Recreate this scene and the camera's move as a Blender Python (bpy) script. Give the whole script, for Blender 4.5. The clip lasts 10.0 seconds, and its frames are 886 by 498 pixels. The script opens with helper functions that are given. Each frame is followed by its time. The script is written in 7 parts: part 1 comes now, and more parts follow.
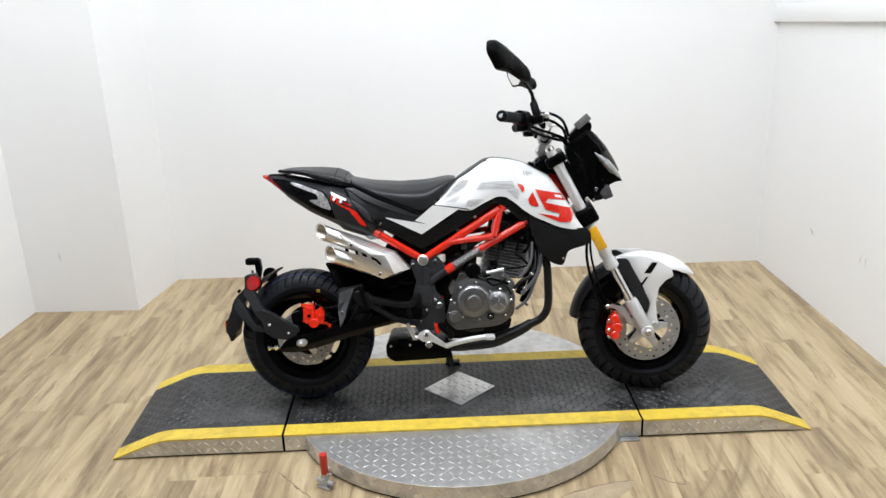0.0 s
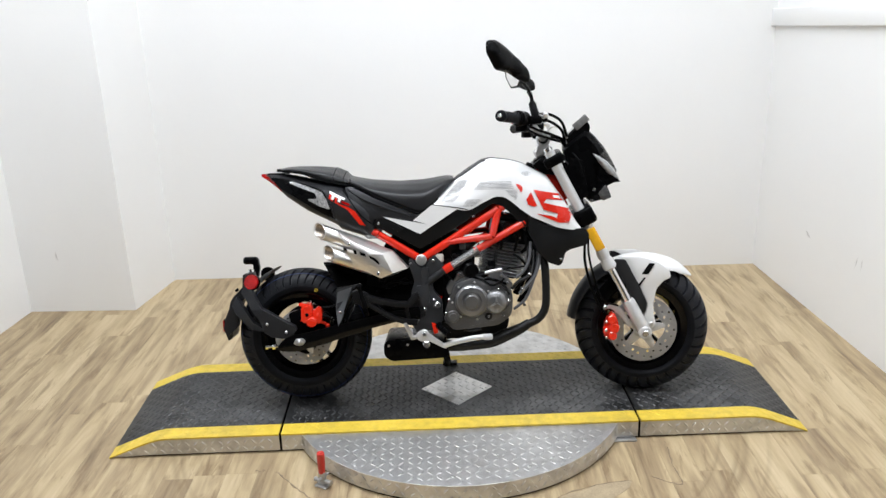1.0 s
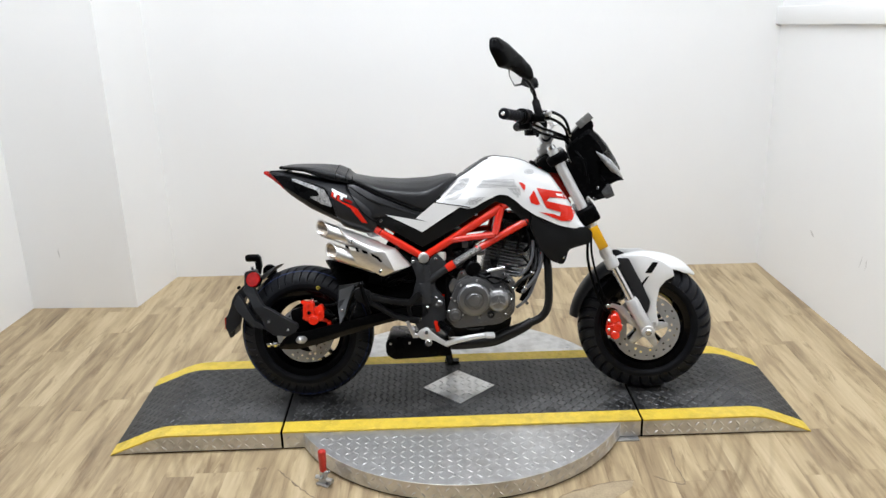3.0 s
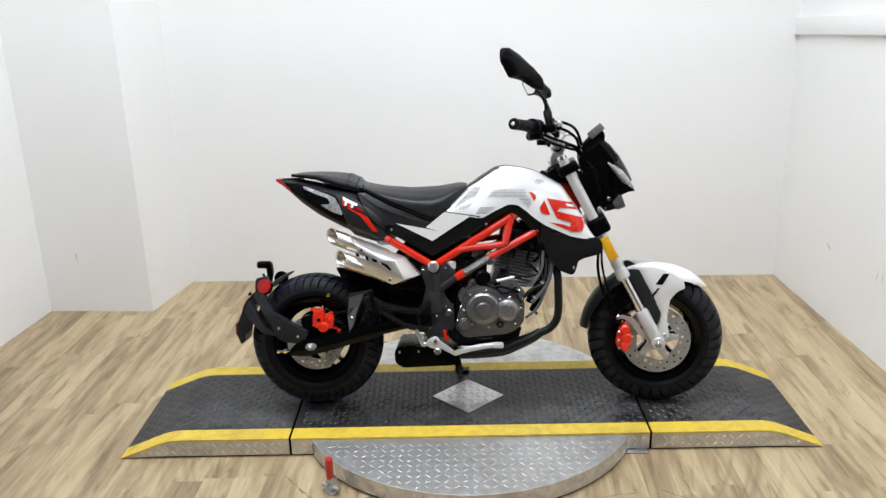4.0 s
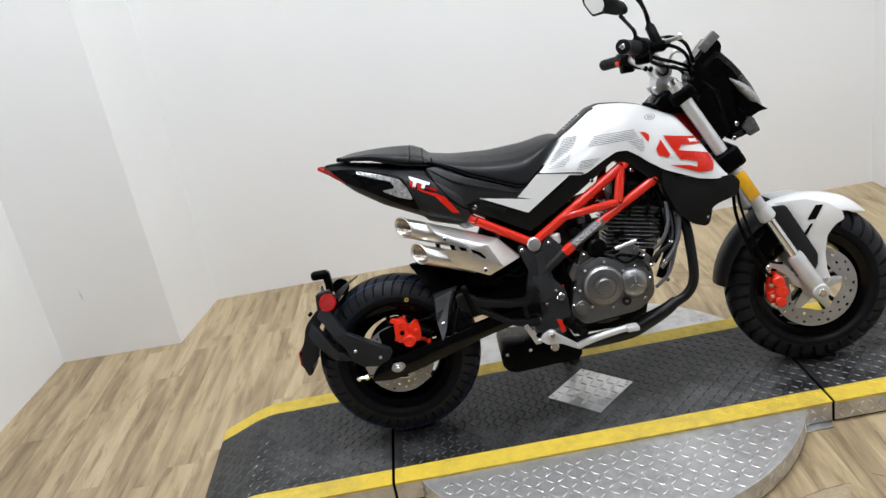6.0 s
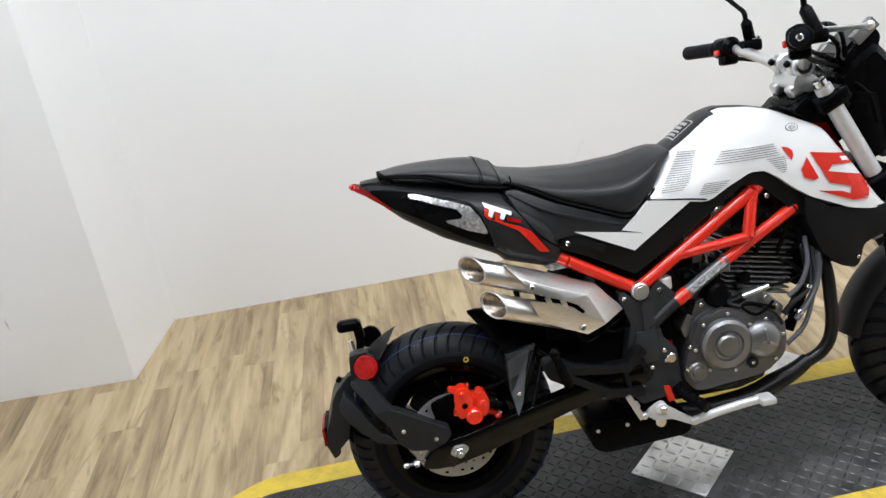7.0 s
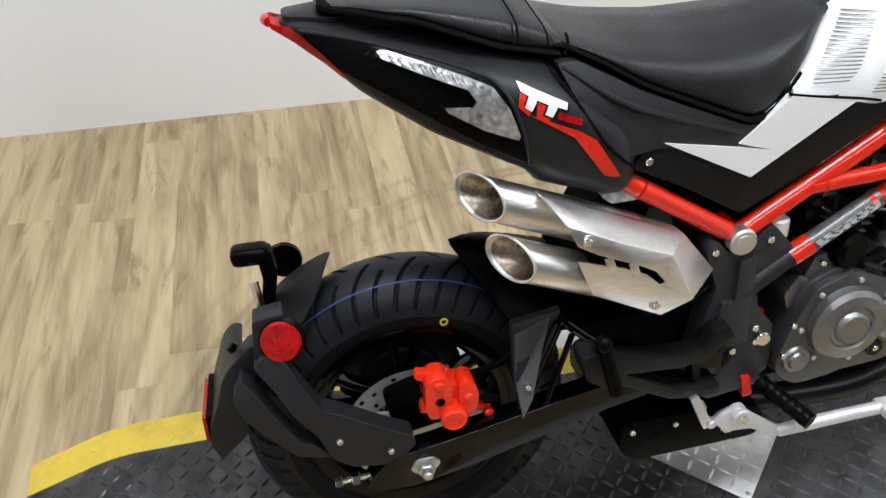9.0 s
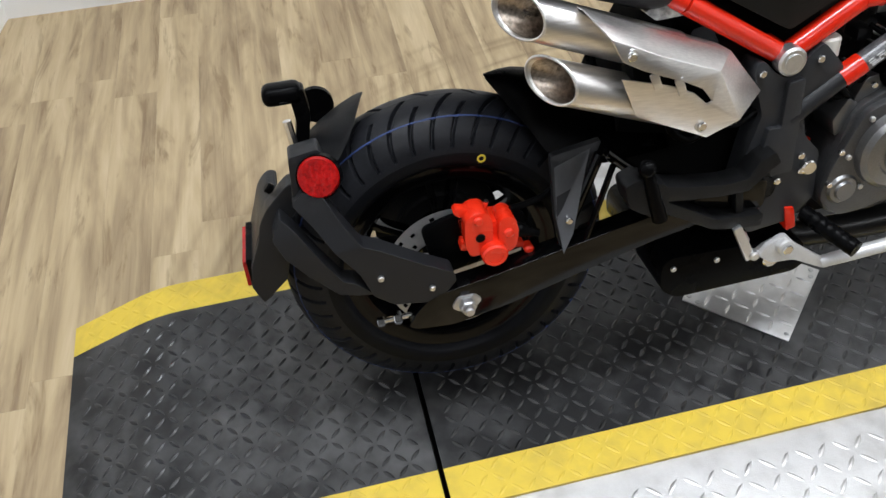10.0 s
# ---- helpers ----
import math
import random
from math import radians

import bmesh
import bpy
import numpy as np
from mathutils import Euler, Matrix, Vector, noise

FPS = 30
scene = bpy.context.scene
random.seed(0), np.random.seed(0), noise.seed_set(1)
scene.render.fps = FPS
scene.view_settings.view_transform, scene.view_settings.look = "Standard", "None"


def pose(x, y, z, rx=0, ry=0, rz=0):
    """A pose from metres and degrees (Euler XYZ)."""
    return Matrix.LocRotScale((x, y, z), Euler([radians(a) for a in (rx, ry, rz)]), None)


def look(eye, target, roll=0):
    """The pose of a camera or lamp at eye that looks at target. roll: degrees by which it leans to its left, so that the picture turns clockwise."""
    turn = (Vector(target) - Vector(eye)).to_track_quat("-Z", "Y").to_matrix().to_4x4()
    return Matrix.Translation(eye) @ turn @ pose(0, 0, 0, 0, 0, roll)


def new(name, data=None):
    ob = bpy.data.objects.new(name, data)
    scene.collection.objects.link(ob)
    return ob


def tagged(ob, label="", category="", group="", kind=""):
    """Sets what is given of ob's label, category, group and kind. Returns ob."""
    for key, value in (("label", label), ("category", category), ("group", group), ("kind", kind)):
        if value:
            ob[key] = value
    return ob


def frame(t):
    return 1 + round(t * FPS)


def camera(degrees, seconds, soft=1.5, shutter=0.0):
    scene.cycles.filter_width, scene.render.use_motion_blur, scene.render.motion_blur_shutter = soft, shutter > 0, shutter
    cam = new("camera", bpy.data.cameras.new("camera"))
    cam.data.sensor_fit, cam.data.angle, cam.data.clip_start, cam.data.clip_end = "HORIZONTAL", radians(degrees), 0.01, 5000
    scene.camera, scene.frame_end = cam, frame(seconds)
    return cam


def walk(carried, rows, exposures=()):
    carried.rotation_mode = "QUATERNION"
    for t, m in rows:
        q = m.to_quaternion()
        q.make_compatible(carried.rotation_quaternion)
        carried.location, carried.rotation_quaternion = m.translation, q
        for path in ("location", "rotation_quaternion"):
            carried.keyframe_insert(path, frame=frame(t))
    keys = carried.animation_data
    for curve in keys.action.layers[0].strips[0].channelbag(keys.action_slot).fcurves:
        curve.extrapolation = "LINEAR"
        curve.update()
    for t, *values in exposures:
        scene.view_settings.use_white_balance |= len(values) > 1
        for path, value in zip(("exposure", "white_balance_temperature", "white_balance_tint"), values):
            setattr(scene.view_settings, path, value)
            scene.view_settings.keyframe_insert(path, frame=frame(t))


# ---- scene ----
LAMP_W = 34.0
cam = camera(56.1, 10.0)
PATH = [
    (0, (-0.011, -2.752, 1.564), (-0.033, -0.861, 0.911), -2.1),
    (0.5, (-0.021, -2.765, 1.546), (-0.038, -0.869, 0.91), -1.6),
    (1, (-0.022, -2.761, 1.549), (-0.032, -0.867, 0.907), -1.7),
    (1.5, (-0.016, -2.758, 1.549), (-0.024, -0.864, 0.906), -1.7),
    (2, (-0.011, -2.751, 1.556), (-0.027, -0.862, 0.9), -1.8),
    (2.5, (-0.022, -2.753, 1.541), (-0.03, -0.862, 0.89), -1.4),
    (4, (0.019, -2.752, 1.557), (-0.049, -0.855, 0.925), -1.4),
    (4.3, (0.054, -2.762, 1.545), (-0.114, -0.87, 0.917), 0.6),
    (4.5, (0.045, -2.758, 1.526), (-0.247, -0.905, 0.833), -1.5),
    (4.8, (-0.035, -2.744, 1.515), (-0.365, -0.896, 0.826), -3.2),
    (5, (-0.101, -2.694, 1.515), (-0.349, -0.837, 0.813), -6.7),
    (5.2, (-0.157, -2.655, 1.522), (-0.33, -0.783, 0.841), -7.3),
    (5.5, (-0.212, -2.531, 1.493), (-0.361, -0.676, 0.761), -7.1),
    (5.7, (-0.24, -2.388, 1.459), (-0.38, -0.529, 0.736), -9.4),
    (6.8, (-0.567, -1.708, 1.486), (-0.418, 0.125, 0.698), -9.2),
    (7, (-0.614, -1.57, 1.456), (-0.486, 0.247, 0.63), -8.4),
    (7.2, (-0.592, -1.424, 1.447), (-0.515, 0.39, 0.608), -6.8),
    (7.5, (-0.597, -1.24, 1.454), (-0.551, 0.568, 0.6), -5.0),
    (8, (-0.651, -0.961, 1.422), (-0.392, 0.777, 0.466), -3.6),
    (8.5, (-0.66, -0.807, 1.359), (-0.281, 0.832, 0.277), -3.1),
    (8.7, (-0.665, -0.79, 1.325), (-0.28, 0.803, 0.179), -0.9),
    (9, (-0.656, -0.796, 1.281), (-0.34, 0.697, -0.011), -0.0),
    (9.2, (-0.664, -0.804, 1.259), (-0.39, 0.626, -0.112), 0.2),
    (9.5, (-0.68, -0.818, 1.225), (-0.432, 0.541, -0.222), 1.1),
    (10, (-0.69, -0.836, 1.206), (-0.457, 0.509, -0.256), -3.1),
]
walk(cam, [(t, look(eye, target, roll)) for t, eye, target, roll in PATH],
     exposures=((0, 0.0), (2.7, -0.04), (4.5, -0.14), (5.5, -0.22), (7, -0.15), (8, -0.10), (9, -0.13), (10, -0.19)))

# ---------------------------------------------------------------- world and light
world = bpy.data.worlds.new("room_air")
scene.world = world
world.use_nodes = True
world.node_tree.nodes["Background"].inputs[0].default_value = (0.85, 0.9, 1.0, 1)
world.node_tree.nodes["Background"].inputs[1].default_value = 0.05

LAMPS = [(-0.75, -0.35), (0.75, -0.35), (-0.75, -2.6), (0.75, -2.6)]
CEIL = 3.4
for lx, ly in LAMPS:
    la = bpy.data.lights.new("panel_light", "AREA")
    la.shape, la.size, la.size_y = "RECTANGLE", 1.2, 0.6
    la.energy, la.color = LAMP_W * (1.62 if ly > -2 else 0.62) * (1.11 if lx < 0 else 0.84), (0.845, 0.90, 0.985)
    lo = new("panel_light", la)
    lo.matrix_world = pose(lx, ly, CEIL - 0.05)


# ---------------------------------------------------------------- materials
def nodes_of(name):
    m = bpy.data.materials.new(name)
    m.use_nodes = True
    nt = m.node_tree
    return m, nt.nodes, nt.links, nt.nodes["Principled BSDF"]


def surf(name, col, rough=0.5, metal=0.0, var=0.12, scale=18.0, fine=220.0, bump=0.05, rvar=0.12, coat=0.0, spec=0.5, stretch=(1, 1, 1)):
    """A surface with colour and roughness varied at two scales and a fine relief."""
    m, n, l, b = nodes_of(name)
    co = n.new("ShaderNodeTexCoord")
    mp = n.new("ShaderNodeMapping")
    mp.inputs["Scale"].default_value = stretch
    l.new(co.outputs["Object"], mp.inputs[0])
    big, small = n.new("ShaderNodeTexNoise"), n.new("ShaderNodeTexNoise")
    big.inputs["Scale"].default_value, big.inputs["Detail"].default_value = scale, 4
    small.inputs["Scale"].default_value, small.inputs["Detail"].default_value = fine, 3
    for q in (big, small):
        l.new(mp.outputs[0], q.inputs["Vector"])
    add = n.new("ShaderNodeMath")
    add.operation = "ADD"
    l.new(big.outputs[0], add.inputs[0])
    l.new(small.outputs[0], add.inputs[1])
    mr = n.new("ShaderNodeMapRange")
    mr.inputs[1].default_value, mr.inputs[2].default_value = 0.6, 1.4
    mr.inputs[3].default_value, mr.inputs[4].default_value = 1 - var, 1 + var
    l.new(add.outputs[0], mr.inputs[0])
    mx = n.new("ShaderNodeMix")
    mx.data_type, mx.blend_type = "RGBA", "MULTIPLY"
    mx.inputs[0].default_value = 1
    mx.inputs[6].default_value = (*col, 1)
    l.new(mr.outputs[0], mx.inputs[7])
    l.new(mx.outputs[2], b.inputs["Base Color"])
    rr = n.new("ShaderNodeMapRange")
    rr.inputs[1].default_value, rr.inputs[2].default_value = 0.35, 0.65
    rr.inputs[3].default_value, rr.inputs[4].default_value = max(0.02, rough - rvar * rough), min(1, rough + rvar * rough)
    l.new(big.outputs[0], rr.inputs[0])
    l.new(rr.outputs[0], b.inputs["Roughness"])
    b.inputs["Metallic"].default_value = metal
    b.inputs["Specular IOR Level"].default_value = spec
    b.inputs["Coat Weight"].default_value = coat
    b.inputs["Coat Roughness"].default_value = 0.06
    if bump:
        bp = n.new("ShaderNodeBump")
        bp.inputs["Strength"].default_value, bp.inputs["Distance"].default_value = bump, 0.002
        l.new(small.outputs[0], bp.inputs["Height"])
        l.new(bp.outputs[0], b.inputs["Normal"])
    return m


def plank_mat():
    m, n, l, b = nodes_of("vinyl_wood_plank")
    co, oi = n.new("ShaderNodeTexCoord"), n.new("ShaderNodeObjectInfo")
    off = n.new("ShaderNodeMath")
    off.operation, off.inputs[1].default_value = "MULTIPLY", 61.0
    l.new(oi.outputs["Random"], off.inputs[0])
    cx = n.new("ShaderNodeCombineXYZ")
    for k in (0, 1, 2):
        l.new(off.outputs[0], cx.inputs[k])
    va = n.new("ShaderNodeVectorMath")
    l.new(co.outputs["Object"], va.inputs[0])
    l.new(cx.outputs[0], va.inputs[1])

    def noise_at(sc, scale, detail, rough, dist):
        mp, q = n.new("ShaderNodeMapping"), n.new("ShaderNodeTexNoise")
        mp.inputs["Scale"].default_value = sc
        l.new(va.outputs[0], mp.inputs[0])
        l.new(mp.outputs[0], q.inputs["Vector"])
        q.inputs["Scale"].default_value, q.inputs["Detail"].default_value = scale, detail
        q.inputs["Roughness"].default_value, q.inputs["Distortion"].default_value = rough, dist
        return q

    cloud = noise_at((1, 0.115, 1), 19.0, 5, 0.56, 0.6)
    grain = noise_at((1, 0.035, 1), 75.0, 6, 0.65, 0.5)
    fleck = noise_at((1, 0.12, 1), 260.0, 3, 0.6, 0.0)
    ramp = n.new("ShaderNodeValToRGB")
    e = ramp.color_ramp.elements
    e[0].position, e[0].color = 0.26, PLANK[0]
    e[1].position, e[1].color = 0.74, PLANK[3]
    for p, c in ((0.42, PLANK[1]), (0.56, PLANK[2])):
        q = e.new(p)
        q.color = c
    mix = n.new("ShaderNodeMath")
    mix.operation = "MULTIPLY_ADD"
    mix.inputs[1].default_value = 0.27
    l.new(grain.outputs[0], mix.inputs[0])
    sc = n.new("ShaderNodeMath")
    sc.operation, sc.inputs[1].default_value = "MULTIPLY", 0.80
    l.new(cloud.outputs[0], sc.inputs[0])
    l.new(sc.outputs[0], mix.inputs[2])
    tint = n.new("ShaderNodeMath")
    tint.operation, tint.inputs[1].default_value = "MULTIPLY_ADD", 0.15
    l.new(oi.outputs["Random"], tint.inputs[0])
    sh = n.new("ShaderNodeMath")
    sh.operation, sh.inputs[1].default_value = "SUBTRACT", 0.08
    l.new(mix.outputs[0], sh.inputs[0])
    l.new(sh.outputs[0], tint.inputs[2])
    l.new(tint.outputs[0], ramp.inputs[0])
    # darker knots and smoky figure in the wood print
    knot = noise_at((1, 0.15, 1), 25.0, 5, 0.66, 0.7)
    kr = n.new("ShaderNodeMapRange")
    kr.interpolation_type = "SMOOTHSTEP"
    kr.inputs[1].default_value, kr.inputs[2].default_value, kr.inputs[4].default_value = 0.525, 0.68, 0.58
    l.new(knot.outputs[0], kr.inputs[0])
    kx = n.new("ShaderNodeMix")
    kx.data_type = "RGBA"
    l.new(kr.outputs[0], kx.inputs[0])
    l.new(ramp.outputs[0], kx.inputs[6])
    kx.inputs[7].default_value = (0.175, 0.112, 0.056, 1)
    # dusty scuffs and tyre marks that lie over several planks
    geo = n.new("ShaderNodeNewGeometry")
    dirt = n.new("ShaderNodeTexNoise")
    dirt.inputs["Scale"].default_value, dirt.inputs["Detail"].default_value, dirt.inputs["Distortion"].default_value = 2.3, 5, 0.7
    l.new(geo.outputs["Position"], dirt.inputs["Vector"])
    hub = n.new("ShaderNodeVectorMath")
    hub.inputs[1].default_value = (0.0, 0.03, 0.0)
    l.new(geo.outputs["Position"], hub.inputs[0])
    ln = n.new("ShaderNodeVectorMath")
    ln.operation = "LENGTH"
    l.new(hub.outputs[0], ln.inputs[0])
    ring = n.new("ShaderNodeValToRGB")
    re = ring.color_ramp.elements
    re[0].position, re[0].color = 0.0, (0, 0, 0, 1)
    re[1].position, re[1].color = 1.0, (0, 0, 0, 1)
    for p, v in ((0.455, 0.0), (0.461, 0.75), (0.466, 0.1), (0.486, 0.12), (0.491, 0.8), (0.496, 0.25), (0.503, 0.75), (0.512, 0.0), (0.535, 0.0), (0.54, 0.35), (0.546, 0.0)):
        q = re.new(p)
        q.color = (v, v, v, 1)
    rs = n.new("ShaderNodeMath")
    rs.operation, rs.inputs[1].default_value = "MULTIPLY", 0.5
    l.new(ln.outputs["Value"], rs.inputs[0])
    l.new(rs.outputs[0], ring.inputs[0])
    dr = n.new("ShaderNodeMapRange")
    dr.inputs[1].default_value, dr.inputs[2].default_value, dr.inputs[3].default_value, dr.inputs[4].default_value = 0.36, 0.57, 0.10, 0.75
    l.new(dirt.outputs[0], dr.inputs[0])
    dm = n.new("ShaderNodeMath")
    dm.operation = "MULTIPLY"
    l.new(ring.outputs[0], dm.inputs[0])
    l.new(dr.outputs[0], dm.inputs[1])
    mx = n.new("ShaderNodeMix")
    mx.data_type, mx.blend_type = "RGBA", "MIX"
    l.new(dm.outputs[0], mx.inputs[0])
    l.new(kx.outputs[2], mx.inputs[6])
    mx.inputs[7].default_value = (0.17, 0.115, 0.06, 1)
    l.new(mx.outputs[2], b.inputs["Base Color"])
    rg = n.new("ShaderNodeMapRange")
    rg.inputs[3].default_value, rg.inputs[4].default_value = 0.34, 0.58
    l.new(grain.outputs[0], rg.inputs[0])
    l.new(rg.outputs[0], b.inputs["Roughness"])
    b.inputs["Specular IOR Level"].default_value = 0.35
    bp = n.new("ShaderNodeBump")
    bp.inputs["Strength"].default_value, bp.inputs["Distance"].default_value = 0.12, 0.002
    ad = n.new("ShaderNodeMath")
    l.new(grain.outputs[0], ad.inputs[0])
    l.new(fleck.outputs[0], ad.inputs[1])
    l.new(ad.outputs[0], bp.inputs["Height"])
    l.new(bp.outputs[0], b.inputs["Normal"])
    return m


def worn_mat(name, col, worn, amount, rough, wrough, metal=0.0, wmetal=0.0, scale=9.0, bump=0.15, spec=0.5):
    """Paint or steel that is scuffed through in patches to a second colour."""
    m, n, l, b = nodes_of(name)
    geo = n.new("ShaderNodeNewGeometry")
    big, mid, fin = (n.new("ShaderNodeTexNoise") for _ in range(3))
    for q, s, d in ((big, scale, 5), (mid, scale * 7, 5), (fin, 420.0, 2)):
        q.inputs["Scale"].default_value, q.inputs["Detail"].default_value = s, d
        l.new(geo.outputs["Position"], q.inputs["Vector"])
    mul = n.new("ShaderNodeMath")
    mul.operation = "MULTIPLY"
    l.new(big.outputs[0], mul.inputs[0])
    l.new(mid.outputs[0], mul.inputs[1])
    mr = n.new("ShaderNodeMapRange")
    mr.inputs[1].default_value, mr.inputs[2].default_value = 0.18, 0.42
    mr.inputs[3].default_value, mr.inputs[4].default_value = 0.0, amount
    l.new(mul.outputs[0], mr.inputs[0])
    mx = n.new("ShaderNodeMix")
    mx.data_type = "RGBA"
    mx.inputs[6].default_value, mx.inputs[7].default_value = (*col, 1), (*worn, 1)
    l.new(mr.outputs[0], mx.inputs[0])
    l.new(mx.outputs[2], b.inputs["Base Color"])
    b.inputs["Specular IOR Level"].default_value = spec
    for key, a, c in (("Roughness", rough, wrough), ("Metallic", metal, wmetal)):
        q = n.new("ShaderNodeMapRange")
        q.inputs[2].default_value = max(amount, 0.01)
        q.inputs[3].default_value, q.inputs[4].default_value = a, c
        l.new(mr.outputs[0], q.inputs[0])
        l.new(q.outputs[0], b.inputs[key])
    bp = n.new("ShaderNodeBump")
    bp.inputs["Strength"].default_value, bp.inputs["Distance"].default_value = bump, 0.0015
    l.new(fin.outputs[0], bp.inputs["Height"])
    l.new(bp.outputs[0], b.inputs["Normal"])
    return m


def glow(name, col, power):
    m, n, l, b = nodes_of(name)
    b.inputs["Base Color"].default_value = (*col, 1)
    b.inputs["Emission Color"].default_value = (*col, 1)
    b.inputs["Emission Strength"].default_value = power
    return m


PLANK = [(0.150, 0.103, 0.058, 1), (0.310, 0.228, 0.134, 1), (0.450, 0.346, 0.203, 1), (0.575, 0.462, 0.290, 1)]
M_WALL = surf("white_wall_paint", (0.86, 0.86, 0.85), 0.6, var=0.025, scale=1.6, fine=320, bump=0.05, spec=0.3)
M_CEIL = surf("ceiling_paint", (0.30, 0.30, 0.297), 0.8, var=0.03, scale=2)
M_PLANK = plank_mat()
# tones for the unseen walls, dark so that less fill light bounces back
M_WALLF = surf("unseen_wall_dark_grey", (0.06, 0.06, 0.06), 0.6, var=0.05, scale=1.6, fine=320, bump=0.05, spec=0.3)
M_WALLG = surf("unseen_wall_mid_grey", (0.20, 0.20, 0.20), 0.6, var=0.05, scale=1.6, fine=320, bump=0.05, spec=0.3)
M_SUB = surf("floor_joint_dark", (0.20, 0.15, 0.10), 0.9)
M_DECK = worn_mat("scuffed_black_deck_paint", (0.011, 0.011, 0.0114), (0.10, 0.10, 0.099), 0.8, 0.40, 0.50, 0.0, 0.1, 3.2, spec=0.38)
M_LUG = worn_mat("scuffed_black_tread", (0.010, 0.010, 0.0105), (0.075, 0.075, 0.074), 0.7, 0.30, 0.42, 0.0, 0.2, 5.0, spec=0.55)
M_YEL = worn_mat("scuffed_yellow_paint", (0.72, 0.52, 0.055), (0.24, 0.17, 0.05), 0.42, 0.42, 0.6, 0.0, 0.0, 5.0)
M_STEEL = worn_mat("worn_tread_plate_steel", (0.70, 0.695, 0.685), (0.43, 0.42, 0.405), 0.9, 0.42, 0.52, 0.92, 0.85, 4.0, 0.12)
# flat black for parts, and for painting shade into gaps and recesses
M_DARK = surf("black_and_gap_shade", (0.005, 0.005, 0.005), 0.9, spec=0.03)
M_SCUFF = surf("grey_dried_glue", (0.37, 0.29, 0.185), 0.5, var=0.35, scale=22)


# ---------------------------------------------------------------- mesh helpers
def thing(name, label, category, m=None, group="", kind=""):
    ob = new(name)
    ob.empty_display_size = 0.05
    if m is not None:
        ob.matrix_world = m
    return tagged(ob, label, category, group, kind)


def finish(name, bm, material, smooth=35):
    bmesh.ops.recalc_face_normals(bm, faces=bm.faces)
    me = bpy.data.meshes.new(name)
    bm.to_mesh(me)
    bm.free()
    me.materials.append(material)
    if smooth:
        for p in me.polygons:
            p.use_smooth = True
        me.set_sharp_from_angle(angle=radians(smooth))
    return me


def part(name, bm, material, parent=None, label="", smooth=35, kind=""):
    ob = new(name, finish(name, bm, material, smooth))
    ob.parent = parent
    if label:
        ob["label"] = label
    if kind:
        ob["kind"] = kind
    return ob


def raw(name, verts, faces, material, parent=None, smooth=0, kind=""):
    me = bpy.data.meshes.new(name)
    me.from_pydata(verts, [], faces)
    me.update()
    me.materials.append(material)
    if smooth:
        for p in me.polygons:
            p.use_smooth = True
        me.set_sharp_from_angle(angle=radians(smooth))
    ob = new(name, me)
    ob.parent = parent
    if kind:
        ob["kind"] = kind
    return ob


def box(lo, hi, bevel=0.0, bm=None, seg=2, m=None):
    own = bmesh.new()
    bmesh.ops.create_cube(own, size=1)
    for v in own.verts:
        v.co = Vector([lo[k] + (v.co[k] + 0.5) * (hi[k] - lo[k]) for k in range(3)])
    if bevel:
        bmesh.ops.bevel(own, geom=list(own.edges), offset=bevel, segments=seg, profile=0.5, affect="EDGES")
    if m is not None:
        own.transform(m)
    return merge(bm, own)


def merge(bm, own):
    if bm is None:
        return own
    me = bpy.data.meshes.new("tmp")
    own.to_mesh(me)
    own.free()
    bm.from_mesh(me)
    bpy.data.meshes.remove(me)
    return bm


def prism(pts, y0, y1, bevel=0.0, bm=None, seg=2, axes="xz", m=None):
    """A plate: the outline pts in the given plane, from y0 to y1 across it, with rounded edges."""
    own = bmesh.new()
    def at(a, c, y):
        return {"xz": (a, y, c), "xy": (a, c, y), "yz": (y, a, c)}[axes]
    a = [own.verts.new(at(p[0], p[1], y0)) for p in pts]
    b = [own.verts.new(at(p[0], p[1], y1)) for p in pts]
    own.faces.new(a)
    own.faces.new(b[::-1])
    k = len(pts)
    for i in range(k):
        own.faces.new((a[i], b[i], b[(i + 1) % k], a[(i + 1) % k]))
    bmesh.ops.recalc_face_normals(own, faces=own.faces)
    if bevel:
        bmesh.ops.bevel(own, geom=list(own.edges), offset=bevel, segments=seg, profile=0.5, affect="EDGES", clamp_overlap=True)
    big = [f for f in own.faces if len(f.verts) > 4]
    bmesh.ops.triangulate(own, faces=big)
    if m is not None:
        own.transform(m)
    return merge(bm, own)


def rounded(pts, r, n=4):
    """An outline with its corners rounded to about r."""
    out, k = [], len(pts)
    for i in range(k):
        p, a, b = Vector(pts[i]), Vector(pts[i - 1]), Vector(pts[(i + 1) % k])
        da, db = (a - p), (b - p)
        ra, rb = min(r, da.length * 0.45), min(r, db.length * 0.45)
        s, e = p + da.normalized() * ra, p + db.normalized() * rb
        for j in range(n + 1):
            t = j / n
            out.append(tuple((1 - t) ** 2 * s + 2 * t * (1 - t) * p + t * t * e))
    return out


def spline(pts, n=8):
    """Points along a smooth curve through pts."""
    P = [Vector(p) for p in pts]
    if len(P) < 3:
        return P
    out = []
    for i in range(len(P) - 1):
        a, b, c, d = P[max(i - 1, 0)], P[i], P[i + 1], P[min(i + 2, len(P) - 1)]
        for j in range(n):
            t = j / n
            out.append(0.5 * ((2 * b) + (c - a) * t + (2 * a - 5 * b + 4 * c - d) * t * t + (3 * b - a - 3 * c + d) * t ** 3))
    return out + [P[-1]]


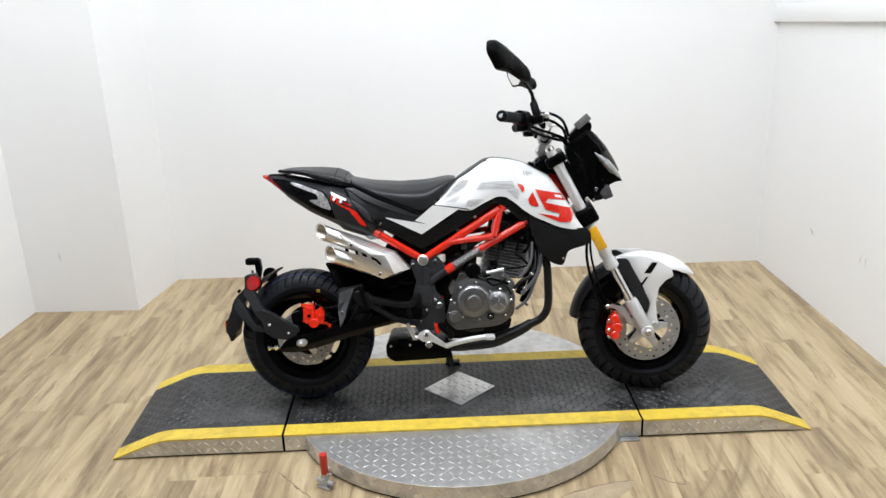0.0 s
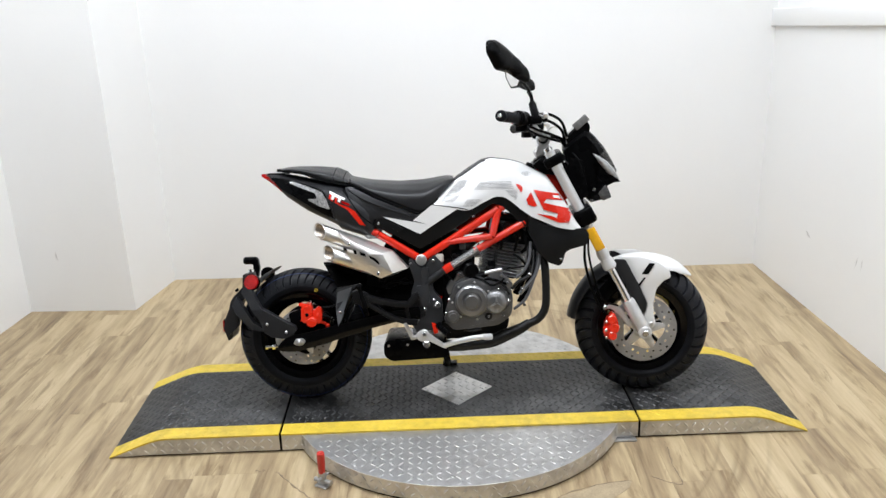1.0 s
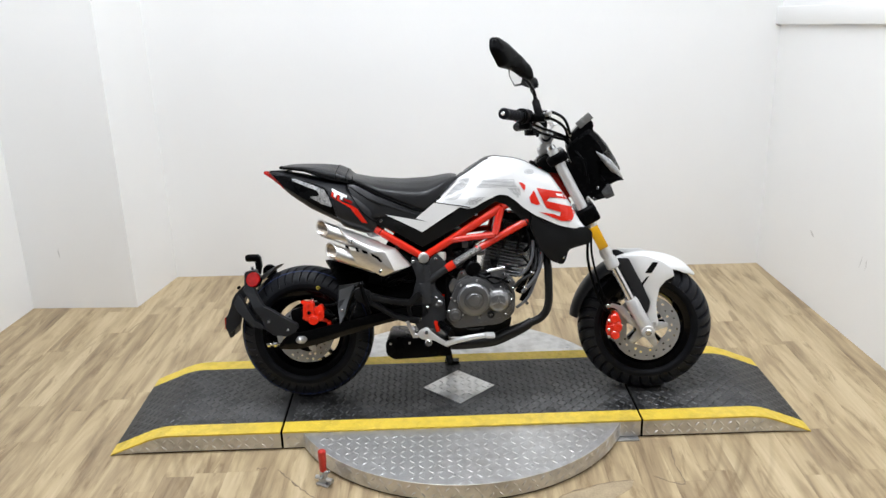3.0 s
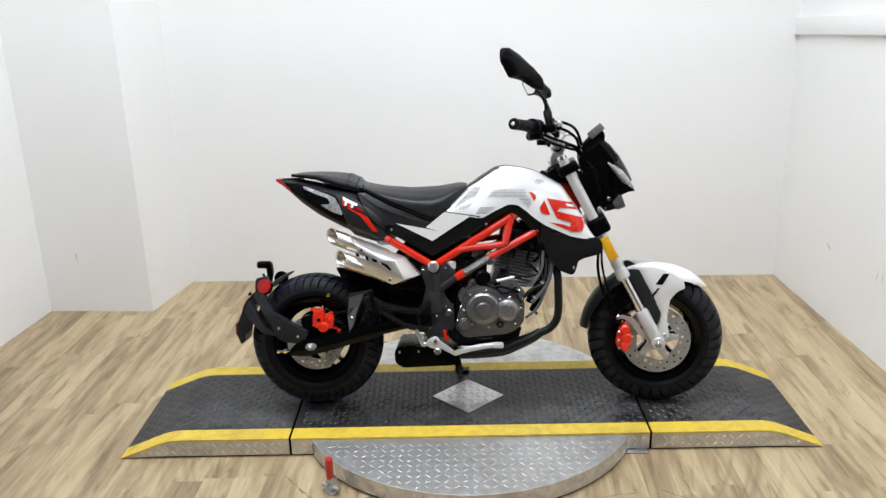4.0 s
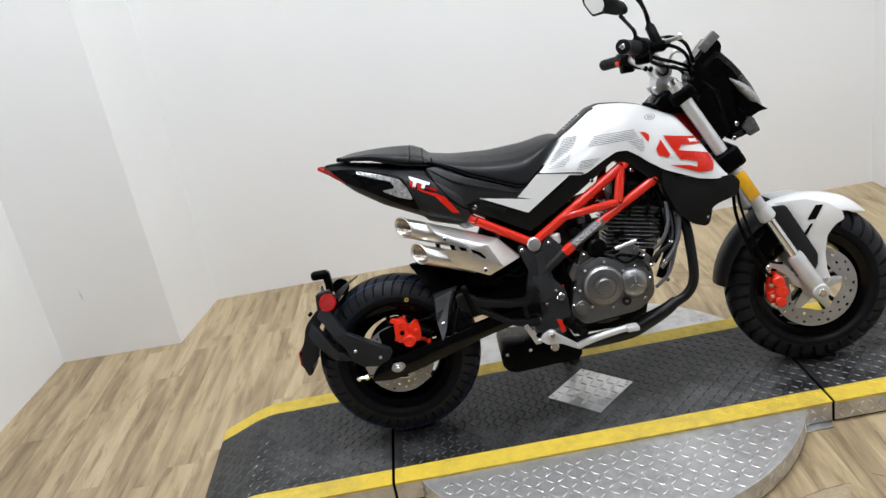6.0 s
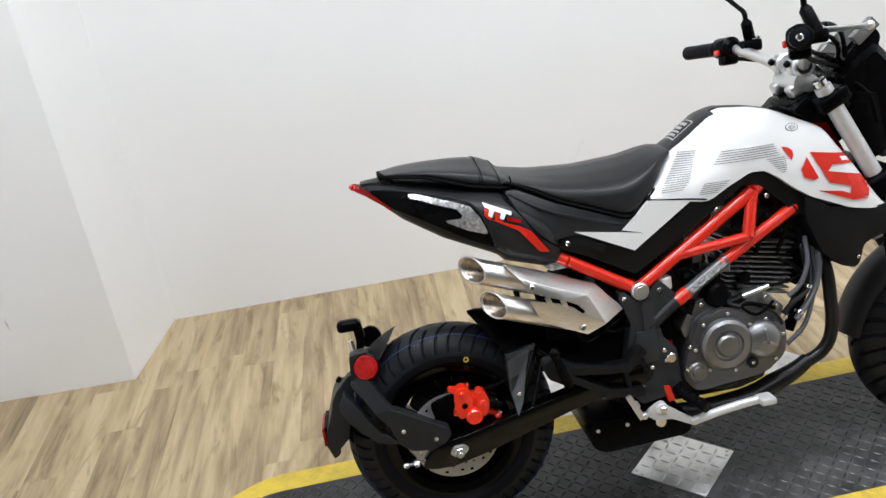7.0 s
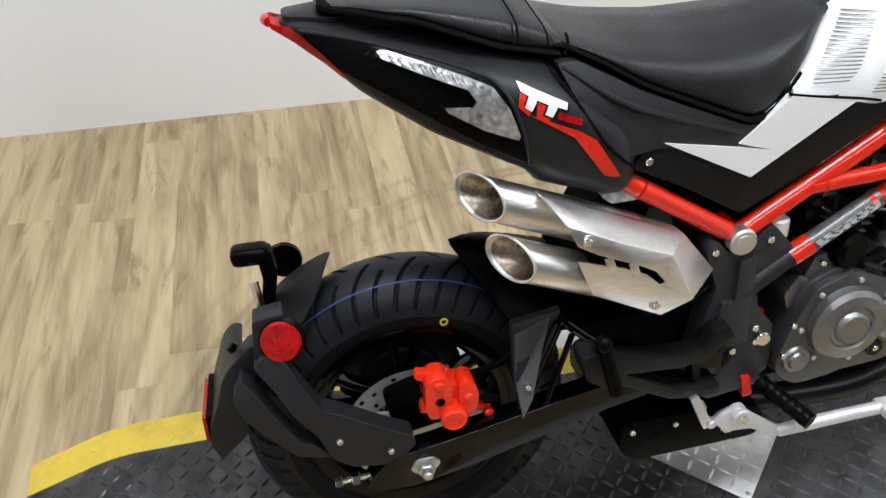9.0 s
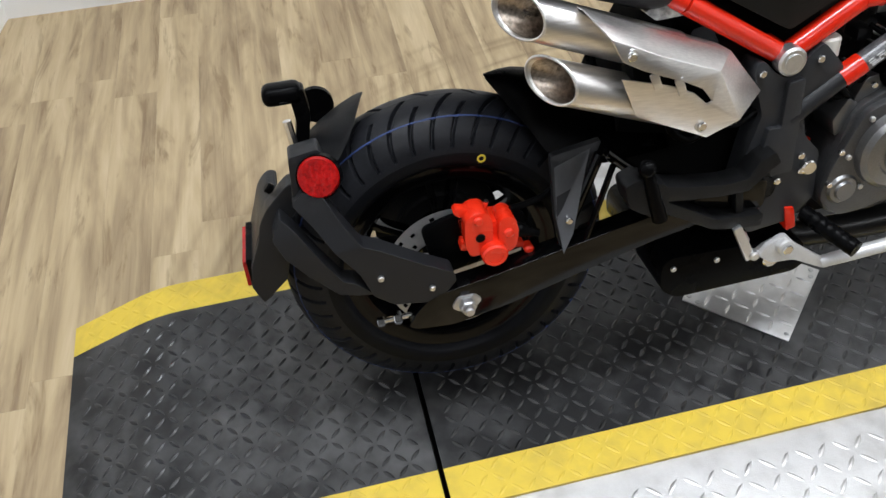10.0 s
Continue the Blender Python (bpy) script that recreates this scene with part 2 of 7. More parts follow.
def tube(pts, r, n=12, bm=None, smooth=True, cap=True, steps=8):
    """A round bar along pts; r is one radius or one for each point."""
    own = bmesh.new()
    path = spline(pts, steps) if smooth and len(pts) > 2 else [Vector(p) for p in pts]
    rad = [r] * len(path) if isinstance(r, (int, float)) else [float(q) for q in np.interp(np.linspace(0, 1, len(path)), np.linspace(0, 1, len(r)), r)]
    side, rings = None, []
    for i, p in enumerate(path):
        d = (path[min(i + 1, len(path) - 1)] - path[max(i - 1, 0)]).normalized()
        if side is None:
            side = d.orthogonal().normalized()
        side = (side - d * side.dot(d)).normalized()
        up = d.cross(side)
        rings.append([own.verts.new(p + rad[i] * (math.cos(6.2832 * k / n) * side + math.sin(6.2832 * k / n) * up)) for k in range(n)])
    for a, b in zip(rings, rings[1:]):
        for k in range(n):
            own.faces.new((a[k], a[(k + 1) % n], b[(k + 1) % n], b[k]))
    if cap:
        own.faces.new(rings[0][::-1])
        own.faces.new(rings[-1])
    return merge(bm, own)


def lathe(prof, n=48, bm=None, m=None, axis="y", closed=True):
    """A turned body: prof is a list of (radius, along)."""
    own = bmesh.new()
    rings = []
    for k in range(n):
        c, s = math.cos(6.28318530718 * k / n), math.sin(6.28318530718 * k / n)
        rings.append([own.verts.new((r * c, a, r * s) if axis == "y" else (r * c, r * s, a)) for r, a in prof])
    q = len(prof)
    for k in range(n):
        A, B = rings[k], rings[(k + 1) % n]
        for i in range(q if closed else q - 1):
            j = (i + 1) % q
            own.faces.new((A[i], A[j], B[j], B[i]))
    bmesh.ops.remove_doubles(own, verts=own.verts, dist=1e-6)
    if m is not None:
        own.transform(m)
    return merge(bm, own)


def drum(a, b, r, n=20, bevel=0.0, bm=None):
    """A disc or bolt from a to b with chamfered rims."""
    a, b = Vector(a), Vector(b)
    h = (b - a).length
    prof = [(0, 0), (r - bevel, 0), (r, bevel), (r, h - bevel), (r - bevel, h), (0, h)] if bevel else [(0, 0), (r, 0), (r, h), (0, h)]
    q = (b - a).to_track_quat("Z", "Y").to_matrix().to_4x4()
    return lathe(prof, n, bm, Matrix.Translation(a) @ q, axis="z", closed=False)


def loft(rings, bm=None, cap=True, loop=True):
    own = bmesh.new()
    R = [[own.verts.new(p) for p in ring] for ring in rings]
    k = len(R[0])
    for a, b in zip(R, R[1:]):
        for i in range(k if loop else k - 1):
            own.faces.new((a[i], a[(i + 1) % k], b[(i + 1) % k], b[i]))
    if cap:
        for ring in (R[0], R[-1]):
            f = own.faces.new(ring)
            bmesh.ops.triangulate(own, faces=[f])
    return merge(bm, own)


def oval(x, w, zb, zt, n=28, px=0.7, pz=0.7, cy=0.0, zc=None):
    """A ring round the x axis: half width w, from zb to zt, squarer for small powers."""
    zc = (zb + zt) / 2 if zc is None else zc
    out = []
    for k in range(n):
        a = 6.28318530718 * k / n
        c, s = math.cos(a), math.sin(a)
        h = (zt - zc) if s >= 0 else (zc - zb)
        out.append((x, cy + w * math.copysign(abs(c) ** px, c), zc + h * math.copysign(abs(s) ** pz, s)))
    return out


def curve_at(table, x):
    return float(np.interp(x, [q[0] for q in table], [q[1] for q in table]))


def soft_at(table, x, e=0.012):
    return sum(curve_at(table, x + d) for d in (-e, -e / 2, 0, e / 2, e)) / 5

# ---------------------------------------------------------------- the room
C1, C2, C4, C3 = (-1.486, 1.419), (-1.555, 1.008), (-2.075, 1.024), (1.612, 1.423)
L_END, R_END, Y_END = (-2.50, -4.2), (1.89, -4.2), -4.2


def wall(name, a, b, label, z1=CEIL, thick=0.12, holes=(), paint=M_WALL):
    """A wall with its room face on the line from a to b; the room lies to the right of a -> b. holes: (u0, u1, w0, w1)."""
    a, b = Vector((*a, 0)), Vector((*b, 0))
    u = (b - a).normalized()
    m = Matrix.Translation(a) @ Matrix.Rotation(math.atan2(u.y, u.x), 4, "Z")
    n = (b - a).length
    bm = bmesh.new()
    if holes:
        u0, u1, w0, w1 = holes[0]
        for lo, hi in (((0, 0, 0), (u0, thick, z1)), ((u1, 0, 0), (n, thick, z1)), ((u0, 0, 0), (u1, thick, w0)), ((u0, 0, w1), (u1, thick, z1))):
            box(lo, hi, bm=bm)
        bmesh.ops.remove_doubles(bm, verts=bm.verts, dist=1e-5)
    else:
        box((0, 0, 0), (n, thick, z1), bm=bm)
    ob = part(name, bm, paint, None, smooth=0)
    ob.matrix_world = m
    tagged(ob, label, "wall", kind="structure")
    return ob, m


wall("wall_back", C1, C3, "plain white painted back wall of the display bay")
wall("wall_niche", (C2[0], C2[1]), C1, "short white wall at the side of the niche")
wall("wall_column", (C4[0], C4[1]), C2, "white painted wall face stepping into the room")
def on_wall(a, c, y):
    return (a[0] + (a[1] - y) / (a[1] - c[1]) * (c[0] - a[0]), y)


# past y = -2.3 the side walls are unseen and greyed to cut front fill
R_MID, L_MID = on_wall(C3, R_END, -2.3), on_wall(C4, L_END, -2.3)
wall("wall_right", C3, R_MID, "white painted side wall with faint scuff marks")
wall("wall_right_front", R_MID, R_END, "added grey wall out of view that cuts front fill light", paint=M_WALLG)
HOLE = (0.80, 2.02, 0.185, 1.21)
lw = (Vector((*L_MID, 0)) - Vector((*C4, 0))).length
wall("wall_left_front", L_END, L_MID, "added grey wall out of view that cuts front fill light", paint=M_WALLG)
wall("wall_left", L_MID, C4, "white side wall with a mesh-covered opening", holes=((lw - HOLE[1], lw - HOLE[0], HOLE[2], HOLE[3]),))
wall("wall_front", R_END, L_END, "dark wall added out of view behind the camera to cut fill light", paint=M_WALLF)

# the ceiling is out of view; its grey is held down to cut bounce
bm = box((-2.8, -4.4, CEIL), (2.2, 1.8, CEIL + 0.1))
tagged(part("ceiling", bm, M_CEIL, smooth=0), "unseen flat ceiling in a grey that cuts bounce light", "ceiling", kind="structure")
for lx, ly in LAMPS:
    cl = thing("ceiling_light", "white rectangular LED panel light flush on the ceiling", "ceiling light", pose(lx, ly, CEIL), group="ceiling lights")
    bm = bmesh.new()
    for lo, hi in (((-0.63, -0.33, -0.035), (0.63, -0.30, 0)), ((-0.63, 0.30, -0.035), (0.63, 0.33, 0)), ((-0.63, -0.30, -0.035), (-0.60, 0.30, 0)), ((0.60, -0.30, -0.035), (0.63, 0.30, 0))):
        box(lo, hi, bm=bm)
    part("frame", bm, M_CEIL, cl, smooth=0)
    part("diffuser", box((-0.599, -0.299, -0.02), (0.599, 0.299, -0.004)), glow("lit_diffuser", (1, 0.97, 0.93), 3.0), cl, "glowing white diffuser", smooth=0)

# a narrow board along the side wall
u = (Vector((*R_END, 0)) - Vector((*C3, 0))).normalized()
tb = part("trim", box((0.004, -0.022, 1.222), (5.5, 0.0, 1.304), 0.003), M_WALL, None)
tb.matrix_world = Matrix.Translation((*C3, 0)) @ Matrix.Rotation(math.atan2(u.y, u.x), 4, "Z") @ pose(0, -0.002, 0.008, 0, -3.7, 0)
tagged(tb, "narrow white board fixed along the side wall", "trim", kind="structure")

# the mesh panel over the opening in the side wall
M_FRAMEWOOD = surf("charred_black_wood", (0.020, 0.014, 0.010), 0.5, spec=0.2, var=0.75, scale=10, fine=120, bump=0.4, stretch=(0.12, 1, 1))
M_MESH = surf("dark_expanded_metal", (0.05, 0.05, 0.055), 0.5, 0.6, var=0.2)
M_BOLT = surf("zinc_bolt", (0.62, 0.62, 0.62), 0.3, 0.95, var=0.1)
cage = thing("mesh_panel", "expanded metal mesh in a dark wooden frame over an opening", "mesh panel",
             Matrix.Translation((*C4, 0)) @ Matrix.Rotation(math.atan2(L_END[1] - C4[1], L_END[0] - C4[0]), 4, "Z"))
F0, F1, G0, G1, FW = 0.735, 2.09, 0.114, 1.282, 0.072
for lo, hi, up in (((F0, 0, G0), (F1, 0, G0 + FW), 0), ((F0, 0, G1 - FW), (F1, 0, G1), 0), ((F0, 0, G0 + FW + 0.001), (F0 + FW, 0, G1 - FW - 0.001), 1), ((F1 - FW, 0, G0 + FW + 0.001), (F1, 0, G1 - FW - 0.001), 1)):
    ln = (hi[2] - lo[2]) if up else (hi[0] - lo[0])
    w = part("frame_board", box((0, -0.014, 0), (ln, 0.016, FW), 0.002), M_FRAMEWOOD, cage, "dark charred-looking board")
    w.matrix_basis = Matrix.Translation((lo[0], 0.019, lo[2])) if not up else Matrix.Translation((lo[0] + FW, 0.019, lo[2])) @ Matrix.Rotation(radians(-90), 4, "Y")
for bx, bz in [(F0 + FW / 2, G0 + FW / 2), (F0 + FW / 2, G1 - FW / 2), (F1 - FW / 2, G0 + FW / 2), (F1 - FW / 2, G1 - FW / 2)] + [(F0 + FW / 2, G0 + q) for q in (0.35, 0.58, 0.81)] + [(F0 + q, zz) for q in (0.45, 0.9) for zz in (G0 + FW / 2, G1 - FW / 2)]:
    part("bolt", drum((bx, 0.034, bz), (bx, 0.042, bz), 0.010, 10, 0.002), M_BOLT, cage)
# crossing strands of the mesh
a0, a1, b0, b1 = F0 + FW - 0.01, F1 - FW + 0.01, G0 + FW - 0.01, G1 - FW + 0.01
V, F = [], []
PX, PZ, SW = 0.040, 0.022, 0.0016
slope = PZ / PX
for sgn in (1, -1):
    c = b0 - slope * (a1 - a0) if sgn > 0 else b0
    top = b1 if sgn > 0 else b1 + slope * (a1 - a0)
    while c < top:
        q = []
        for x in (a0, a1):
            q.append([x, c + sgn * slope * (x - a0)])
        (x0, z0), (x1, z1) = q
        lo_, hi_ = (b0, b1)
        def xz(z):
            return a0 + (z - c) / (sgn * slope)
        if min(z0, z1) < hi_ and max(z0, z1) > lo_:
            if z0 < lo_: x0, z0 = xz(lo_), lo_
            if z0 > hi_: x0, z0 = xz(hi_), hi_
            if z1 < lo_: x1, z1 = xz(lo_), lo_
            if z1 > hi_: x1, z1 = xz(hi_), hi_
            if x1 - x0 > 0.005:
                k = len(V)
                for y in (-0.001, 0.002):
                    V += [(x0, y, z0 - SW), (x1, y, z1 - SW), (x1, y, z1 + SW), (x0, y, z0 + SW)]
                F += [(k, k + 1, k + 2, k + 3), (k + 7, k + 6, k + 5, k + 4), (k, k + 4, k + 5, k + 1), (k + 3, k + 2, k + 6, k + 7)]
        c += PZ
raw("mesh", V, F, M_MESH, cage, kind="stuff")
# beyond the opening: a glowing panel stands in for the lit space, plus a post
beyond = part("backdrop", box((-3.4, -1.20, -0.6), (3.2, -1.18, 2.4)), glow("backdrop_glow", (0.80, 0.86, 1.0), 0.85), None, smooth=0)
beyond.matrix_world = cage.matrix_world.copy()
tagged(beyond, "glowing bluish white panel standing in for the space beyond the mesh", "backdrop", kind="structure")
apron = part("backdrop_floor", box((-3.4, -1.18, 0.003), (3.2, -0.125, 0.008)), surf("pale_concrete_beyond", (0.62, 0.63, 0.65), 0.6, var=0.1), None, smooth=0)
apron.matrix_world = cage.matrix_world.copy()
tagged(apron, "pale smooth floor beyond the mesh panel", "floor", kind="structure")
post = thing("post", "grey steel post with a wide foot beyond the mesh", "post", cage.matrix_world @ pose(1.42, -0.5, 0))
part("shaft", box((-0.03, -0.03, 0.0), (0.03, 0.03, 0.62), 0.006), surf("grey_steel_paint", (0.3, 0.31, 0.33), 0.5), post)
part("foot", box((-0.09, -0.07, 0.0), (0.09, 0.07, 0.05), 0.008), surf("grey_foot_paint", (0.25, 0.26, 0.28), 0.5), post)

# floor of separate planks, laid in rows along y
ground = tagged(part("floor", box((-2.9, -4.4, -0.08), (2.2, 1.9, -0.006)), M_SUB, smooth=0), "light oak-look vinyl plank floor", "floor", kind="structure")


def plank_mesh(w, ln):
    V, c = [], 0.00035
    for z, d in ((-0.006, 0.0), (-c, 0.0), (0.0, c)):
        V += [(d, d, z), (w - d, d, z), (w - d, ln - d, z), (d, ln - d, z)]
    F = [(8, 9, 10, 11)]
    for k in (0, 4):
        for i in range(4):
            j = (i + 1) % 4
            F.append((k + i, k + j, k + 4 + j, k + 4 + i))
    me = bpy.data.meshes.new("plank")
    me.from_pydata(V, [], F)
    me.materials.append(M_PLANK)
    return me


PW, PL, GAP = 0.102, 0.914, 0.00012
full = plank_mesh(PW - GAP, PL - GAP)
rng = random.Random(4)


def wall_x(y, s):
    """The side wall's place at y: s -1 the left one, 1 the right one."""
    a, c = (C4, L_END) if s < 0 else (C3, R_END)
    return a[0] + (a[1] - y) / (a[1] - c[1]) * (c[0] - a[0])


for i in range(int(4.8 / PW) + 1):
    x = -2.60 + i * PW
    y = -4.3 - rng.uniform(0.05, 0.85)
    far = C1[1] if x + PW > C2[0] + 0.05 else C4[1]
    while y < far:
        y0, y1 = max(y, -4.25), min(y + PL, far + 0.06)
        if y1 > y0 + 0.01 and x + PW > wall_x(max(y, -4.2), -1) and x < wall_x(max(y, -4.2), 1):
            p = new("plank", full if y1 - y0 > PL - 0.001 else plank_mesh(PW - GAP, y1 - y0))
            p.parent = ground
            p.matrix_basis = pose(x, y0, 0)
        y += PL

# ---------------------------------------------------------------- platform with its turntable
DECK = Matrix.Translation((0.0, -0.010, 0)) @ Matrix.Rotation(radians(1.3), 4, "Z")
H, HW, X1, X2, XS, YW = 0.070, 0.275, 1.03, 1.195, 0.612, 0.067
plat = thing("turntable_platform", "black tread-plate ramp platform with yellow edges on a round steel turntable", "platform", DECK)


BEND = 0.045
BENDS = [s * (X1 + BEND * q) for s in (-1, 1) for q in (-1, -0.5, 0, 0.5, 1)]


def top_z(x):
    """The deck's height: level, then bent down in a soft curve to the ramp."""
    k, d = (H - 0.004) / (X2 - X1), abs(x) - X1
    return H if d <= -BEND else H - k * d if d >= BEND else H - k * (d + BEND) ** 2 / (4 * BEND)


def deck_piece(name, x0, x1, y0, y1, material, label=""):
    cuts = sorted({x0, x1} | {c for c in BENDS if x0 < c < x1})
    bm = bmesh.new()
    up = [[bm.verts.new((x, y, top_z(x))) for y in (y0, y1)] for x in cuts]
    dn = [[bm.verts.new((x, y, top_z(x) - min(0.006, top_z(x) * 0.9))) for y in (y0, y1)] for x in cuts]
    for k in range(len(cuts) - 1):
        bm.faces.new((up[k][0], up[k + 1][0], up[k + 1][1], up[k][1]))
        bm.faces.new((dn[k][0], dn[k][1], dn[k + 1][1], dn[k + 1][0]))
        for s in (0, 1):
            bm.faces.new((up[k][s], up[k + 1][s], dn[k + 1][s], dn[k][s]))
    for k in (0, -1):
        bm.faces.new((up[k][0], up[k][1], dn[k][1], dn[k][0]))
    return part(name, bm, material, plat, label, smooth=20)


M_ZINC = surf("dull_zinc_hardware", (0.5, 0.5, 0.5), 0.38, 0.9, var=0.2)
G = 0.0042
spans = ((-X2, -XS - G), (-XS + G, XS - G), (XS + G, X2))
for x0, x1 in spans:
    deck_piece("deck", x0, x1, -HW + YW, HW - YW, M_DECK, "scuffed black tread plate")
    deck_piece("yellow_edge", x0, x1, -HW, -HW + YW, M_YEL, "scuffed yellow painted edge")
    deck_piece("yellow_edge", x0, x1, HW - YW, HW, M_YEL, "scuffed yellow painted edge")
    for sy in (-1, 1):
        xs = sorted({x0, x1} | {c for c in BENDS if x0 < c < x1})
        out = [(x, min(0.0065, top_z(x) * 0.4)) for x in xs] + [(x, top_z(x) - 0.0065 if top_z(x) > 0.02 else top_z(x) - 0.0012) for x in xs[::-1]]
        y = sy * (HW - 0.004)
        part("side_plate", prism(out, y, y - sy * 0.004), M_STEEL, plat, "bare steel tread-plate side", smooth=0)
    for xe in (x0, x1):
        if abs(xe) < X2 - 0.01:
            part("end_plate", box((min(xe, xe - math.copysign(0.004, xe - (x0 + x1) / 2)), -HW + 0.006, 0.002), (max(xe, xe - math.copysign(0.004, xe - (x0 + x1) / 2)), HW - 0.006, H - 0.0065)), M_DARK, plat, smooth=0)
# near-black slab that paints the contact shadow along the platform's foot
part("shadow_slab", box((-X2 + 0.012, -HW + 0.009, 0.0), (X2 - 0.012, HW - 0.009, 0.0062)), M_DARK, plat, "near-black slab painted as the shadow line under the platform", smooth=0)
RD, HD = 0.602, 0.0625
part("turntable_disc", lathe([(0, 0.0075), (RD, 0.0075), (RD, HD - 0.001), (RD - 0.001, HD), (0, HD)], 128, axis="z", closed=False), M_STEEL, plat, "round steel tread-plate turntable")
# the same painted shadow line, as a ring under the disc
part("shadow_ring", lathe([(0, 0), (RD - 0.005, 0), (RD - 0.005, 0.0074), (0, 0.0074)], 96, axis="z", closed=False), M_DARK, plat, "near-black ring painted as the shadow line under the turntable")
dia = [(-0.131, 0), (0, -0.128), (0.131, 0), (0, 0.128)]
part("diamond_inlay", prism(dia, H + 0.0008, H + 0.0036, 0.0006, axes="xy"), M_STEEL, plat, "square steel tread-plate inlay")


def lug_at(V, F, x, y, z, ang, ln, wd, ht, tilt=0.0):
    """One raised lens-shaped lug of the tread pattern."""
    k, c, s = len(V), math.cos(ang), math.sin(ang)
    ring = [(-ln, 0), (-ln * 0.5, -wd * 0.8), (0, -wd), (ln * 0.5, -wd * 0.8), (ln, 0), (ln * 0.5, wd * 0.8), (0, wd), (-ln * 0.5, wd * 0.8)]
    for a, b in ring:
        V.append((x + a * c - b * s, y + a * s + b * c, z + (a * c - b * s) * tilt))
    for a in (-ln * 0.45, ln * 0.45):
        V.append((x + a * c, y + a * s, z + ht + a * c * tilt))
    F += [(k, k + 1, k + 8), (k + 1, k + 2, k + 9, k + 8), (k + 2, k + 3, k + 9), (k + 3, k + 4, k + 9), (k + 4, k + 5, k + 9), (k + 5, k + 6, k + 9), (k + 6, k + 7, k + 8, k + 9), (k + 7, k, k + 8)]


def lug_field(x0, x1, y0, y1, keep, zf, step=0.0275, ln=0.0128, wd=0.0038, ht=0.0021, phase=0.0):
    V, F = [], []
    nx, ny = int((x1 - x0) / step) + 1, int((y1 - y0) / step) + 1
    for i in range(nx):
        for j in range(ny):
            x, y = x0 + (i + 0.5) * step, y0 + (j + 0.5) * step
            if keep(x, y):
                z, tilt = zf(x)
                lug_at(V, F, x, y, z, radians(45 if (i + j) % 2 else -45) + phase, ln, wd, ht, tilt)
    return V, F


def slope_at(x):
    return (top_z(x), (top_z(x + 0.004) - top_z(x - 0.004)) / 0.008)


def in_span(x):
    return any(a + 0.014 < x < b - 0.014 for a, b in spans)


def on_diamond(x, y, grow=0.012):
    return abs(x) + abs(y) < 0.131 + grow


V, F = lug_field(-X2, X2, -HW + YW, HW - YW, lambda x, y: in_span(x) and not on_diamond(x, y) and abs(y) < HW - YW - 0.008, slope_at, step=0.0225, ln=0.0122, wd=0.0036, ht=0.0021)
raw("tread_pattern", V, F, M_LUG, plat, smooth=60, kind="stuff")
for sy in (-1, 1):
    y0 = -HW if sy < 0 else HW - YW
    V, F = lug_field(-X2, X2, y0, y0 + YW, lambda x, y: in_span(x) and y0 + 0.011 < y < y0 + YW - 0.008, slope_at, step=0.0225, ln=0.0122, wd=0.0030, ht=0.0016)
    raw("edge_pattern", V, F, M_YEL, plat, smooth=60, kind="stuff")
V, F = lug_field(-0.13, 0.13, -0.13, 0.13, lambda x, y: on_diamond(x, y, -0.014), lambda x: (H + 0.0035, 0.0), step=0.0260, ln=0.0140, wd=0.0034, ht=0.0024)
raw("inlay_pattern", V, F, M_STEEL, plat, smooth=60, kind="stuff")
V, F = lug_field(-RD, RD, -RD, RD, lambda x, y: math.hypot(x, y) < RD - 0.014 and abs(y) > HW + 0.012, lambda x: (HD, 0.0), step=0.0300, ln=0.0150, wd=0.0034, ht=0.0016)
raw("disc_pattern", V, F, M_STEEL, plat, smooth=60, kind="stuff")
V, F = [], []
n = int(2 * math.pi * RD / 0.03)
for k in range(n):
    for row in (0, 1):
        a = 2 * math.pi * (k + 0.5 * row) / n
        px_, py_ = RD * math.cos(a), RD * math.sin(a)
        if abs(py_) < HW - 0.005:
            continue
        W, Q = [], []
        lug_at(W, Q, 0, 0, 0, radians(45 if (k + row) % 2 else -45), 0.0118, 0.0034, 0.0026)
        base = len(V)
        V += [(px_ + p[2] * math.cos(a) - p[0] * math.sin(a), py_ + p[2] * math.sin(a) + p[0] * math.cos(a), 0.021 + 0.024 * row + p[1]) for p in W]
        F += [tuple(base + i for i in f) for f in Q]
for x0, x1 in spans:
    for i in range(int((x1 - x0) / 0.028)):
        for row in (0, 1):
            x = x0 + 0.016 + 0.028 * i
            z = 0.018 + 0.026 * row
            if z + 0.012 > top_z(x) or x > x1 - 0.012:
                continue
            W, Q = [], []
            lug_at(W, Q, 0, 0, 0, radians(45 if (i + row) % 2 else -45), 0.0118, 0.0036, 0.0030)
            base = len(V)
            V += [(x + p[0], -HW + 0.004 - p[2], z + p[1]) for p in W]
            F += [tuple(base + i for i in f) for f in Q]
raw("side_pattern", V, F, M_STEEL, plat, smooth=60, kind="stuff")

for k in range(14):
    a = 6.28318 * (k + 0.35) / 14
    sx_, sy_ = (RD - 0.05) * math.cos(a), (RD - 0.05) * math.sin(a)
    if abs(sy_) > HW + 0.03:
        part("screw", lathe([(0, HD + 0.0022), (0.0045, HD + 0.0020), (0.0058, HD + 0.0004), (0, HD + 0.0004)], 12, axis="z", closed=False), M_ZINC, plat).matrix_basis = Matrix.Translation((sx_, sy_, 0))
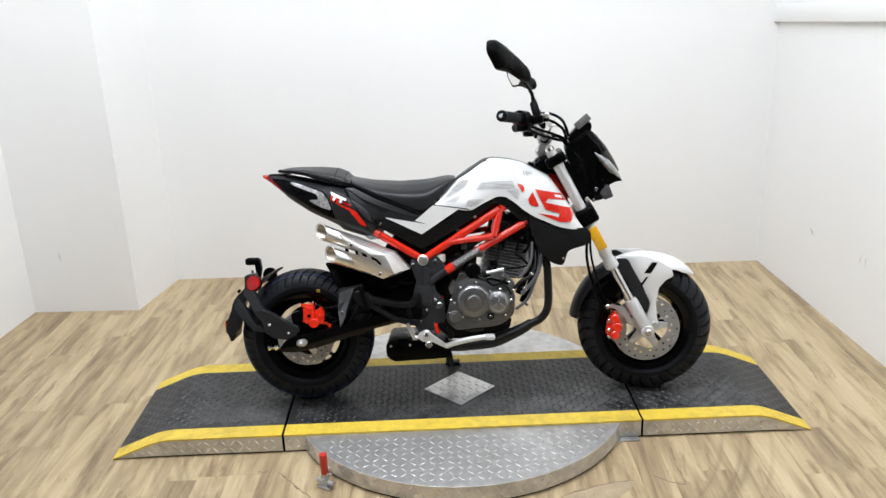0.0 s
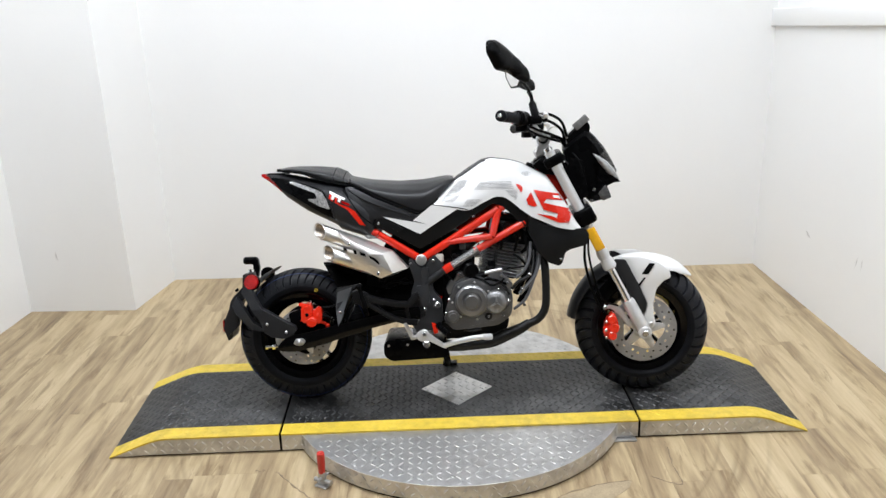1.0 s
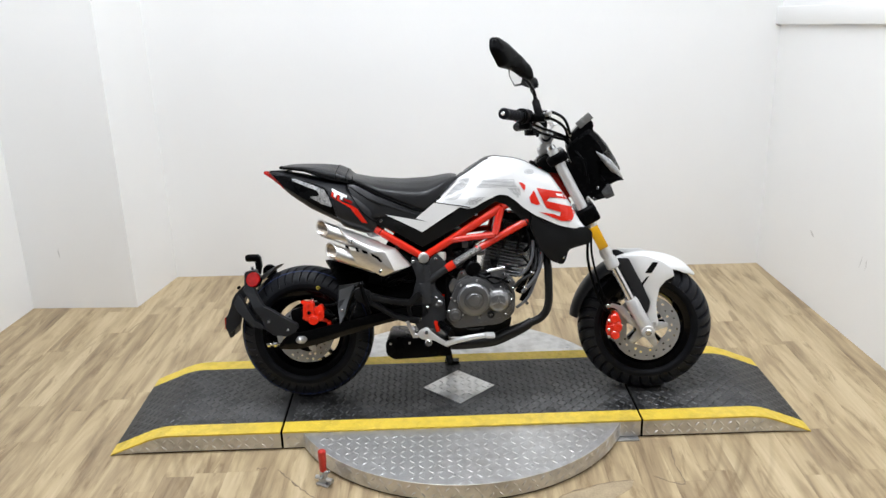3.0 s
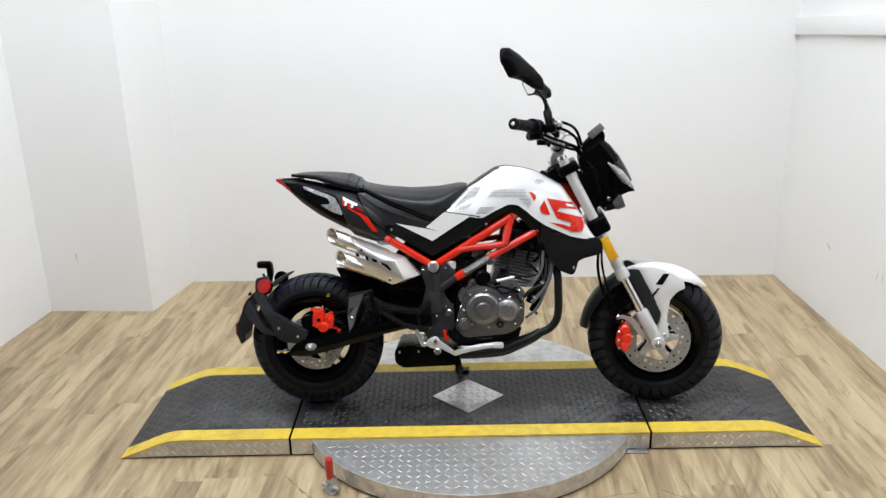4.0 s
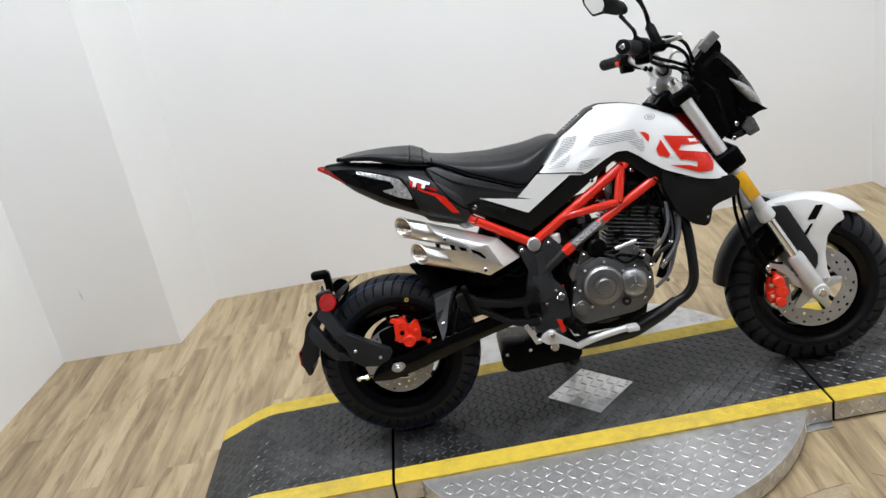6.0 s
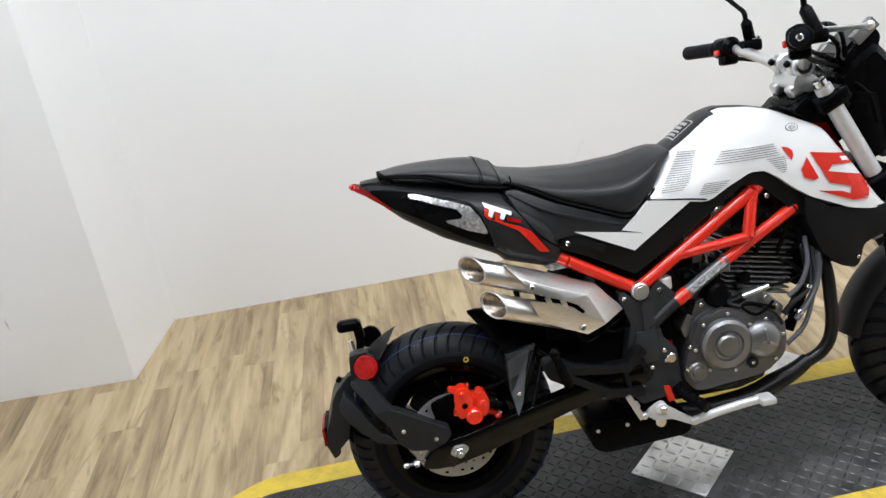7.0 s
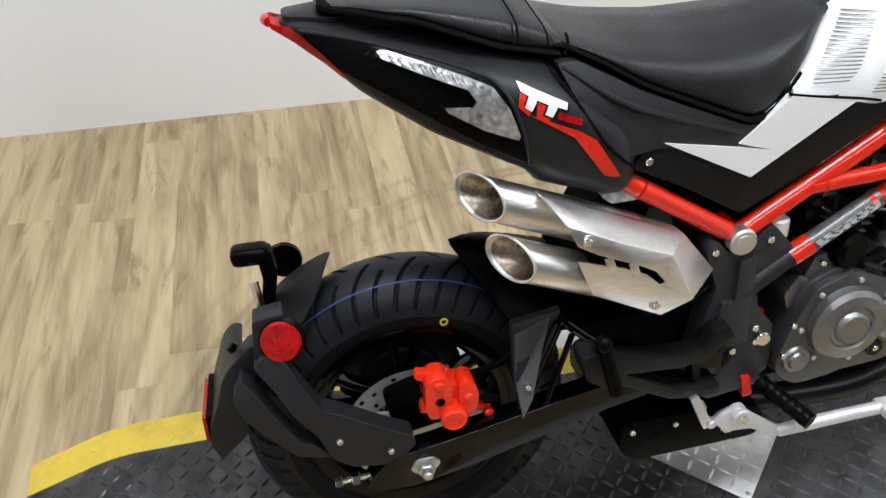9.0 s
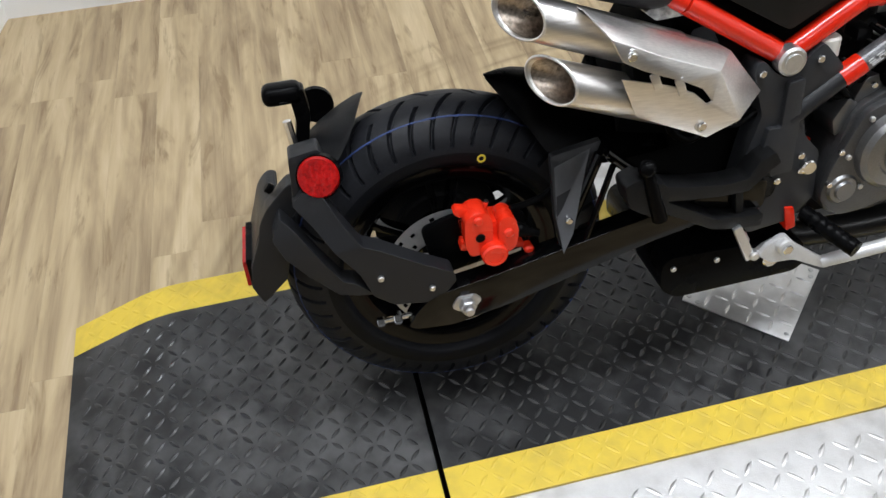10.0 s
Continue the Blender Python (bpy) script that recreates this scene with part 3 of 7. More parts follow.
for sx_, sy_ in ((-0.116, 0.004), (-0.108, -0.012), (0.116, 0.004), (0.108, -0.010), (0.004, 0.114), (0.004, -0.114)):
    part("screw", lathe([(0, H + 0.0052), (0.0035, H + 0.0050), (0.0045, H + 0.0038), (0, H + 0.0038)], 12, axis="z", closed=False), M_ZINC, plat).matrix_basis = Matrix.Translation((sx_, sy_, 0))

# the locking lever at the turntable's edge
M_RED_GRIP = surf("red_vinyl_grip", (0.55, 0.03, 0.02), 0.4)
lev = thing("locking_lever", "toggle clamp lever with a red grip beside the turntable", "lever", pose(-0.437, -0.50, 0.0, 0, 0, -30))
bm = bmesh.new()
tube([(0, 0, 0.05), (0.001, -0.001, 0.07), (0.002, -0.002, 0.1), (0.004, -0.004, 0.122), (0.004, -0.004, 0.126)], [0.0105, 0.0115, 0.0125, 0.0125, 0.005], 14, bm)
part("grip", bm, M_RED_GRIP, lev, "red plastic grip")
bm = box((-0.012, -0.006, 0.0), (0.012, 0.006, 0.052), 0.002)
tube([(-0.030, 0.0, 0.018), (0.034, 0.0, 0.021)], 0.0075, 12, bm, smooth=False)
tube([(0.0, -0.022, 0.03), (0.0, 0.030, 0.03)], 0.005, 10, bm, smooth=False)
box((-0.022, -0.016, 0.0), (0.022, 0.022, 0.006), 0.002, bm)
part("clamp", bm, M_ZINC, lev, "zinc clamp body")
# flat steel tab under the platform's joint and dried glue where planks were patched
part("tab", box((0.52, -HW - 0.022, 0.0008), (0.60, -HW + 0.02, 0.0048), 0.001), M_ZINC, plat, "thin steel tab")
M_TEAR = surf("torn_vinyl_edge", (0.24, 0.18, 0.115), 0.7, var=0.4, scale=60)


def tear(pts, w, seed):
    """A lifted, ragged vinyl edge along pts on the floor."""
    r2, path = random.Random(seed), spline([(*p, 0) for p in pts], 9)
    V, F = [], []
    for i, p in enumerate(path):
        d = (path[min(i + 1, len(path) - 1)] - path[max(i - 1, 0)]).normalized()
        q = Vector((-d.y, d.x, 0))
        jag, ww = 0.006 * (r2.random() - 0.5), w * (0.15 + 0.7 * r2.random()) * (0.3 if i in (0, len(path) - 1) else 1)
        for off, z in ((-ww, 0.0003), (-0.2 * ww, 0.0013), (ww, 0.0004)):
            V.append(tuple(p + q * (off + jag) + Vector((0, 0, z))))
    for i in range(len(path) - 1):
        F += [(3 * i + k, 3 * i + k + 1, 3 * i + k + 4, 3 * i + k + 3) for k in (0, 1)]
    tagged(raw("floor_tear", V, F, M_TEAR), "ragged torn edge in the vinyl floor", "tear", kind="stuff")


tear([(-0.60, -0.415), (-0.515, -0.515), (-0.42, -0.60), (-0.32, -0.640), (-0.20, -0.690)], 0.005, 1)
tear([(0.700, -0.330), (0.690, -0.424), (0.690, -0.540), (0.605, -0.496)], 0.004, 2)
tear([(-0.16, -0.722), (0.05, -0.700), (0.222, -0.682), (0.297, -0.640), (0.298, -0.594), (0.424, -0.534), (0.540, -0.516)], 0.005, 3)
tear([(-0.672, -0.405), (-0.655, -0.411), (-0.640, -0.402)], 0.007, 5)
for k, out in enumerate(([(0.222, -0.682), (0.297, -0.640), (0.300, -0.594), (0.424, -0.536), (0.538, -0.518), (0.518, -0.560), (0.44, -0.62), (0.363, -0.671)], [(-0.10, -0.735), (0.06, -0.706), (0.20, -0.692), (0.16, -0.735), (0.02, -0.755)])):
    r2, ring = random.Random(11 + k), []
    for i, p in enumerate(out):
        q = out[(i + 1) % len(out)]
        for t in (0.0, 0.25, 0.5, 0.75):
            ring.append((p[0] + (q[0] - p[0]) * t + 0.008 * (r2.random() - 0.5), p[1] + (q[1] - p[1]) * t + 0.008 * (r2.random() - 0.5)))
    tagged(part("glue_stain", prism(ring, 0.0002, 0.0011, axes="xy"), M_SCUFF, None, smooth=0), "greyish bare patch in the plank floor", "stain", kind="stuff")


# faint scuffs on the walls
M_MARK = surf("grey_rubber_scuff", (0.60, 0.59, 0.58), 0.7, var=0.3, scale=80)


def scuff(p, n, pts, w):
    """A thin smear of rubber on a wall with normal n at p; pts run along the wall and up."""
    n = Vector((*n, 0)).normalized()
    u = Vector((-n.y, n.x, 0))
    V, F = [], []
    for i, (a, c) in enumerate(pts):
        ww = w * (1.0 if 0 < i < len(pts) - 1 else 0.25) * (0.8 + 0.5 * ((i * 7) % 3) / 2)
        for d in (-ww, ww):
            V.append(tuple(Vector(p) + n * 0.0012 + u * (a + d * 0.7) + Vector((0, 0, c + d))))
    for i in range(len(pts) - 1):
        F.append((2 * i, 2 * i + 1, 2 * i + 3, 2 * i + 2))
    tagged(raw("scuff_mark", V, F, M_MARK), "faint grey scuff on the white wall", "scuff mark", kind="stuff")


def on_right(y):
    return C3[0] + (C3[1] - y) / (C3[1] - R_END[1]) * (R_END[0] - C3[0])


scuff((on_right(0.873), 0.873, 0.339), (-1, -0.05), [(-0.02, 0.012), (-0.008, 0.004), (0.004, -0.004), (0.022, -0.012)], 0.004)
scuff((on_right(0.45), 0.45, 0.350), (-1, -0.05), [(-0.012, -0.03), (-0.004, -0.01), (0.0, 0.012), (0.006, 0.03)], 0.004)
scuff((on_right(0.417), 0.417, 0.354), (-1, -0.05), [(-0.004, -0.035), (0.006, -0.01), (0.004, 0.014), (0.012, 0.024)], 0.003)
scuff((-1.898, 1.0172, 0.288), (0, -1), [(0.002, -0.025), (0.0, -0.008), (-0.003, 0.010), (0.001, 0.024)], 0.003)
M_MARK = surf("pale_rubber_smear", (0.835, 0.835, 0.83), 0.7, var=0.05, scale=40)
scuff((0.172, 1.4186, 0.423), (0, -1), [(0.03, 0.06), (0.01, 0.02), (0.0, -0.02), (-0.03, -0.07)], 0.020)

# ---------------------------------------------------------------- motorcycle: materials
M_RUB = surf("tyre_rubber", (0.0055, 0.0059, 0.0075), 0.42, spec=0.10, var=0.25, scale=30, bump=0.1)
# paler and bluer than M_RUB: light from above put into the crown's colour
M_TREAD = surf("sheen_tread_rubber", (0.0115, 0.0122, 0.0148), 0.44, spec=0.20, var=0.35, scale=24, bump=0.12)
M_BLK = surf("satin_black_plastic", (0.0020, 0.0020, 0.0022), 0.28, spec=0.05, var=0.2, fine=500, bump=0.12)
M_GRY = surf("dark_grey_plastic", (0.015, 0.0155, 0.0172), 0.40, spec=0.26, var=0.15, fine=600, bump=0.18)
M_PLATE = surf("dark_grey_cast_paint", (0.024, 0.025, 0.0275), 0.40, spec=0.32, var=0.15, fine=600, bump=0.18)
M_PANEL = surf("black_grained_plastic", (0.0065, 0.0066, 0.0070), 0.42, spec=0.16, var=0.2, fine=600, bump=0.18)
M_TUBE = surf("dark_printed_tube", (0.12, 0.12, 0.123), 0.35, 0.4, var=0.5, scale=120, fine=400, bump=0)
M_FIN = surf("machined_fins", (0.32, 0.32, 0.322), 0.30, 0.7, var=0.2, fine=300, bump=0.1)
M_GLB = surf("gloss_black_paint", (0.0012, 0.0012, 0.0013), 0.09, spec=0.34, var=0.2, bump=0.0)
M_RIM = surf("gloss_black_wheel_paint", (0.0016, 0.0016, 0.0018), 0.12, spec=0.22, var=0.2, bump=0.0)
M_FRAME = surf("gloss_red_frame_paint", (0.67, 0.022, 0.007), 0.22, var=0.06, spec=0.3, coat=0.5, bump=0.02)
M_CALI = surf("red_caliper_paint", (0.78, 0.028, 0.008), 0.26, var=0.06, spec=0.4, coat=0.5, bump=0.05)
M_WHT = surf("white_gloss_paint", (0.74, 0.74, 0.735), 0.32, var=0.02, coat=0.35, bump=0.0)
M_CHR = surf("bright_chrome", (0.75, 0.75, 0.75), 0.14, 1.0, var=0.06, bump=0.02)
M_ALU = surf("satin_aluminium", (0.66, 0.66, 0.66), 0.33, 0.9, var=0.08, bump=0.04)
M_SILV = surf("pale_silver_paint", (0.62, 0.62, 0.615), 0.40, 0.35, var=0.1, scale=30, fine=400, bump=0.05)
M_SATIN = surf("satin_grey_plastic", (0.085, 0.087, 0.094), 0.34, spec=0.4, var=0.12, fine=500, bump=0.1)
M_BRU = surf("brushed_stainless_steel", (0.76, 0.74, 0.715), 0.36, 1.0, var=0.16, scale=14, fine=420, bump=0.16, rvar=0.25, stretch=(0.05, 1, 1))
M_CAST = surf("grey_cast_engine_alloy", (0.23, 0.23, 0.232), 0.32, 0.85, var=0.15, scale=30, fine=500, bump=0.2)
M_CASE = surf("dark_cast_crankcase", (0.115, 0.115, 0.117), 0.38, 0.8, var=0.2, scale=30, fine=400, bump=0.25)
M_IRON = surf("dark_engine_alloy", (0.010, 0.010, 0.0105), 0.36, 0.2, spec=0.3, var=0.25, fine=300, bump=0.2)
M_PIPE = surf("matt_black_exhaust_coating", (0.006, 0.006, 0.006), 0.34, 0.0, spec=0.3, var=0.3, scale=12)
M_DISC = surf("brake_disc_steel", (0.58, 0.58, 0.585), 0.42, 0.55, var=0.1, scale=40)
M_RLENS = surf("red_reflector_plastic", (0.34, 0.005, 0.005), 0.10, var=0.5, scale=70, fine=260, bump=0.6, spec=0.4)
M_TLENS = surf("red_lamp_plastic", (0.55, 0.012, 0.010), 0.10, var=0.2, scale=60, fine=260, bump=0.2, spec=0.5)
M_AMBER = surf("amber_reflector_plastic", (0.76, 0.40, 0.015), 0.15, var=0.12, scale=60, fine=500, bump=0.4, coat=0.8)
M_LENS = surf("clear_faceted_lens", (0.34, 0.34, 0.34), 0.12, 0.45, var=0.75, scale=75, fine=160, bump=1.0, coat=1.0)
M_HLENS = surf("headlight_glass", (0.28, 0.285, 0.29), 0.06, 0.2, var=0.55, scale=45, fine=120, bump=1.0, coat=1.0)
M_DECR = surf("red_decal", (0.62, 0.022, 0.010), 0.26, var=0.03, spec=0.35, bump=0)
M_DECG = surf("grey_decal", (0.10, 0.10, 0.103), 0.35, var=0.05, coat=0.4, bump=0)
M_DECW = surf("white_decal", (0.78, 0.78, 0.78), 0.3, var=0.03, coat=0.4, bump=0)
M_STICK = surf("silver_printed_sticker", (0.42, 0.42, 0.42), 0.4, 0.2, var=0.45, scale=160, fine=500, bump=0)
M_MIRR = surf("mirror_glass", (0.9, 0.9, 0.9), 0.02, 1.0, var=0.0, rvar=0, bump=0)
M_BLUE = surf("blue_tread_line", (0.022, 0.045, 0.15), 0.6)
M_YDOT = surf("yellow_paint_mark", (0.7, 0.55, 0.05), 0.6)
M_TANKB = surf("brake_fluid_reservoir", (0.62, 0.60, 0.55), 0.35, var=0.08)


def vinyl_mat():
    """Black seat cover with fine cross ribs on its sides."""
    m, n, l, b = nodes_of("black_seat_vinyl")
    co, w = n.new("ShaderNodeTexCoord"), n.new("ShaderNodeTexWave")
    w.wave_type, w.bands_direction = "BANDS", "X"
    w.inputs["Scale"].default_value = 110.0
    l.new(co.outputs["Object"], w.inputs["Vector"])
    ns = n.new("ShaderNodeTexNoise")
    ns.inputs["Scale"].default_value, ns.inputs["Detail"].default_value = 700, 2
    l.new(co.outputs["Object"], ns.inputs["Vector"])
    ad = n.new("ShaderNodeMath")
    ad.operation, ad.inputs[1].default_value = "MULTIPLY_ADD", 0.8
    l.new(w.outputs[1], ad.inputs[0])
    l.new(ns.outputs[0], ad.inputs[2])
    bp = n.new("ShaderNodeBump")
    bp.inputs["Strength"].default_value, bp.inputs["Distance"].default_value = 0.22, 0.0015
    l.new(ad.outputs[0], bp.inputs["Height"])
    l.new(bp.outputs[0], b.inputs["Normal"])
    b.inputs["Base Color"].default_value = (0.010, 0.010, 0.011, 1)
    b.inputs["Specular IOR Level"].default_value = 0.3
    b.inputs["Roughness"].default_value = 0.36
    return m


M_SEAT = vinyl_mat()

# ---------------------------------------------------------------- motorcycle: frame of reference
# x runs forward from the rear axle, y to the bike's left, z up from the deck; it leans on its side stand
BIKE = Matrix.Translation((-0.541, -0.041, 0.0705)) @ Matrix.Rotation(radians(-12), 4, "X")
bike = thing("motorcycle", "white and red naked motorcycle leaning on its side stand", "motorcycle", BIKE)
RR, RF, WB = 0.2385, 0.236, 1.213


def both(name, build, material, parent=None, label=""):
    """The same part on the right and, mirrored, on the left."""
    for s in (1, -1):
        bm = build()
        if s < 0:
            bm.transform(Matrix.Diagonal((1, -1, 1, 1)))
            bmesh.ops.reverse_faces(bm, faces=bm.faces)
        part(name, bm, material, parent or bike, label)


def bolt(p, r=0.007, ln=0.006, parent=None, material=None, d=(0, -1, 0)):
    p, r = Vector(p), r * 0.66
    ob = part("bolt", drum(p, p + Vector(d) * ln, r, 12, r * 0.25), material or M_BOLT, parent or bike)
    return ob


# ---------------------------------------------------------------- wheels
def tyre_mesh(R, W, rb, period, lean, long_=0.47, gap=0.0036):
    rs = R - W / 2
    base = [(rb - 0.004, 0.34), (rb + 0.003, 0.435), (rb + 0.010, 0.487)] + [(rs + W / 2 * math.cos(radians(q)), 0.5 * math.sin(radians(q))) for q in (88, 80, 70, 60, 48, 36, 24, 12, 0)]
    half = spline([(r, y * W, 0) for r, y in base], 8)
    prof = [(p[0], -p[1]) for p in half] + [(p[0], p[1]) for p in half[-2::-1]]
    n = 1150
    P = np.array(prof)
    th = np.linspace(0, 2 * np.pi, n, endpoint=False)
    u = np.where(P[:, 0] > rs, np.arcsin(np.minimum(1.0, 2 * np.abs(P[:, 1]) / W)) / np.pi, 0.5)
    sgn = np.sign(P[:, 1])
    V = np.zeros((n, len(P), 3))
    depth = np.zeros((n, len(P)))
    step = 2 * np.pi / period
    for kind, off, lo, hi, k in ((0, 0.0, 0.0, long_, lean), (1, 0.5, 0.10, long_, lean)):
        cen = k * np.maximum(0.5 - u, 0.0) ** 2.3 * 2.5 + np.where(sgn < 0, 0.0, step * 0.5)
        d = (th[:, None] - cen[None, :] - off * step) % step
        d = np.minimum(d, step - d) * R
        inside = ((u >= lo) & (u <= hi))[None, :]
        depth = np.maximum(depth, np.where(inside, (0.0068 if lean < 0 else 0.0090) * np.clip((gap + 0.0009 - d) / 0.0018, 0.0, 1.0), 0.0))
    nr = np.gradient(P, axis=0)
    nr = np.stack([nr[:, 1], -nr[:, 0]], 1)
    nr /= np.linalg.norm(nr, axis=1)[:, None] + 1e-9
    r = P[None, :, 0] - depth * np.abs(nr[None, :, 0])
    y = P[None, :, 1] - depth * np.abs(nr[None, :, 1]) * sgn[None, :]
    V[..., 0], V[..., 1], V[..., 2] = r * np.cos(th)[:, None], y + 0 * th[:, None], r * np.sin(th)[:, None]
    q = len(P)
    i, j = np.meshgrid(np.arange(n), np.arange(q - 1), indexing="ij")
    i2 = (i + 1) % n
    F = np.stack([i * q + j, i * q + j + 1, i2 * q + j + 1, i2 * q + j], -1).reshape(-1, 4)
    return V.reshape(-1, 3).tolist(), F.tolist()


def wheel(name, R, W, rb, at, period, lean, disc_r, disc_y, spoke_w):
    prof = [(rb + 0.008, -0.40), (rb + 0.008, -0.37), (rb - 0.010, -0.335), (rb - 0.020, -0.12), (rb - 0.020, 0.12), (rb - 0.010, 0.335), (rb + 0.008, 0.37),
            (rb + 0.008, 0.40), (rb - 0.004, 0.405), (rb - 0.022, 0.36), (rb - 0.038, 0.14), (rb - 0.038, -0.14), (rb - 0.022, -0.36), (rb - 0.004, -0.405)]
    rim = part(name, lathe([(r, y * W) for r, y in prof], 96), M_RIM, bike, "gloss black cast wheel")
    rim.matrix_basis = Matrix.Translation(at)
    V, F = tyre_mesh(R, W, rb, period, lean, 0.43 if lean < 0 else 0.46, 0.0024 if lean < 0 else 0.0056)
    ty = raw("tyre", V, F, M_RUB, rim, smooth=28)
    # the tread is slightly rougher rubber, paler and bluer to paint in overhead sheen
    ty.data.materials.append(M_TREAD)
    for p in ty.data.polygons:
        if math.hypot(p.center.x, p.center.z) > R - 0.455 * W:
            p.material_index = 1
    for k in range(5):
        for d in (-0.17, 0.17):
            a = 2 * math.pi * k / 5 + d + 0.3
            bm = box((0.03, -0.014, -spoke_w / 2), (rb - 0.018, 0.014, spoke_w / 2), 0.003)
            bm.transform(Matrix.Rotation(-a, 4, "Y"))
            part("spoke", bm, M_GLB, rim)
    part("hub", lathe([(0.012, -0.055), (0.034, -0.055), (0.040, -0.045), (0.040, 0.045), (0.034, 0.055), (0.012, 0.055)], 40), M_GLB, rim)
    # brake disc with drilled holes and a wavy inner edge
    bm = bmesh.new()
    nn, rows = 80, [0.60, 0.68, 0.74, 0.785, 0.84, 0.885, 0.94, 1.0]
    vs = [[bm.verts.new((disc_r * (q + (0.035 * math.cos(5 * 6.28318 * k / nn) if j == 0 else 0)) * math.cos(6.28318 * k / nn), disc_y,
                         disc_r * (q + (0.035 * math.cos(5 * 6.28318 * k / nn) if j == 0 else 0)) * math.sin(6.28318 * k / nn))) for k in range(nn)] for j, q in enumerate(rows)]
    for j in range(len(rows) - 1):
        for k in range(nn):
            if (j == 2 and k % 8 == 1) or (j == 4 and k % 8 == 4) or (j == 1 and k % 8 == 6) or (j == 5 and k % 8 == 7):
                continue
            bm.faces.new((vs[j][k], vs[j][(k + 1) % nn], vs[j + 1][(k + 1) % nn], vs[j + 1][k]))
    bmesh.ops.solidify(bm, geom=list(bm.faces), thickness=0.004)
    dk = part("brake_disc", bm, M_DISC, rim, "drilled steel brake disc", smooth=25)
    bm = bmesh.new()
    for k in range(5):
        a = 6.28318 * k / 5 + 0.15
        pts = [(0.028, -0.017), (disc_r * 0.63, -0.008), (disc_r * 0.66, 0.006), (disc_r * 0.5, 0.014), (0.028, 0.017)]
        prism(pts, disc_y - 0.001, disc_y + 0.004, 0.001, bm, m=Matrix.Rotation(-a, 4, "Y"))
    drum((0, disc_y + 0.012, 0), (0, disc_y - 0.004, 0), 0.034, 32, 0.002, bm)
    part("disc_carrier", bm, M_DISC, rim)
    for k in range(5):
        a = 6.28318 * k / 5 + 0.15
        part("disc_bolt", drum((0.026 * math.cos(a), disc_y - 0.004, 0.026 * math.sin(a)), (0.026 * math.cos(a), disc_y - 0.008, 0.026 * math.sin(a)), 0.005, 8, 0.001), M_BOLT, rim)
    return rim


rear = wheel("rear_wheel", RR, 0.127, 0.155, (0, 0, RR), 23, -0.36, 0.100, -0.070, 0.012)
bm = lathe([(0.030, 0.052), (0.094, 0.052), (0.097, 0.054), (0.097, 0.058), (0.094, 0.060), (0.030, 0.060)], 64)
drum((0, 0.030, 0), (0, 0.056, 0), 0.066, 40, 0.004, bm)
part("sprocket", bm, M_IRON, rear, "dark rear sprocket and hub")
# blue factory line round the rear tread and the yellow balance mark
bm = lathe([(RR - 0.0134, -0.0395), (RR - 0.0146, -0.0415), (RR - 0.0165, -0.0405), (RR - 0.0155, -0.0385)], 160)
part("tread_line", bm, M_BLUE, rear)
a = math.atan2(0.407 - RR, 0.0515)
bm = lathe([(0.0035, -0.0006), (0.006, -0.0006), (0.006, 0.0006), (0.0035, 0.0006)], 20)
bm.transform(Matrix.Translation((0.1735 * math.cos(a), -0.0635, 0.1735 * math.sin(a))))
part("balance_mark", bm, M_YDOT, rear)

# ---------------------------------------------------------------- swingarm, hanger and rear fittings
beam = [(-0.082, 0.213), (-0.066, 0.238), (-0.043, 0.259), (0.026, 0.271), (0.322, 0.338), (0.42, 0.350), (0.42, 0.305), (0.34, 0.300), (0.261, 0.282), (0.062, 0.222), (-0.017, 0.204), (-0.068, 0.207)]
swing = part("swingarm", prism(rounded(beam, 0.010), -0.150, -0.118, 0.013, seg=4), M_GLB, bike, "gloss black tubular swingarm")
bm = prism(rounded(beam, 0.010), 0.118, 0.150, 0.006)
tube([(0.30, -0.14, 0.325), (0.30, 0.14, 0.325)], 0.022, 16, bm, smooth=False)
tube([(0.42, -0.14, 0.328), (0.42, 0.14, 0.328)], 0.020, 16, bm, smooth=False)
part("swingarm_side", bm, M_GLB, swing)
bm = tube([(0.130, -0.132, 0.272), (0.192, -0.126, 0.418)], 0.0075, 12, smooth=False)
tube([(0.200, -0.126, 0.418), (0.300, -0.132, 0.328)], 0.0075, 12, bm, smooth=False)
part("brace", bm, M_GLB, swing)
bm = prism(rounded([(-0.021, RR - 0.004), (-0.012, RR + 0.012), (0.012, RR + 0.013), (0.022, RR + 0.002), (0.010, RR - 0.012), (-0.010, RR - 0.013)], 0.005), -0.153, -0.148, 0.001)
drum((0, -0.153, RR), (0, -0.166, RR), 0.0118, 6, 0.002, bm)
drum((0, -0.166, RR), (0, -0.175, RR), 0.0070, 14, 0.002, bm)
part("axle_nut", bm, M_ZINC, swing, "zinc axle nut")
bm = tube([(-0.07, -0.134, 0.222), (-0.122, -0.134, 0.219)], 0.004, 10, smooth=False)
drum((-0.088, -0.134, 0.221), (-0.099, -0.134, 0.2205), 0.009, 6, 0.001, bm)
drum((-0.112, -0.134, 0.2195), (-0.122, -0.134, 0.219), 0.007, 6, 0.001, bm)
part("chain_adjuster", bm, M_CHR, swing)
part("chain_guard", prism(rounded([(-0.05, 0.300), (0.06, 0.345), (0.20, 0.395), (0.34, 0.420), (0.42, 0.385), (0.42, 0.300), (0.30, 0.285), (0.05, 0.255)], 0.010), 0.098, 0.114, 0.004), M_BLK, swing, "black chain guard")
# shock absorber behind the engine
bm = bmesh.new()
tube([(0.30, 0.0, 0.36), (0.37, 0.0, 0.56)], 0.012, 12, bm, smooth=False)
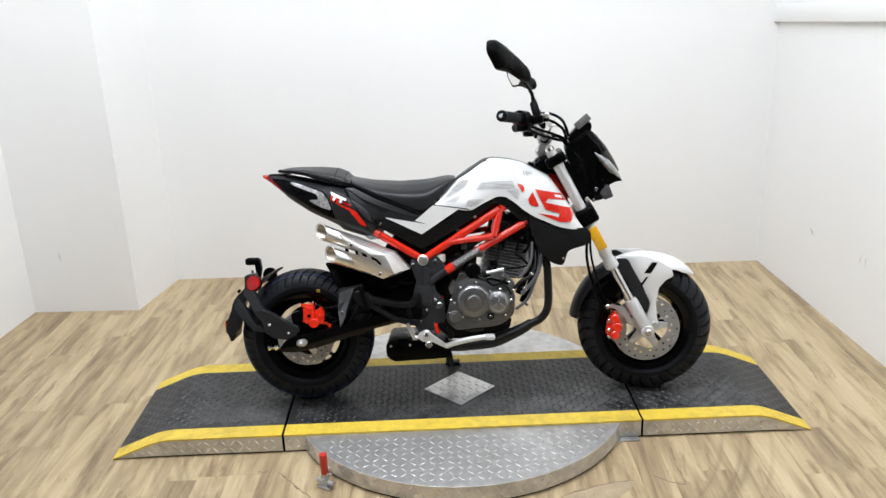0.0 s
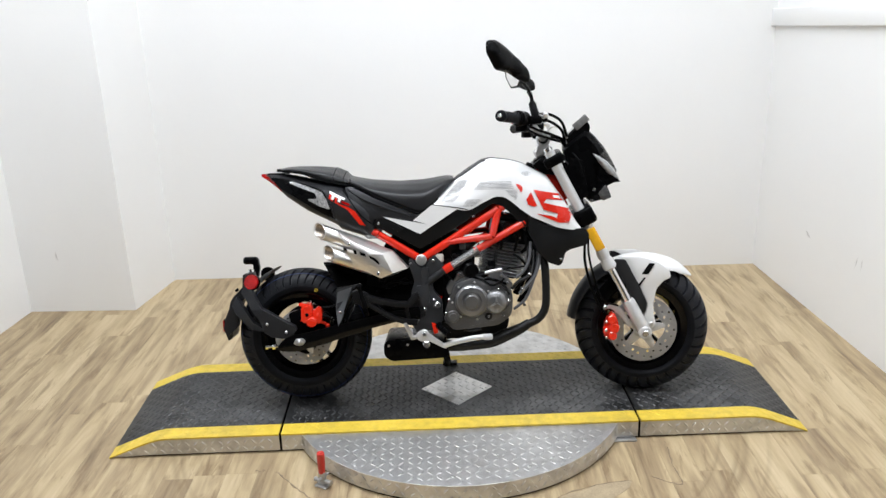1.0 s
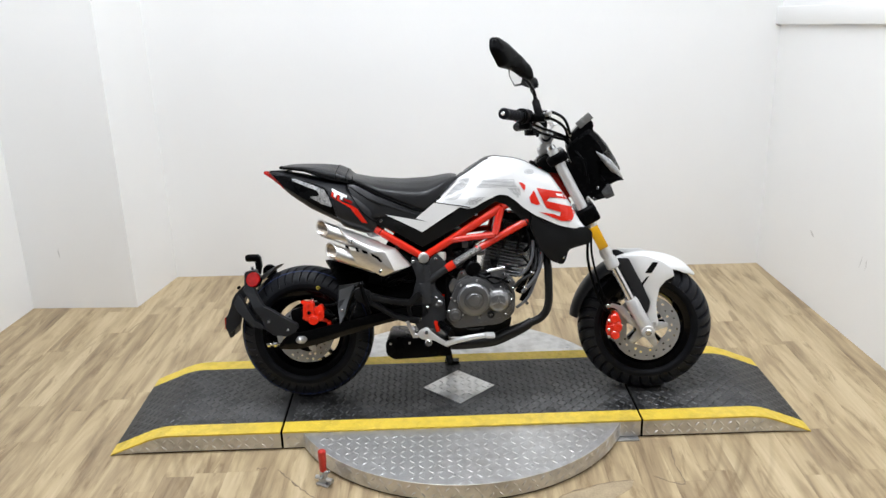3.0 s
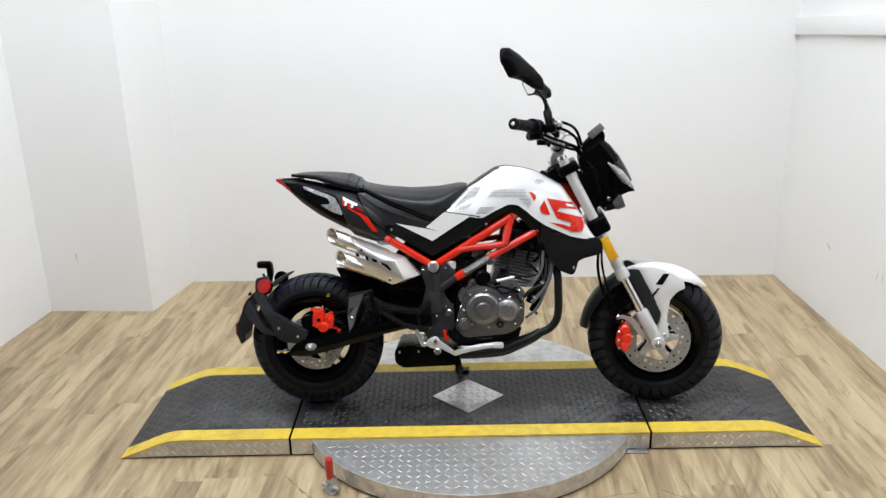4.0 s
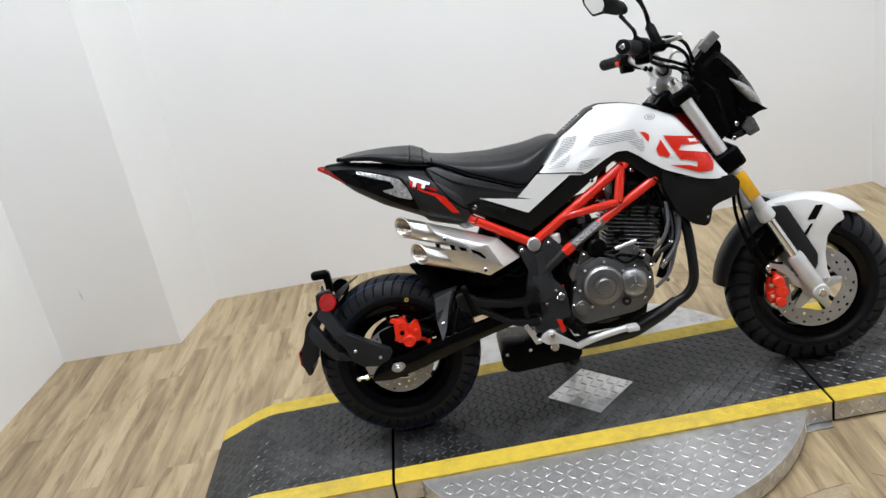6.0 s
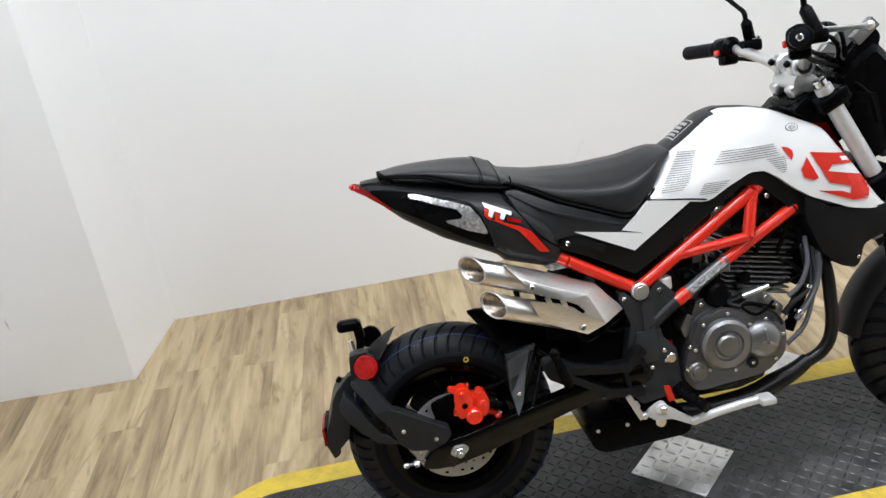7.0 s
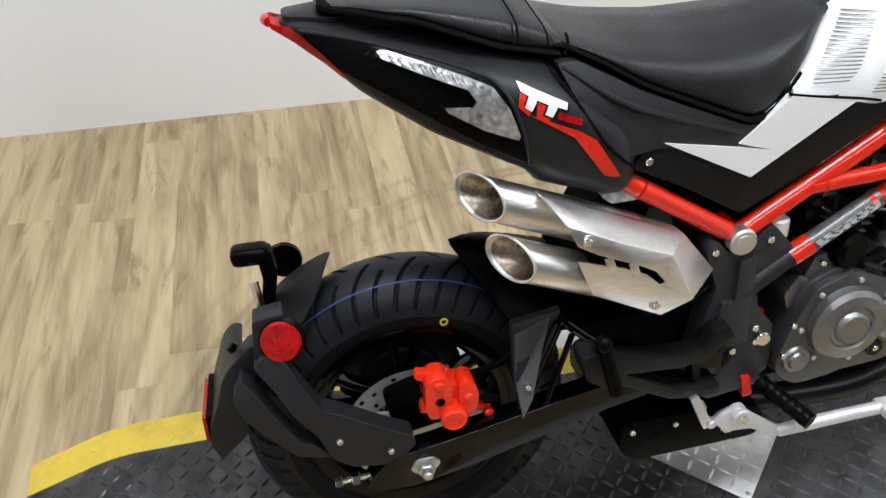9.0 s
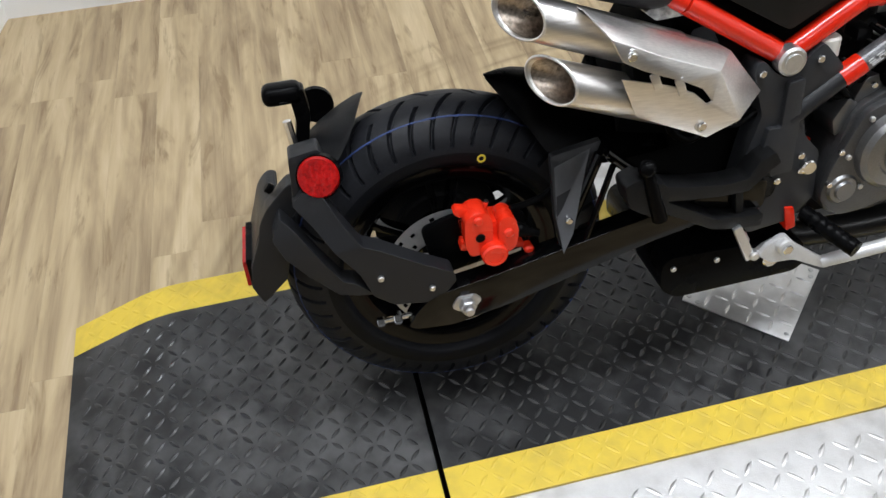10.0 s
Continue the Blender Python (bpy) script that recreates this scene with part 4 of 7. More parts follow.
coil = [(0.305 + 0.055 * t + 0.026 * math.cos(6.2832 * 7 * t), 0.026 * math.sin(6.2832 * 7 * t), 0.375 + 0.16 * t) for t in np.linspace(0, 1, 90)]
tube(coil, 0.005, 6, bm, smooth=False)
part("shock_absorber", bm, M_IRON, bike, "black coil shock absorber")


def tucked(bm):
    """Leans the hanger's upper end in towards the wheel."""
    for v in bm.verts:
        v.co.y += 0.30 * max(0.0, v.co.z - 0.355) + 0.40 * max(0.0, -0.160 - v.co.x)
    return bm


# two prongs that meet in a blade on the axle; the slot between them is open
hang_pts = [(-0.203, 0.412), (-0.186, 0.430), (-0.163, 0.424), (-0.147, 0.390), (-0.126, 0.356), (-0.106, 0.347), (-0.052, 0.313), (-0.014, 0.292), (-0.010, 0.278), (-0.024, 0.262), (-0.050, 0.250), (-0.095, 0.256), (-0.121, 0.276), (-0.135, 0.316), (-0.160, 0.352), (-0.182, 0.386)]
hang = part("plate_hanger", tucked(prism(rounded(hang_pts, 0.004), -0.150, -0.120, 0.007, seg=1)), M_GRY, bike, "dark grey number plate hanger arm", smooth=20)
arm_pts = [(-0.222, 0.394), (-0.206, 0.378), (-0.176, 0.333), (-0.156, 0.305), (-0.142, 0.300), (-0.119, 0.277), (-0.140, 0.280), (-0.166, 0.287), (-0.198, 0.312), (-0.224, 0.338), (-0.236, 0.365)]
part("lower_arm", tucked(prism(rounded(arm_pts, 0.004), -0.147, -0.116, 0.006, seg=1)), M_GRY, hang, smooth=20)
cheek = [(-0.188, 0.424), (-0.205, 0.424), (-0.238, 0.392), (-0.250, 0.372), (-0.256, 0.348), (-0.274, 0.306), (-0.279, 0.276), (-0.268, 0.247), (-0.229, 0.282), (-0.220, 0.320), (-0.224, 0.345), (-0.206, 0.376), (-0.188, 0.396)]
part("guard_cheek", prism(rounded(cheek, 0.006), -0.082, -0.052, 0.008, seg=1), M_GRY, hang, "dark grey cheek of the mudguard", smooth=20)
guard_pts = [(-0.222, 0.370), (-0.236, 0.374), (-0.250, 0.362), (-0.257, 0.350), (-0.262, 0.335), (-0.276, 0.300), (-0.282, 0.262), (-0.272, 0.226), (-0.256, 0.236), (-0.250, 0.285), (-0.238, 0.330)]
bm = prism(rounded(guard_pts, 0.008), -0.082, 0.066, 0.008, seg=2)
for v in bm.verts:
    v.co.y = -0.010 + (v.co.y + 0.010) * (1 - 0.45 * min(1, max(0, (0.390 - v.co.z) / 0.17)))
part("mudguard", bm, M_GRY, hang, "dark grey mudguard tail", smooth=20)
part("rear_reflector", prism(rounded([(-0.058, 0.262), (0.036, 0.262), (0.036, 0.304), (-0.058, 0.304)], 0.004), -0.287, -0.279, 0.002, axes="yz"), M_RLENS, hang, "red rectangular reflector")
part("reflector_base", prism(rounded([(-0.062, 0.258), (0.040, 0.258), (0.040, 0.308), (-0.062, 0.308)], 0.004), -0.2815, -0.268, 0.002, axes="yz"), M_BLK, hang)
# pointed flap that arches over the tyre behind the reflector
rows = []
for x, ya, yb in ((-0.182, -0.070, 0.040), (-0.17, -0.078, 0.074), (-0.15, -0.078, 0.072), (-0.132, -0.070, 0.068), (-0.116, -0.052, 0.064), (-0.102, -0.022, 0.058), (-0.092, 0.012, 0.050), (-0.087, 0.030, 0.040)):
    zz = RR + math.sqrt(0.2565 ** 2 - x * x) + 0.005
    rows.append([(x, ya + (yb - ya) * u, zz - 3.6 * (ya + (yb - ya) * u) ** 2) for u in np.linspace(0, 1, 9)])
bm = loft(rows, cap=False, loop=False)
bmesh.ops.solidify(bm, geom=list(bm.faces), thickness=0.004)
part("flap", bm, M_GRY, hang, "dark grey pointed mud flap", smooth=50)
refl = part("reflector", lathe([(0, -0.006), (0.024, -0.005), (0.0265, -0.001), (0.0265, 0.006), (0, 0.006)], 36, closed=False), M_RLENS, hang, "round red side reflector")
refl.matrix_basis = Matrix.Translation((-0.164, -0.117, 0.447)) @ Matrix.Rotation(radians(-14), 4, "Z") @ Matrix.Rotation(radians(-16), 4, "X")
bm = lathe([(0.0265, 0.000), (0.0280, 0.000), (0.0280, 0.014), (0.0, 0.014), (0.0, 0.007), (0.0265, 0.007)], 36)
part("bezel", bm, M_BLK, refl)
part("reflector_bracket", prism(rounded([(-0.196, 0.472), (-0.158, 0.478), (-0.150, 0.440), (-0.172, 0.402), (-0.200, 0.415)], 0.005), -0.104, -0.070, 0.004), M_GRY, hang)
bm = lathe([(0, -0.004), (0.026, -0.004), (0.026, 0.006), (0, 0.006)], 32, closed=False)
bm.transform(Matrix.Translation((-0.152, 0.100, 0.444)))
part("reflector", bm, M_BLK, hang, "black back of the far side reflector")
bm = box((-0.218, -0.006, 0.494), (-0.166, 0.028, 0.520), 0.010, seg=3)
prism(rounded([(-0.188, 0.43), (-0.170, 0.43), (-0.160, 0.478), (-0.164, 0.514), (-0.184, 0.512), (-0.180, 0.470)], 0.005), -0.002, 0.024, 0.005, bm)
part("plate_lamp", bm, M_BLK, hang, "black number plate lamp on a bracket")
bm = tube([(-0.192, -0.012, 0.478), (-0.188, -0.014, 0.440)], 0.006, 8, smooth=False)
part("bracket_pin", bm, M_CHR, hang)
for p in ((-0.109, -0.150, 0.305), (-0.044, -0.150, 0.275)):
    bolt(p, 0.0065, 0.006, hang)
bolt((-0.226, -0.060, 0.408), 0.011, 0.010, hang, M_BLK, (-0.7, 0.0, 0.7))

HUG = [(0.074, 0.006, 0.495, 0.490), (0.095, 0.040, 0.496, 0.464), (0.115, 0.070, 0.494, 0.440), (0.132, 0.092, 0.490, 0.414), (0.165, 0.104, 0.482, 0.396), (0.205, 0.108, 0.470, 0.392), (0.25, 0.104, 0.455, 0.392), (0.30, 0.096, 0.440, 0.392)]
bm = loft([[(x, w * u, zt - (zt - ze) * abs(u) ** 2.2) for u in (-1, -0.85, -0.6, -0.3, 0, 0.3, 0.6, 0.85, 1)] for x, w, zt, ze in HUG], cap=False, loop=False)
bmesh.ops.solidify(bm, geom=list(bm.faces), thickness=0.004)
hug = part("rear_hugger", bm, M_BLK, bike, "black pointed rear wheel hugger", smooth=50)
bm = prism(rounded([(0.131, 0.417), (0.201, 0.427), (0.172, 0.380), (0.153, 0.319), (0.138, 0.276), (0.128, 0.340)], 0.004), -0.012, 0.0, 0.003)
for v in bm.verts:
    v.co.y += -0.128 + max(0.0, v.co.z - 0.34) * 0.36
part("hugger_bracket", bm, M_GRY, hug, "dark grey bracket")
# tilted face in a paler grey: the bracket's sheen put into its colour
bm = bmesh.new()
fv = [bm.verts.new(p) for p in ((0.134, -0.118, 0.404), (0.184, -0.112, 0.420), (0.170, -0.128, 0.385), (0.150, -0.149, 0.318), (0.136, -0.152, 0.290), (0.130, -0.140, 0.340))]
bm.faces.new(fv)
bmesh.ops.solidify(bm, geom=list(bm.faces), thickness=-0.006)
bmesh.ops.bevel(bm, geom=list(bm.edges), offset=0.0015, segments=2, profile=0.5, affect="EDGES", clamp_overlap=True)
part("bracket_face", bm, M_SATIN, hug, "raised face of the bracket, painted paler for its sheen")
bm = tube([(0.162, -0.146, 0.282), (0.206, -0.138, 0.405)], 0.0042, 10, smooth=False)
part("tie_rod", bm, M_RIM, hug, "gloss black tie rod")
bolt((0.145, -0.140, 0.338), 0.0075, 0.010, hug, M_CHR)

# rear brake caliper: two rounded pots, a bridge, the piston's cap and slide pins
bm = prism(rounded([(-0.006, 0.376), (0.007, 0.388), (0.025, 0.388), (0.035, 0.374), (0.035, 0.331), (0.021, 0.309), (0.000, 0.305), (-0.008, 0.330)], 0.008), -0.139, -0.098, 0.009, seg=3)
prism(rounded([(0.045, 0.364), (0.057, 0.373), (0.071, 0.365), (0.076, 0.340), (0.072, 0.312), (0.060, 0.300), (0.044, 0.308)], 0.007), -0.137, -0.098, 0.009, bm, seg=3)
prism(rounded([(0.000, 0.315), (0.004, 0.362), (0.066, 0.352), (0.070, 0.318), (0.045, 0.298), (0.014, 0.298)], 0.006), -0.124, -0.082, 0.006, bm)
drum((0.034, -0.090, 0.312), (0.034, -0.152, 0.310), 0.0205, 32, 0.003, bm)
lathe([(0.012, -0.1535), (0.0175, -0.1535), (0.0175, -0.150), (0.012, -0.150)], 32, bm, Matrix.Translation((0.034, 0, 0.310)))
drum((0.012, -0.120, 0.374), (0.014, -0.143, 0.374), 0.0075, 16, 0.002, bm)
drum((0.060, -0.120, 0.340), (0.060, -0.141, 0.340), 0.0085, 18, 0.002, bm)
prism(rounded([(-0.020, 0.384), (-0.014, 0.391), (0.006, 0.386), (0.004, 0.374), (-0.012, 0.374)], 0.003), -0.122, -0.106, 0.003, bm)
prism(rounded([(-0.014, 0.312), (-0.010, 0.326), (0.006, 0.326), (0.004, 0.308)], 0.003), -0.126, -0.106, 0.003, bm)
prism(rounded([(0.060, 0.300), (0.066, 0.312), (0.088, 0.302), (0.086, 0.292)], 0.003), -0.122, -0.108, 0.003, bm)
drum((0.092, -0.112, 0.292), (0.093, -0.131, 0.291), 0.0078, 16, 0.003, bm)
bm.transform(Matrix.Translation((0.049, -0.118, 0.305)) @ Matrix.Diagonal((0.88, 0.95, 0.80, 1)) @ Matrix.Translation((-0.040, 0.118, -0.310)))
cal = part("rear_caliper", bm, M_CALI, bike, "bright red rear brake caliper")
for p, r in (((0.0275, -0.137, 0.330), 0.0100), ((0.011, -0.131, 0.329), 0.006)):
    bolt(p, r, 0.004, cal, M_BLK)
part("boot", tube([(0.074, -0.124, 0.328), (0.084, -0.128, 0.325), (0.094, -0.130, 0.321), (0.108, -0.131, 0.316)], [0.0085, 0.0095, 0.007, 0.006], 14), M_BLK, cal, "black rubber boot")
part("bleed_nipple", tube([(0.040, -0.118, 0.362), (0.041, -0.124, 0.376)], 0.0032, 8, smooth=False), M_CHR, cal)
bm = prism(rounded([(-0.03, 0.25), (0.10, 0.275), (0.10, 0.33), (0.0, 0.345), (-0.045, 0.33)], 0.01), -0.098, -0.088, 0.003)
part("caliper_bracket", bm, M_BLK, cal)
bm = tube([(0.075, -0.112, 0.35), (0.12, -0.105, 0.355), (0.18, -0.095, 0.385), (0.28, -0.09, 0.40)], 0.0045, 8)
part("brake_hose", bm, M_BLK, cal)

# ---------------------------------------------------------------- exhaust tips with their heat shield
exh = part("exhaust_shield", bmesh.new(), M_BRU, bike, "brushed stainless twin exhaust heat shield")
SH = {"A": (0.150, -0.172, 0.628), "B": (0.334, -0.166, 0.549), "D": (0.170, -0.210, 0.603), "E": (0.302, -0.206, 0.545), "M": (0.237, -0.207, 0.571), "L": (0.182, -0.213, 0.577),
      "S": (0.207, -0.214, 0.563), "T": (0.258, -0.213, 0.541), "U": (0.280, -0.212, 0.529), "V": (0.293, -0.211, 0.512), "C": (0.384, -0.160, 0.487), "H": (0.334, -0.205, 0.477), "I": (0.294, -0.204, 0.461),
      "J": (0.208, -0.196, 0.499), "K": (0.184, -0.206, 0.554), "N": (0.242, -0.210, 0.538), "O": (0.270, -0.210, 0.525), "W": (0.288, -0.209, 0.508), "X": (0.152, -0.130, 0.620), "Y": (0.334, -0.126, 0.545), "Z": (0.386, -0.130, 0.488),
      "P": (0.330, -0.150, 0.462)}
bm = bmesh.new()
vv = {k: bm.verts.new(p) for k, p in SH.items()}
for f in ("XYBA", "YZCB", "AMD", "ABEM", "DMTSL", "METT", "EVUT", "BCHE", "EHWV", "WHIO", "OIJN", "NJK", "CZPH", "HPI"):
    bm.faces.new([vv[q] for q in dict.fromkeys(f)])
bmesh.ops.recalc_face_normals(bm, faces=bm.faces)
bmesh.ops.solidify(bm, geom=list(bm.faces), thickness=0.0025)
bmesh.ops.bevel(bm, geom=list(bm.edges), offset=0.0028, segments=2, profile=0.5, affect="EDGES", clamp_overlap=True)
exh.data = finish("exhaust_shield", bm, M_BRU, 30)
for x, z in ((0.222, 0.549), (0.252, 0.538)):
    part("bridge", box((x - 0.005, -0.2125, z - 0.012), (x + 0.005, -0.2095, z + 0.009), 0.0008, m=Matrix.Translation((x, 0, z)) @ Matrix.Rotation(radians(-20), 4, "Y") @ Matrix.Translation((-x, 0, -z))), M_BRU, exh)
# a black block behind the slot stands for the shade in there
part("shield_shade", prism(rounded([(0.20, 0.575), (0.295, 0.535), (0.305, 0.500), (0.285, 0.482), (0.21, 0.515)], 0.008), -0.190, -0.150, 0.004), M_DARK, exh, "black block painted for the shade inside the heat shield")
for p in ((0.286, -0.203, 0.479), (0.193, -0.208, 0.581)):
    bolt(p, 0.0085, 0.007, exh, M_CHR)
    part("washer", drum(p, (p[0], p[1] - 0.0022, p[2]), 0.0085, 16, 0.0006), M_ALU, exh)


M_BORE = surf("heat_tinted_steel", (0.42, 0.36, 0.30), 0.30, 0.9, var=0.8, scale=35, bump=0.25)


def rim_of(p, d, r, cut):
    """The rounded lip round a slash-cut mouth."""
    p, d = Vector(p), Vector(d).normalized()
    up = d.cross(Vector((0, 1, 0))).normalized()
    side = up.cross(d).normalized()
    pts = []
    for k in range(49):
        c, q = math.cos(6.28318 * k / 48), math.sin(6.28318 * k / 48)
        pts.append(p + d * (-cut * r * c - 0.25 * cut * r * q) + side * r * c + up * r * q)
    return tube(pts, 0.0019, 8, smooth=False)


def tailpipe(p, d, r, ln, cut):
    """A slash-cut pipe end that opens backwards and outwards."""
    p, d = Vector(p), Vector(d).normalized()
    side = Vector((0, 1, 0))
    up = d.cross(side).normalized()
    side = up.cross(d).normalized()
    n, bm = 40, bmesh.new()

    def ring(rad, s, slope):
        return [p + d * (s - slope * rad * math.cos(6.28318 * k / n) - 0.25 * slope * rad * math.sin(6.28318 * k / n)) + side * rad * math.cos(6.28318 * k / n) + up * rad * math.sin(6.28318 * k / n) for k in range(n)]
    rings = [ring(r * 0.98, ln, 0), ring(r, ln * 0.6, 0), ring(r, ln * 0.35, 0.2 * cut), ring(r, 0.002, cut), ring(r - 0.0015, 0.0, cut), ring(r - 0.003, 0.003, cut), ring(r - 0.0035, 0.04, 0.3 * cut), ring(r * 0.72, 0.055, 0), ring(r * 0.68, 0.10, 0)]
    R = [[bm.verts.new(q) for q in g] for g in rings]
    for a, b in zip(R, R[1:]):
        for k in range(n):
            bm.faces.new((a[k], a[(k + 1) % n], b[(k + 1) % n], b[k]))
    bm.faces.new(R[0])
    return bm, [q for q in ring(r * 0.68, 0.09, 0)]


for p, d, ln in (((0.086, -0.142, 0.621), (0.93, -0.02, -0.36), 0.20), ((0.117, -0.161, 0.545), (0.93, -0.05, -0.33), 0.16)):
    bm, cap = tailpipe(p, d, 0.0258, ln, 0.98)
    tp = part("tailpipe", bm, M_BRU, exh, "slash-cut stainless tailpipe")
    tp.data.materials.append(M_BORE)
    for k, f in enumerate(tp.data.polygons):
        if 5 * 40 <= k < 8 * 40:
            f.material_index = 1
    bm = bmesh.new()
    bm.faces.new([bm.verts.new(q) for q in cap])
    part("bore", bm, M_BORE, tp, "heat-tinted inside of the pipe", smooth=0)
    part("rolled_rim", rim_of(p, d, 0.0252, 0.98), M_BRU, tp)
bm = tube([(0.165, -0.13, 0.60), (0.172, -0.15, 0.54)], 0.006, 8, smooth=False)
part("stay", bm, M_BLK, exh)
# silencer clamp glinting under the tail and pipe into the engine bay
bm = tube([(0.33, -0.10, 0.53), (0.40, -0.06, 0.50), (0.46, -0.02, 0.44)], 0.024, 14)
part("link_pipe", bm, M_PIPE, exh)
bm = prism(rounded([(0.235, 0.600), (0.262, 0.613), (0.286, 0.605), (0.290, 0.590), (0.25, 0.588)], 0.004), -0.140, -0.115, 0.005)
part("clamp", bm, M_LENS, exh, "bright metal clamp")

# ---------------------------------------------------------------- trellis frame
P0, T0, V0, L0, R0 = (0.429, -0.125, 0.512), (0.698, -0.122, 0.678), (0.674, -0.138, 0.586), (0.523, -0.128, 0.570), (0.780, -0.122, 0.626)
fr = part("trellis_frame", tube([P0, T0], 0.0138, 16, smooth=False), M_FRAME, bike, "gloss red tubular trellis frame")


def frame_tubes(s):
    def y(p):
        return (p[0], p[1] * s, p[2])
    out = [(T0, V0, 0.0126), (L0, V0, 0.0110), (R0, (0.612, -0.132, 0.536), 0.0130), (P0, (0.285, -0.138, 0.604), 0.0132), ((0.285, -0.138, 0.604), (0.20, -0.12, 0.655), 0.013), (T0, (0.88, -0.045, 0.770), 0.015), (R0, (0.91, -0.045, 0.715), 0.014)]
    if s < 0:
        out.append((P0, T0, 0.0138))
    for a, b, r in out:
        part("frame_tube", tube([y(a), y(b)], r, 16, smooth=False), M_FRAME, fr)


frame_tubes(1)
frame_tubes(-1)
for s in (1, -1):
    bm = tube([(0.625, -0.131 * s, 0.543), (0.530, -0.134 * s, 0.486)], 0.0135, 16, smooth=False)
    lower = part("lower_tube", bm, M_TUBE, fr, "dark grey frame tube with silver print")
    rp = random.Random(8)
    for k, up in enumerate((0.0056, 0.0028, 0.0, -0.0028)):
        e0, e1, q0 = Vector((0.625, -0.131 * s, 0.543)), Vector((0.530, -0.134 * s, 0.486)), 0.06
        h = Vector((-0.5, 0, 0.86)) * up + Vector((0, -math.sqrt(0.0135 ** 2 - up * up) * s, 0))
        while q0 < 0.86:
            q1 = min(0.92, q0 + rp.uniform(0.05, 0.16))
            part("label_bar", tube([e0.lerp(e1, q0) + h, e0.lerp(e1, q1) + h], 0.0010, 6, smooth=False), M_STICK, lower)
            q0 = q1 + rp.uniform(0.02, 0.05)
    part("collar", tube([(0.534, -0.134 * s, 0.489), (0.508, -0.134 * s, 0.473)], 0.0150, 16, smooth=False), M_FRAME, fr)
    bm = tube([(0.510, -0.134 * s, 0.475), (0.440, -0.136 * s, 0.428)], 0.0138, 16, smooth=False)
    part("lower_leg", bm, M_GRY, fr)
bm = drum((P0[0], -0.128, P0[2]), (P0[0], -0.150, P0[2]), 0.0188, 28, 0.003)
drum((P0[0], -0.150, P0[2]), (P0[0], -0.1515, P0[2]), 0.012, 20, 0.001, bm)
part("frame_bolt", bm, M_ALU, fr, "large satin alloy frame bolt")
part("cross_tube", tube([(0.429, -0.12, 0.512), (0.429, 0.12, 0.512)], 0.014, 14, smooth=False), M_FRAME, fr)
bm = tube([(0.872, 0, 0.845), (0.945, 0, 0.700)], 0.028, 20, smooth=False)
prism([(0.80, 0.80), (0.88, 0.82), (0.95, 0.68), (0.90, 0.66), (0.80, 0.72)], -0.05, 0.05, 0.006, bm)
part("head_shroud", prism(rounded([(0.822, 0.822), (0.850, 0.846), (0.900, 0.846), (0.925, 0.800), (0.905, 0.785), (0.860, 0.792)], 0.008), -0.078, 0.078, 0.006), M_BLK, bike, "black shroud under the fork yoke")
part("steering_head", bm, M_FRAME, fr, "red steering head")
plate_out = [(0.384, 0.500), (0.388, 0.514), (0.398, 0.514), (0.412, 0.498), (0.430, 0.486), (0.447, 0.498), (0.458, 0.514), (0.474, 0.528), (0.508, 0.490), (0.500, 0.470), (0.462, 0.438), (0.470, 0.400), (0.496, 0.372), (0.500, 0.300), (0.470, 0.268), (0.408, 0.258), (0.376, 0.310), (0.392, 0.400), (0.404, 0.440)]
both("pivot_plate", lambda: prism(rounded(plate_out, 0.008), -0.140, -0.105, 0.005), M_PLATE, fr, "dark grey swingarm pivot plate")
spine = [(0.429, 0.4845), (0.4506, 0.488), (0.452, 0.431), (0.4535, 0.354), (0.424, 0.352), (0.406, 0.395), (0.411, 0.424), (0.428, 0.423)]
both("plate_rib", lambda: prism(rounded(spine, 0.004), -0.149, -0.138, 0.004), M_PLATE, fr, "raised rib of the pivot plate")
for p in ((0.470, -0.140, 0.508), (0.394, -0.140, 0.500), (0.470, -0.142, 0.350), (0.437, -0.142, 0.340), (0.412, -0.14, 0.30), (0.468, -0.140, 0.372)):
    bolt(p, 0.0075, 0.006, fr, M_CHR)
bm = drum((0.480, -0.135, 0.354), (0.480, -0.150, 0.354), 0.011, 20, 0.002)
part("pivot_bolt", bm, M_CHR, fr)
bm = prism(rounded([(0.458, 0.292), (0.472, 0.290), (0.480, 0.256), (0.466, 0.252)], 0.003), -0.143, -0.120, 0.003)
part("linkage_cover", bm, M_FRAME, fr, "red linkage part")

for a, b in (((0.430, -0.100, 0.475), (0.424, -0.100, 0.380)), ((0.486, -0.112, 0.380), (0.474, -0.112, 0.262))):
    part("inner_tube", tube([a, b], 0.011, 12, smooth=False), M_FRAME, fr, "red inner frame tube")
part("inner_guard", prism(rounded([(0.262, 0.335), (0.228, 0.410), (0.238, 0.455), (0.300, 0.560), (0.340, 0.600), (0.500, 0.600), (0.505, 0.280), (0.420, 0.262), (0.400, 0.300)], 0.012), -0.082, 0.082, 0.008), M_DARK, bike, "black battery box and inner guard")
part("canister_hose", tube([(0.300, -0.110, 0.470), (0.285, -0.125, 0.440), (0.310, -0.128, 0.418), (0.345, -0.122, 0.432), (0.385, -0.118, 0.452)], 0.0065, 10), M_BLK, bike, "black rubber hose")
part("canister_hose", tube([(0.296, -0.100, 0.430), (0.330, -0.118, 0.455), (0.372, -0.118, 0.462), (0.400, -0.112, 0.440)], 0.0045, 10), M_BLK, bike)


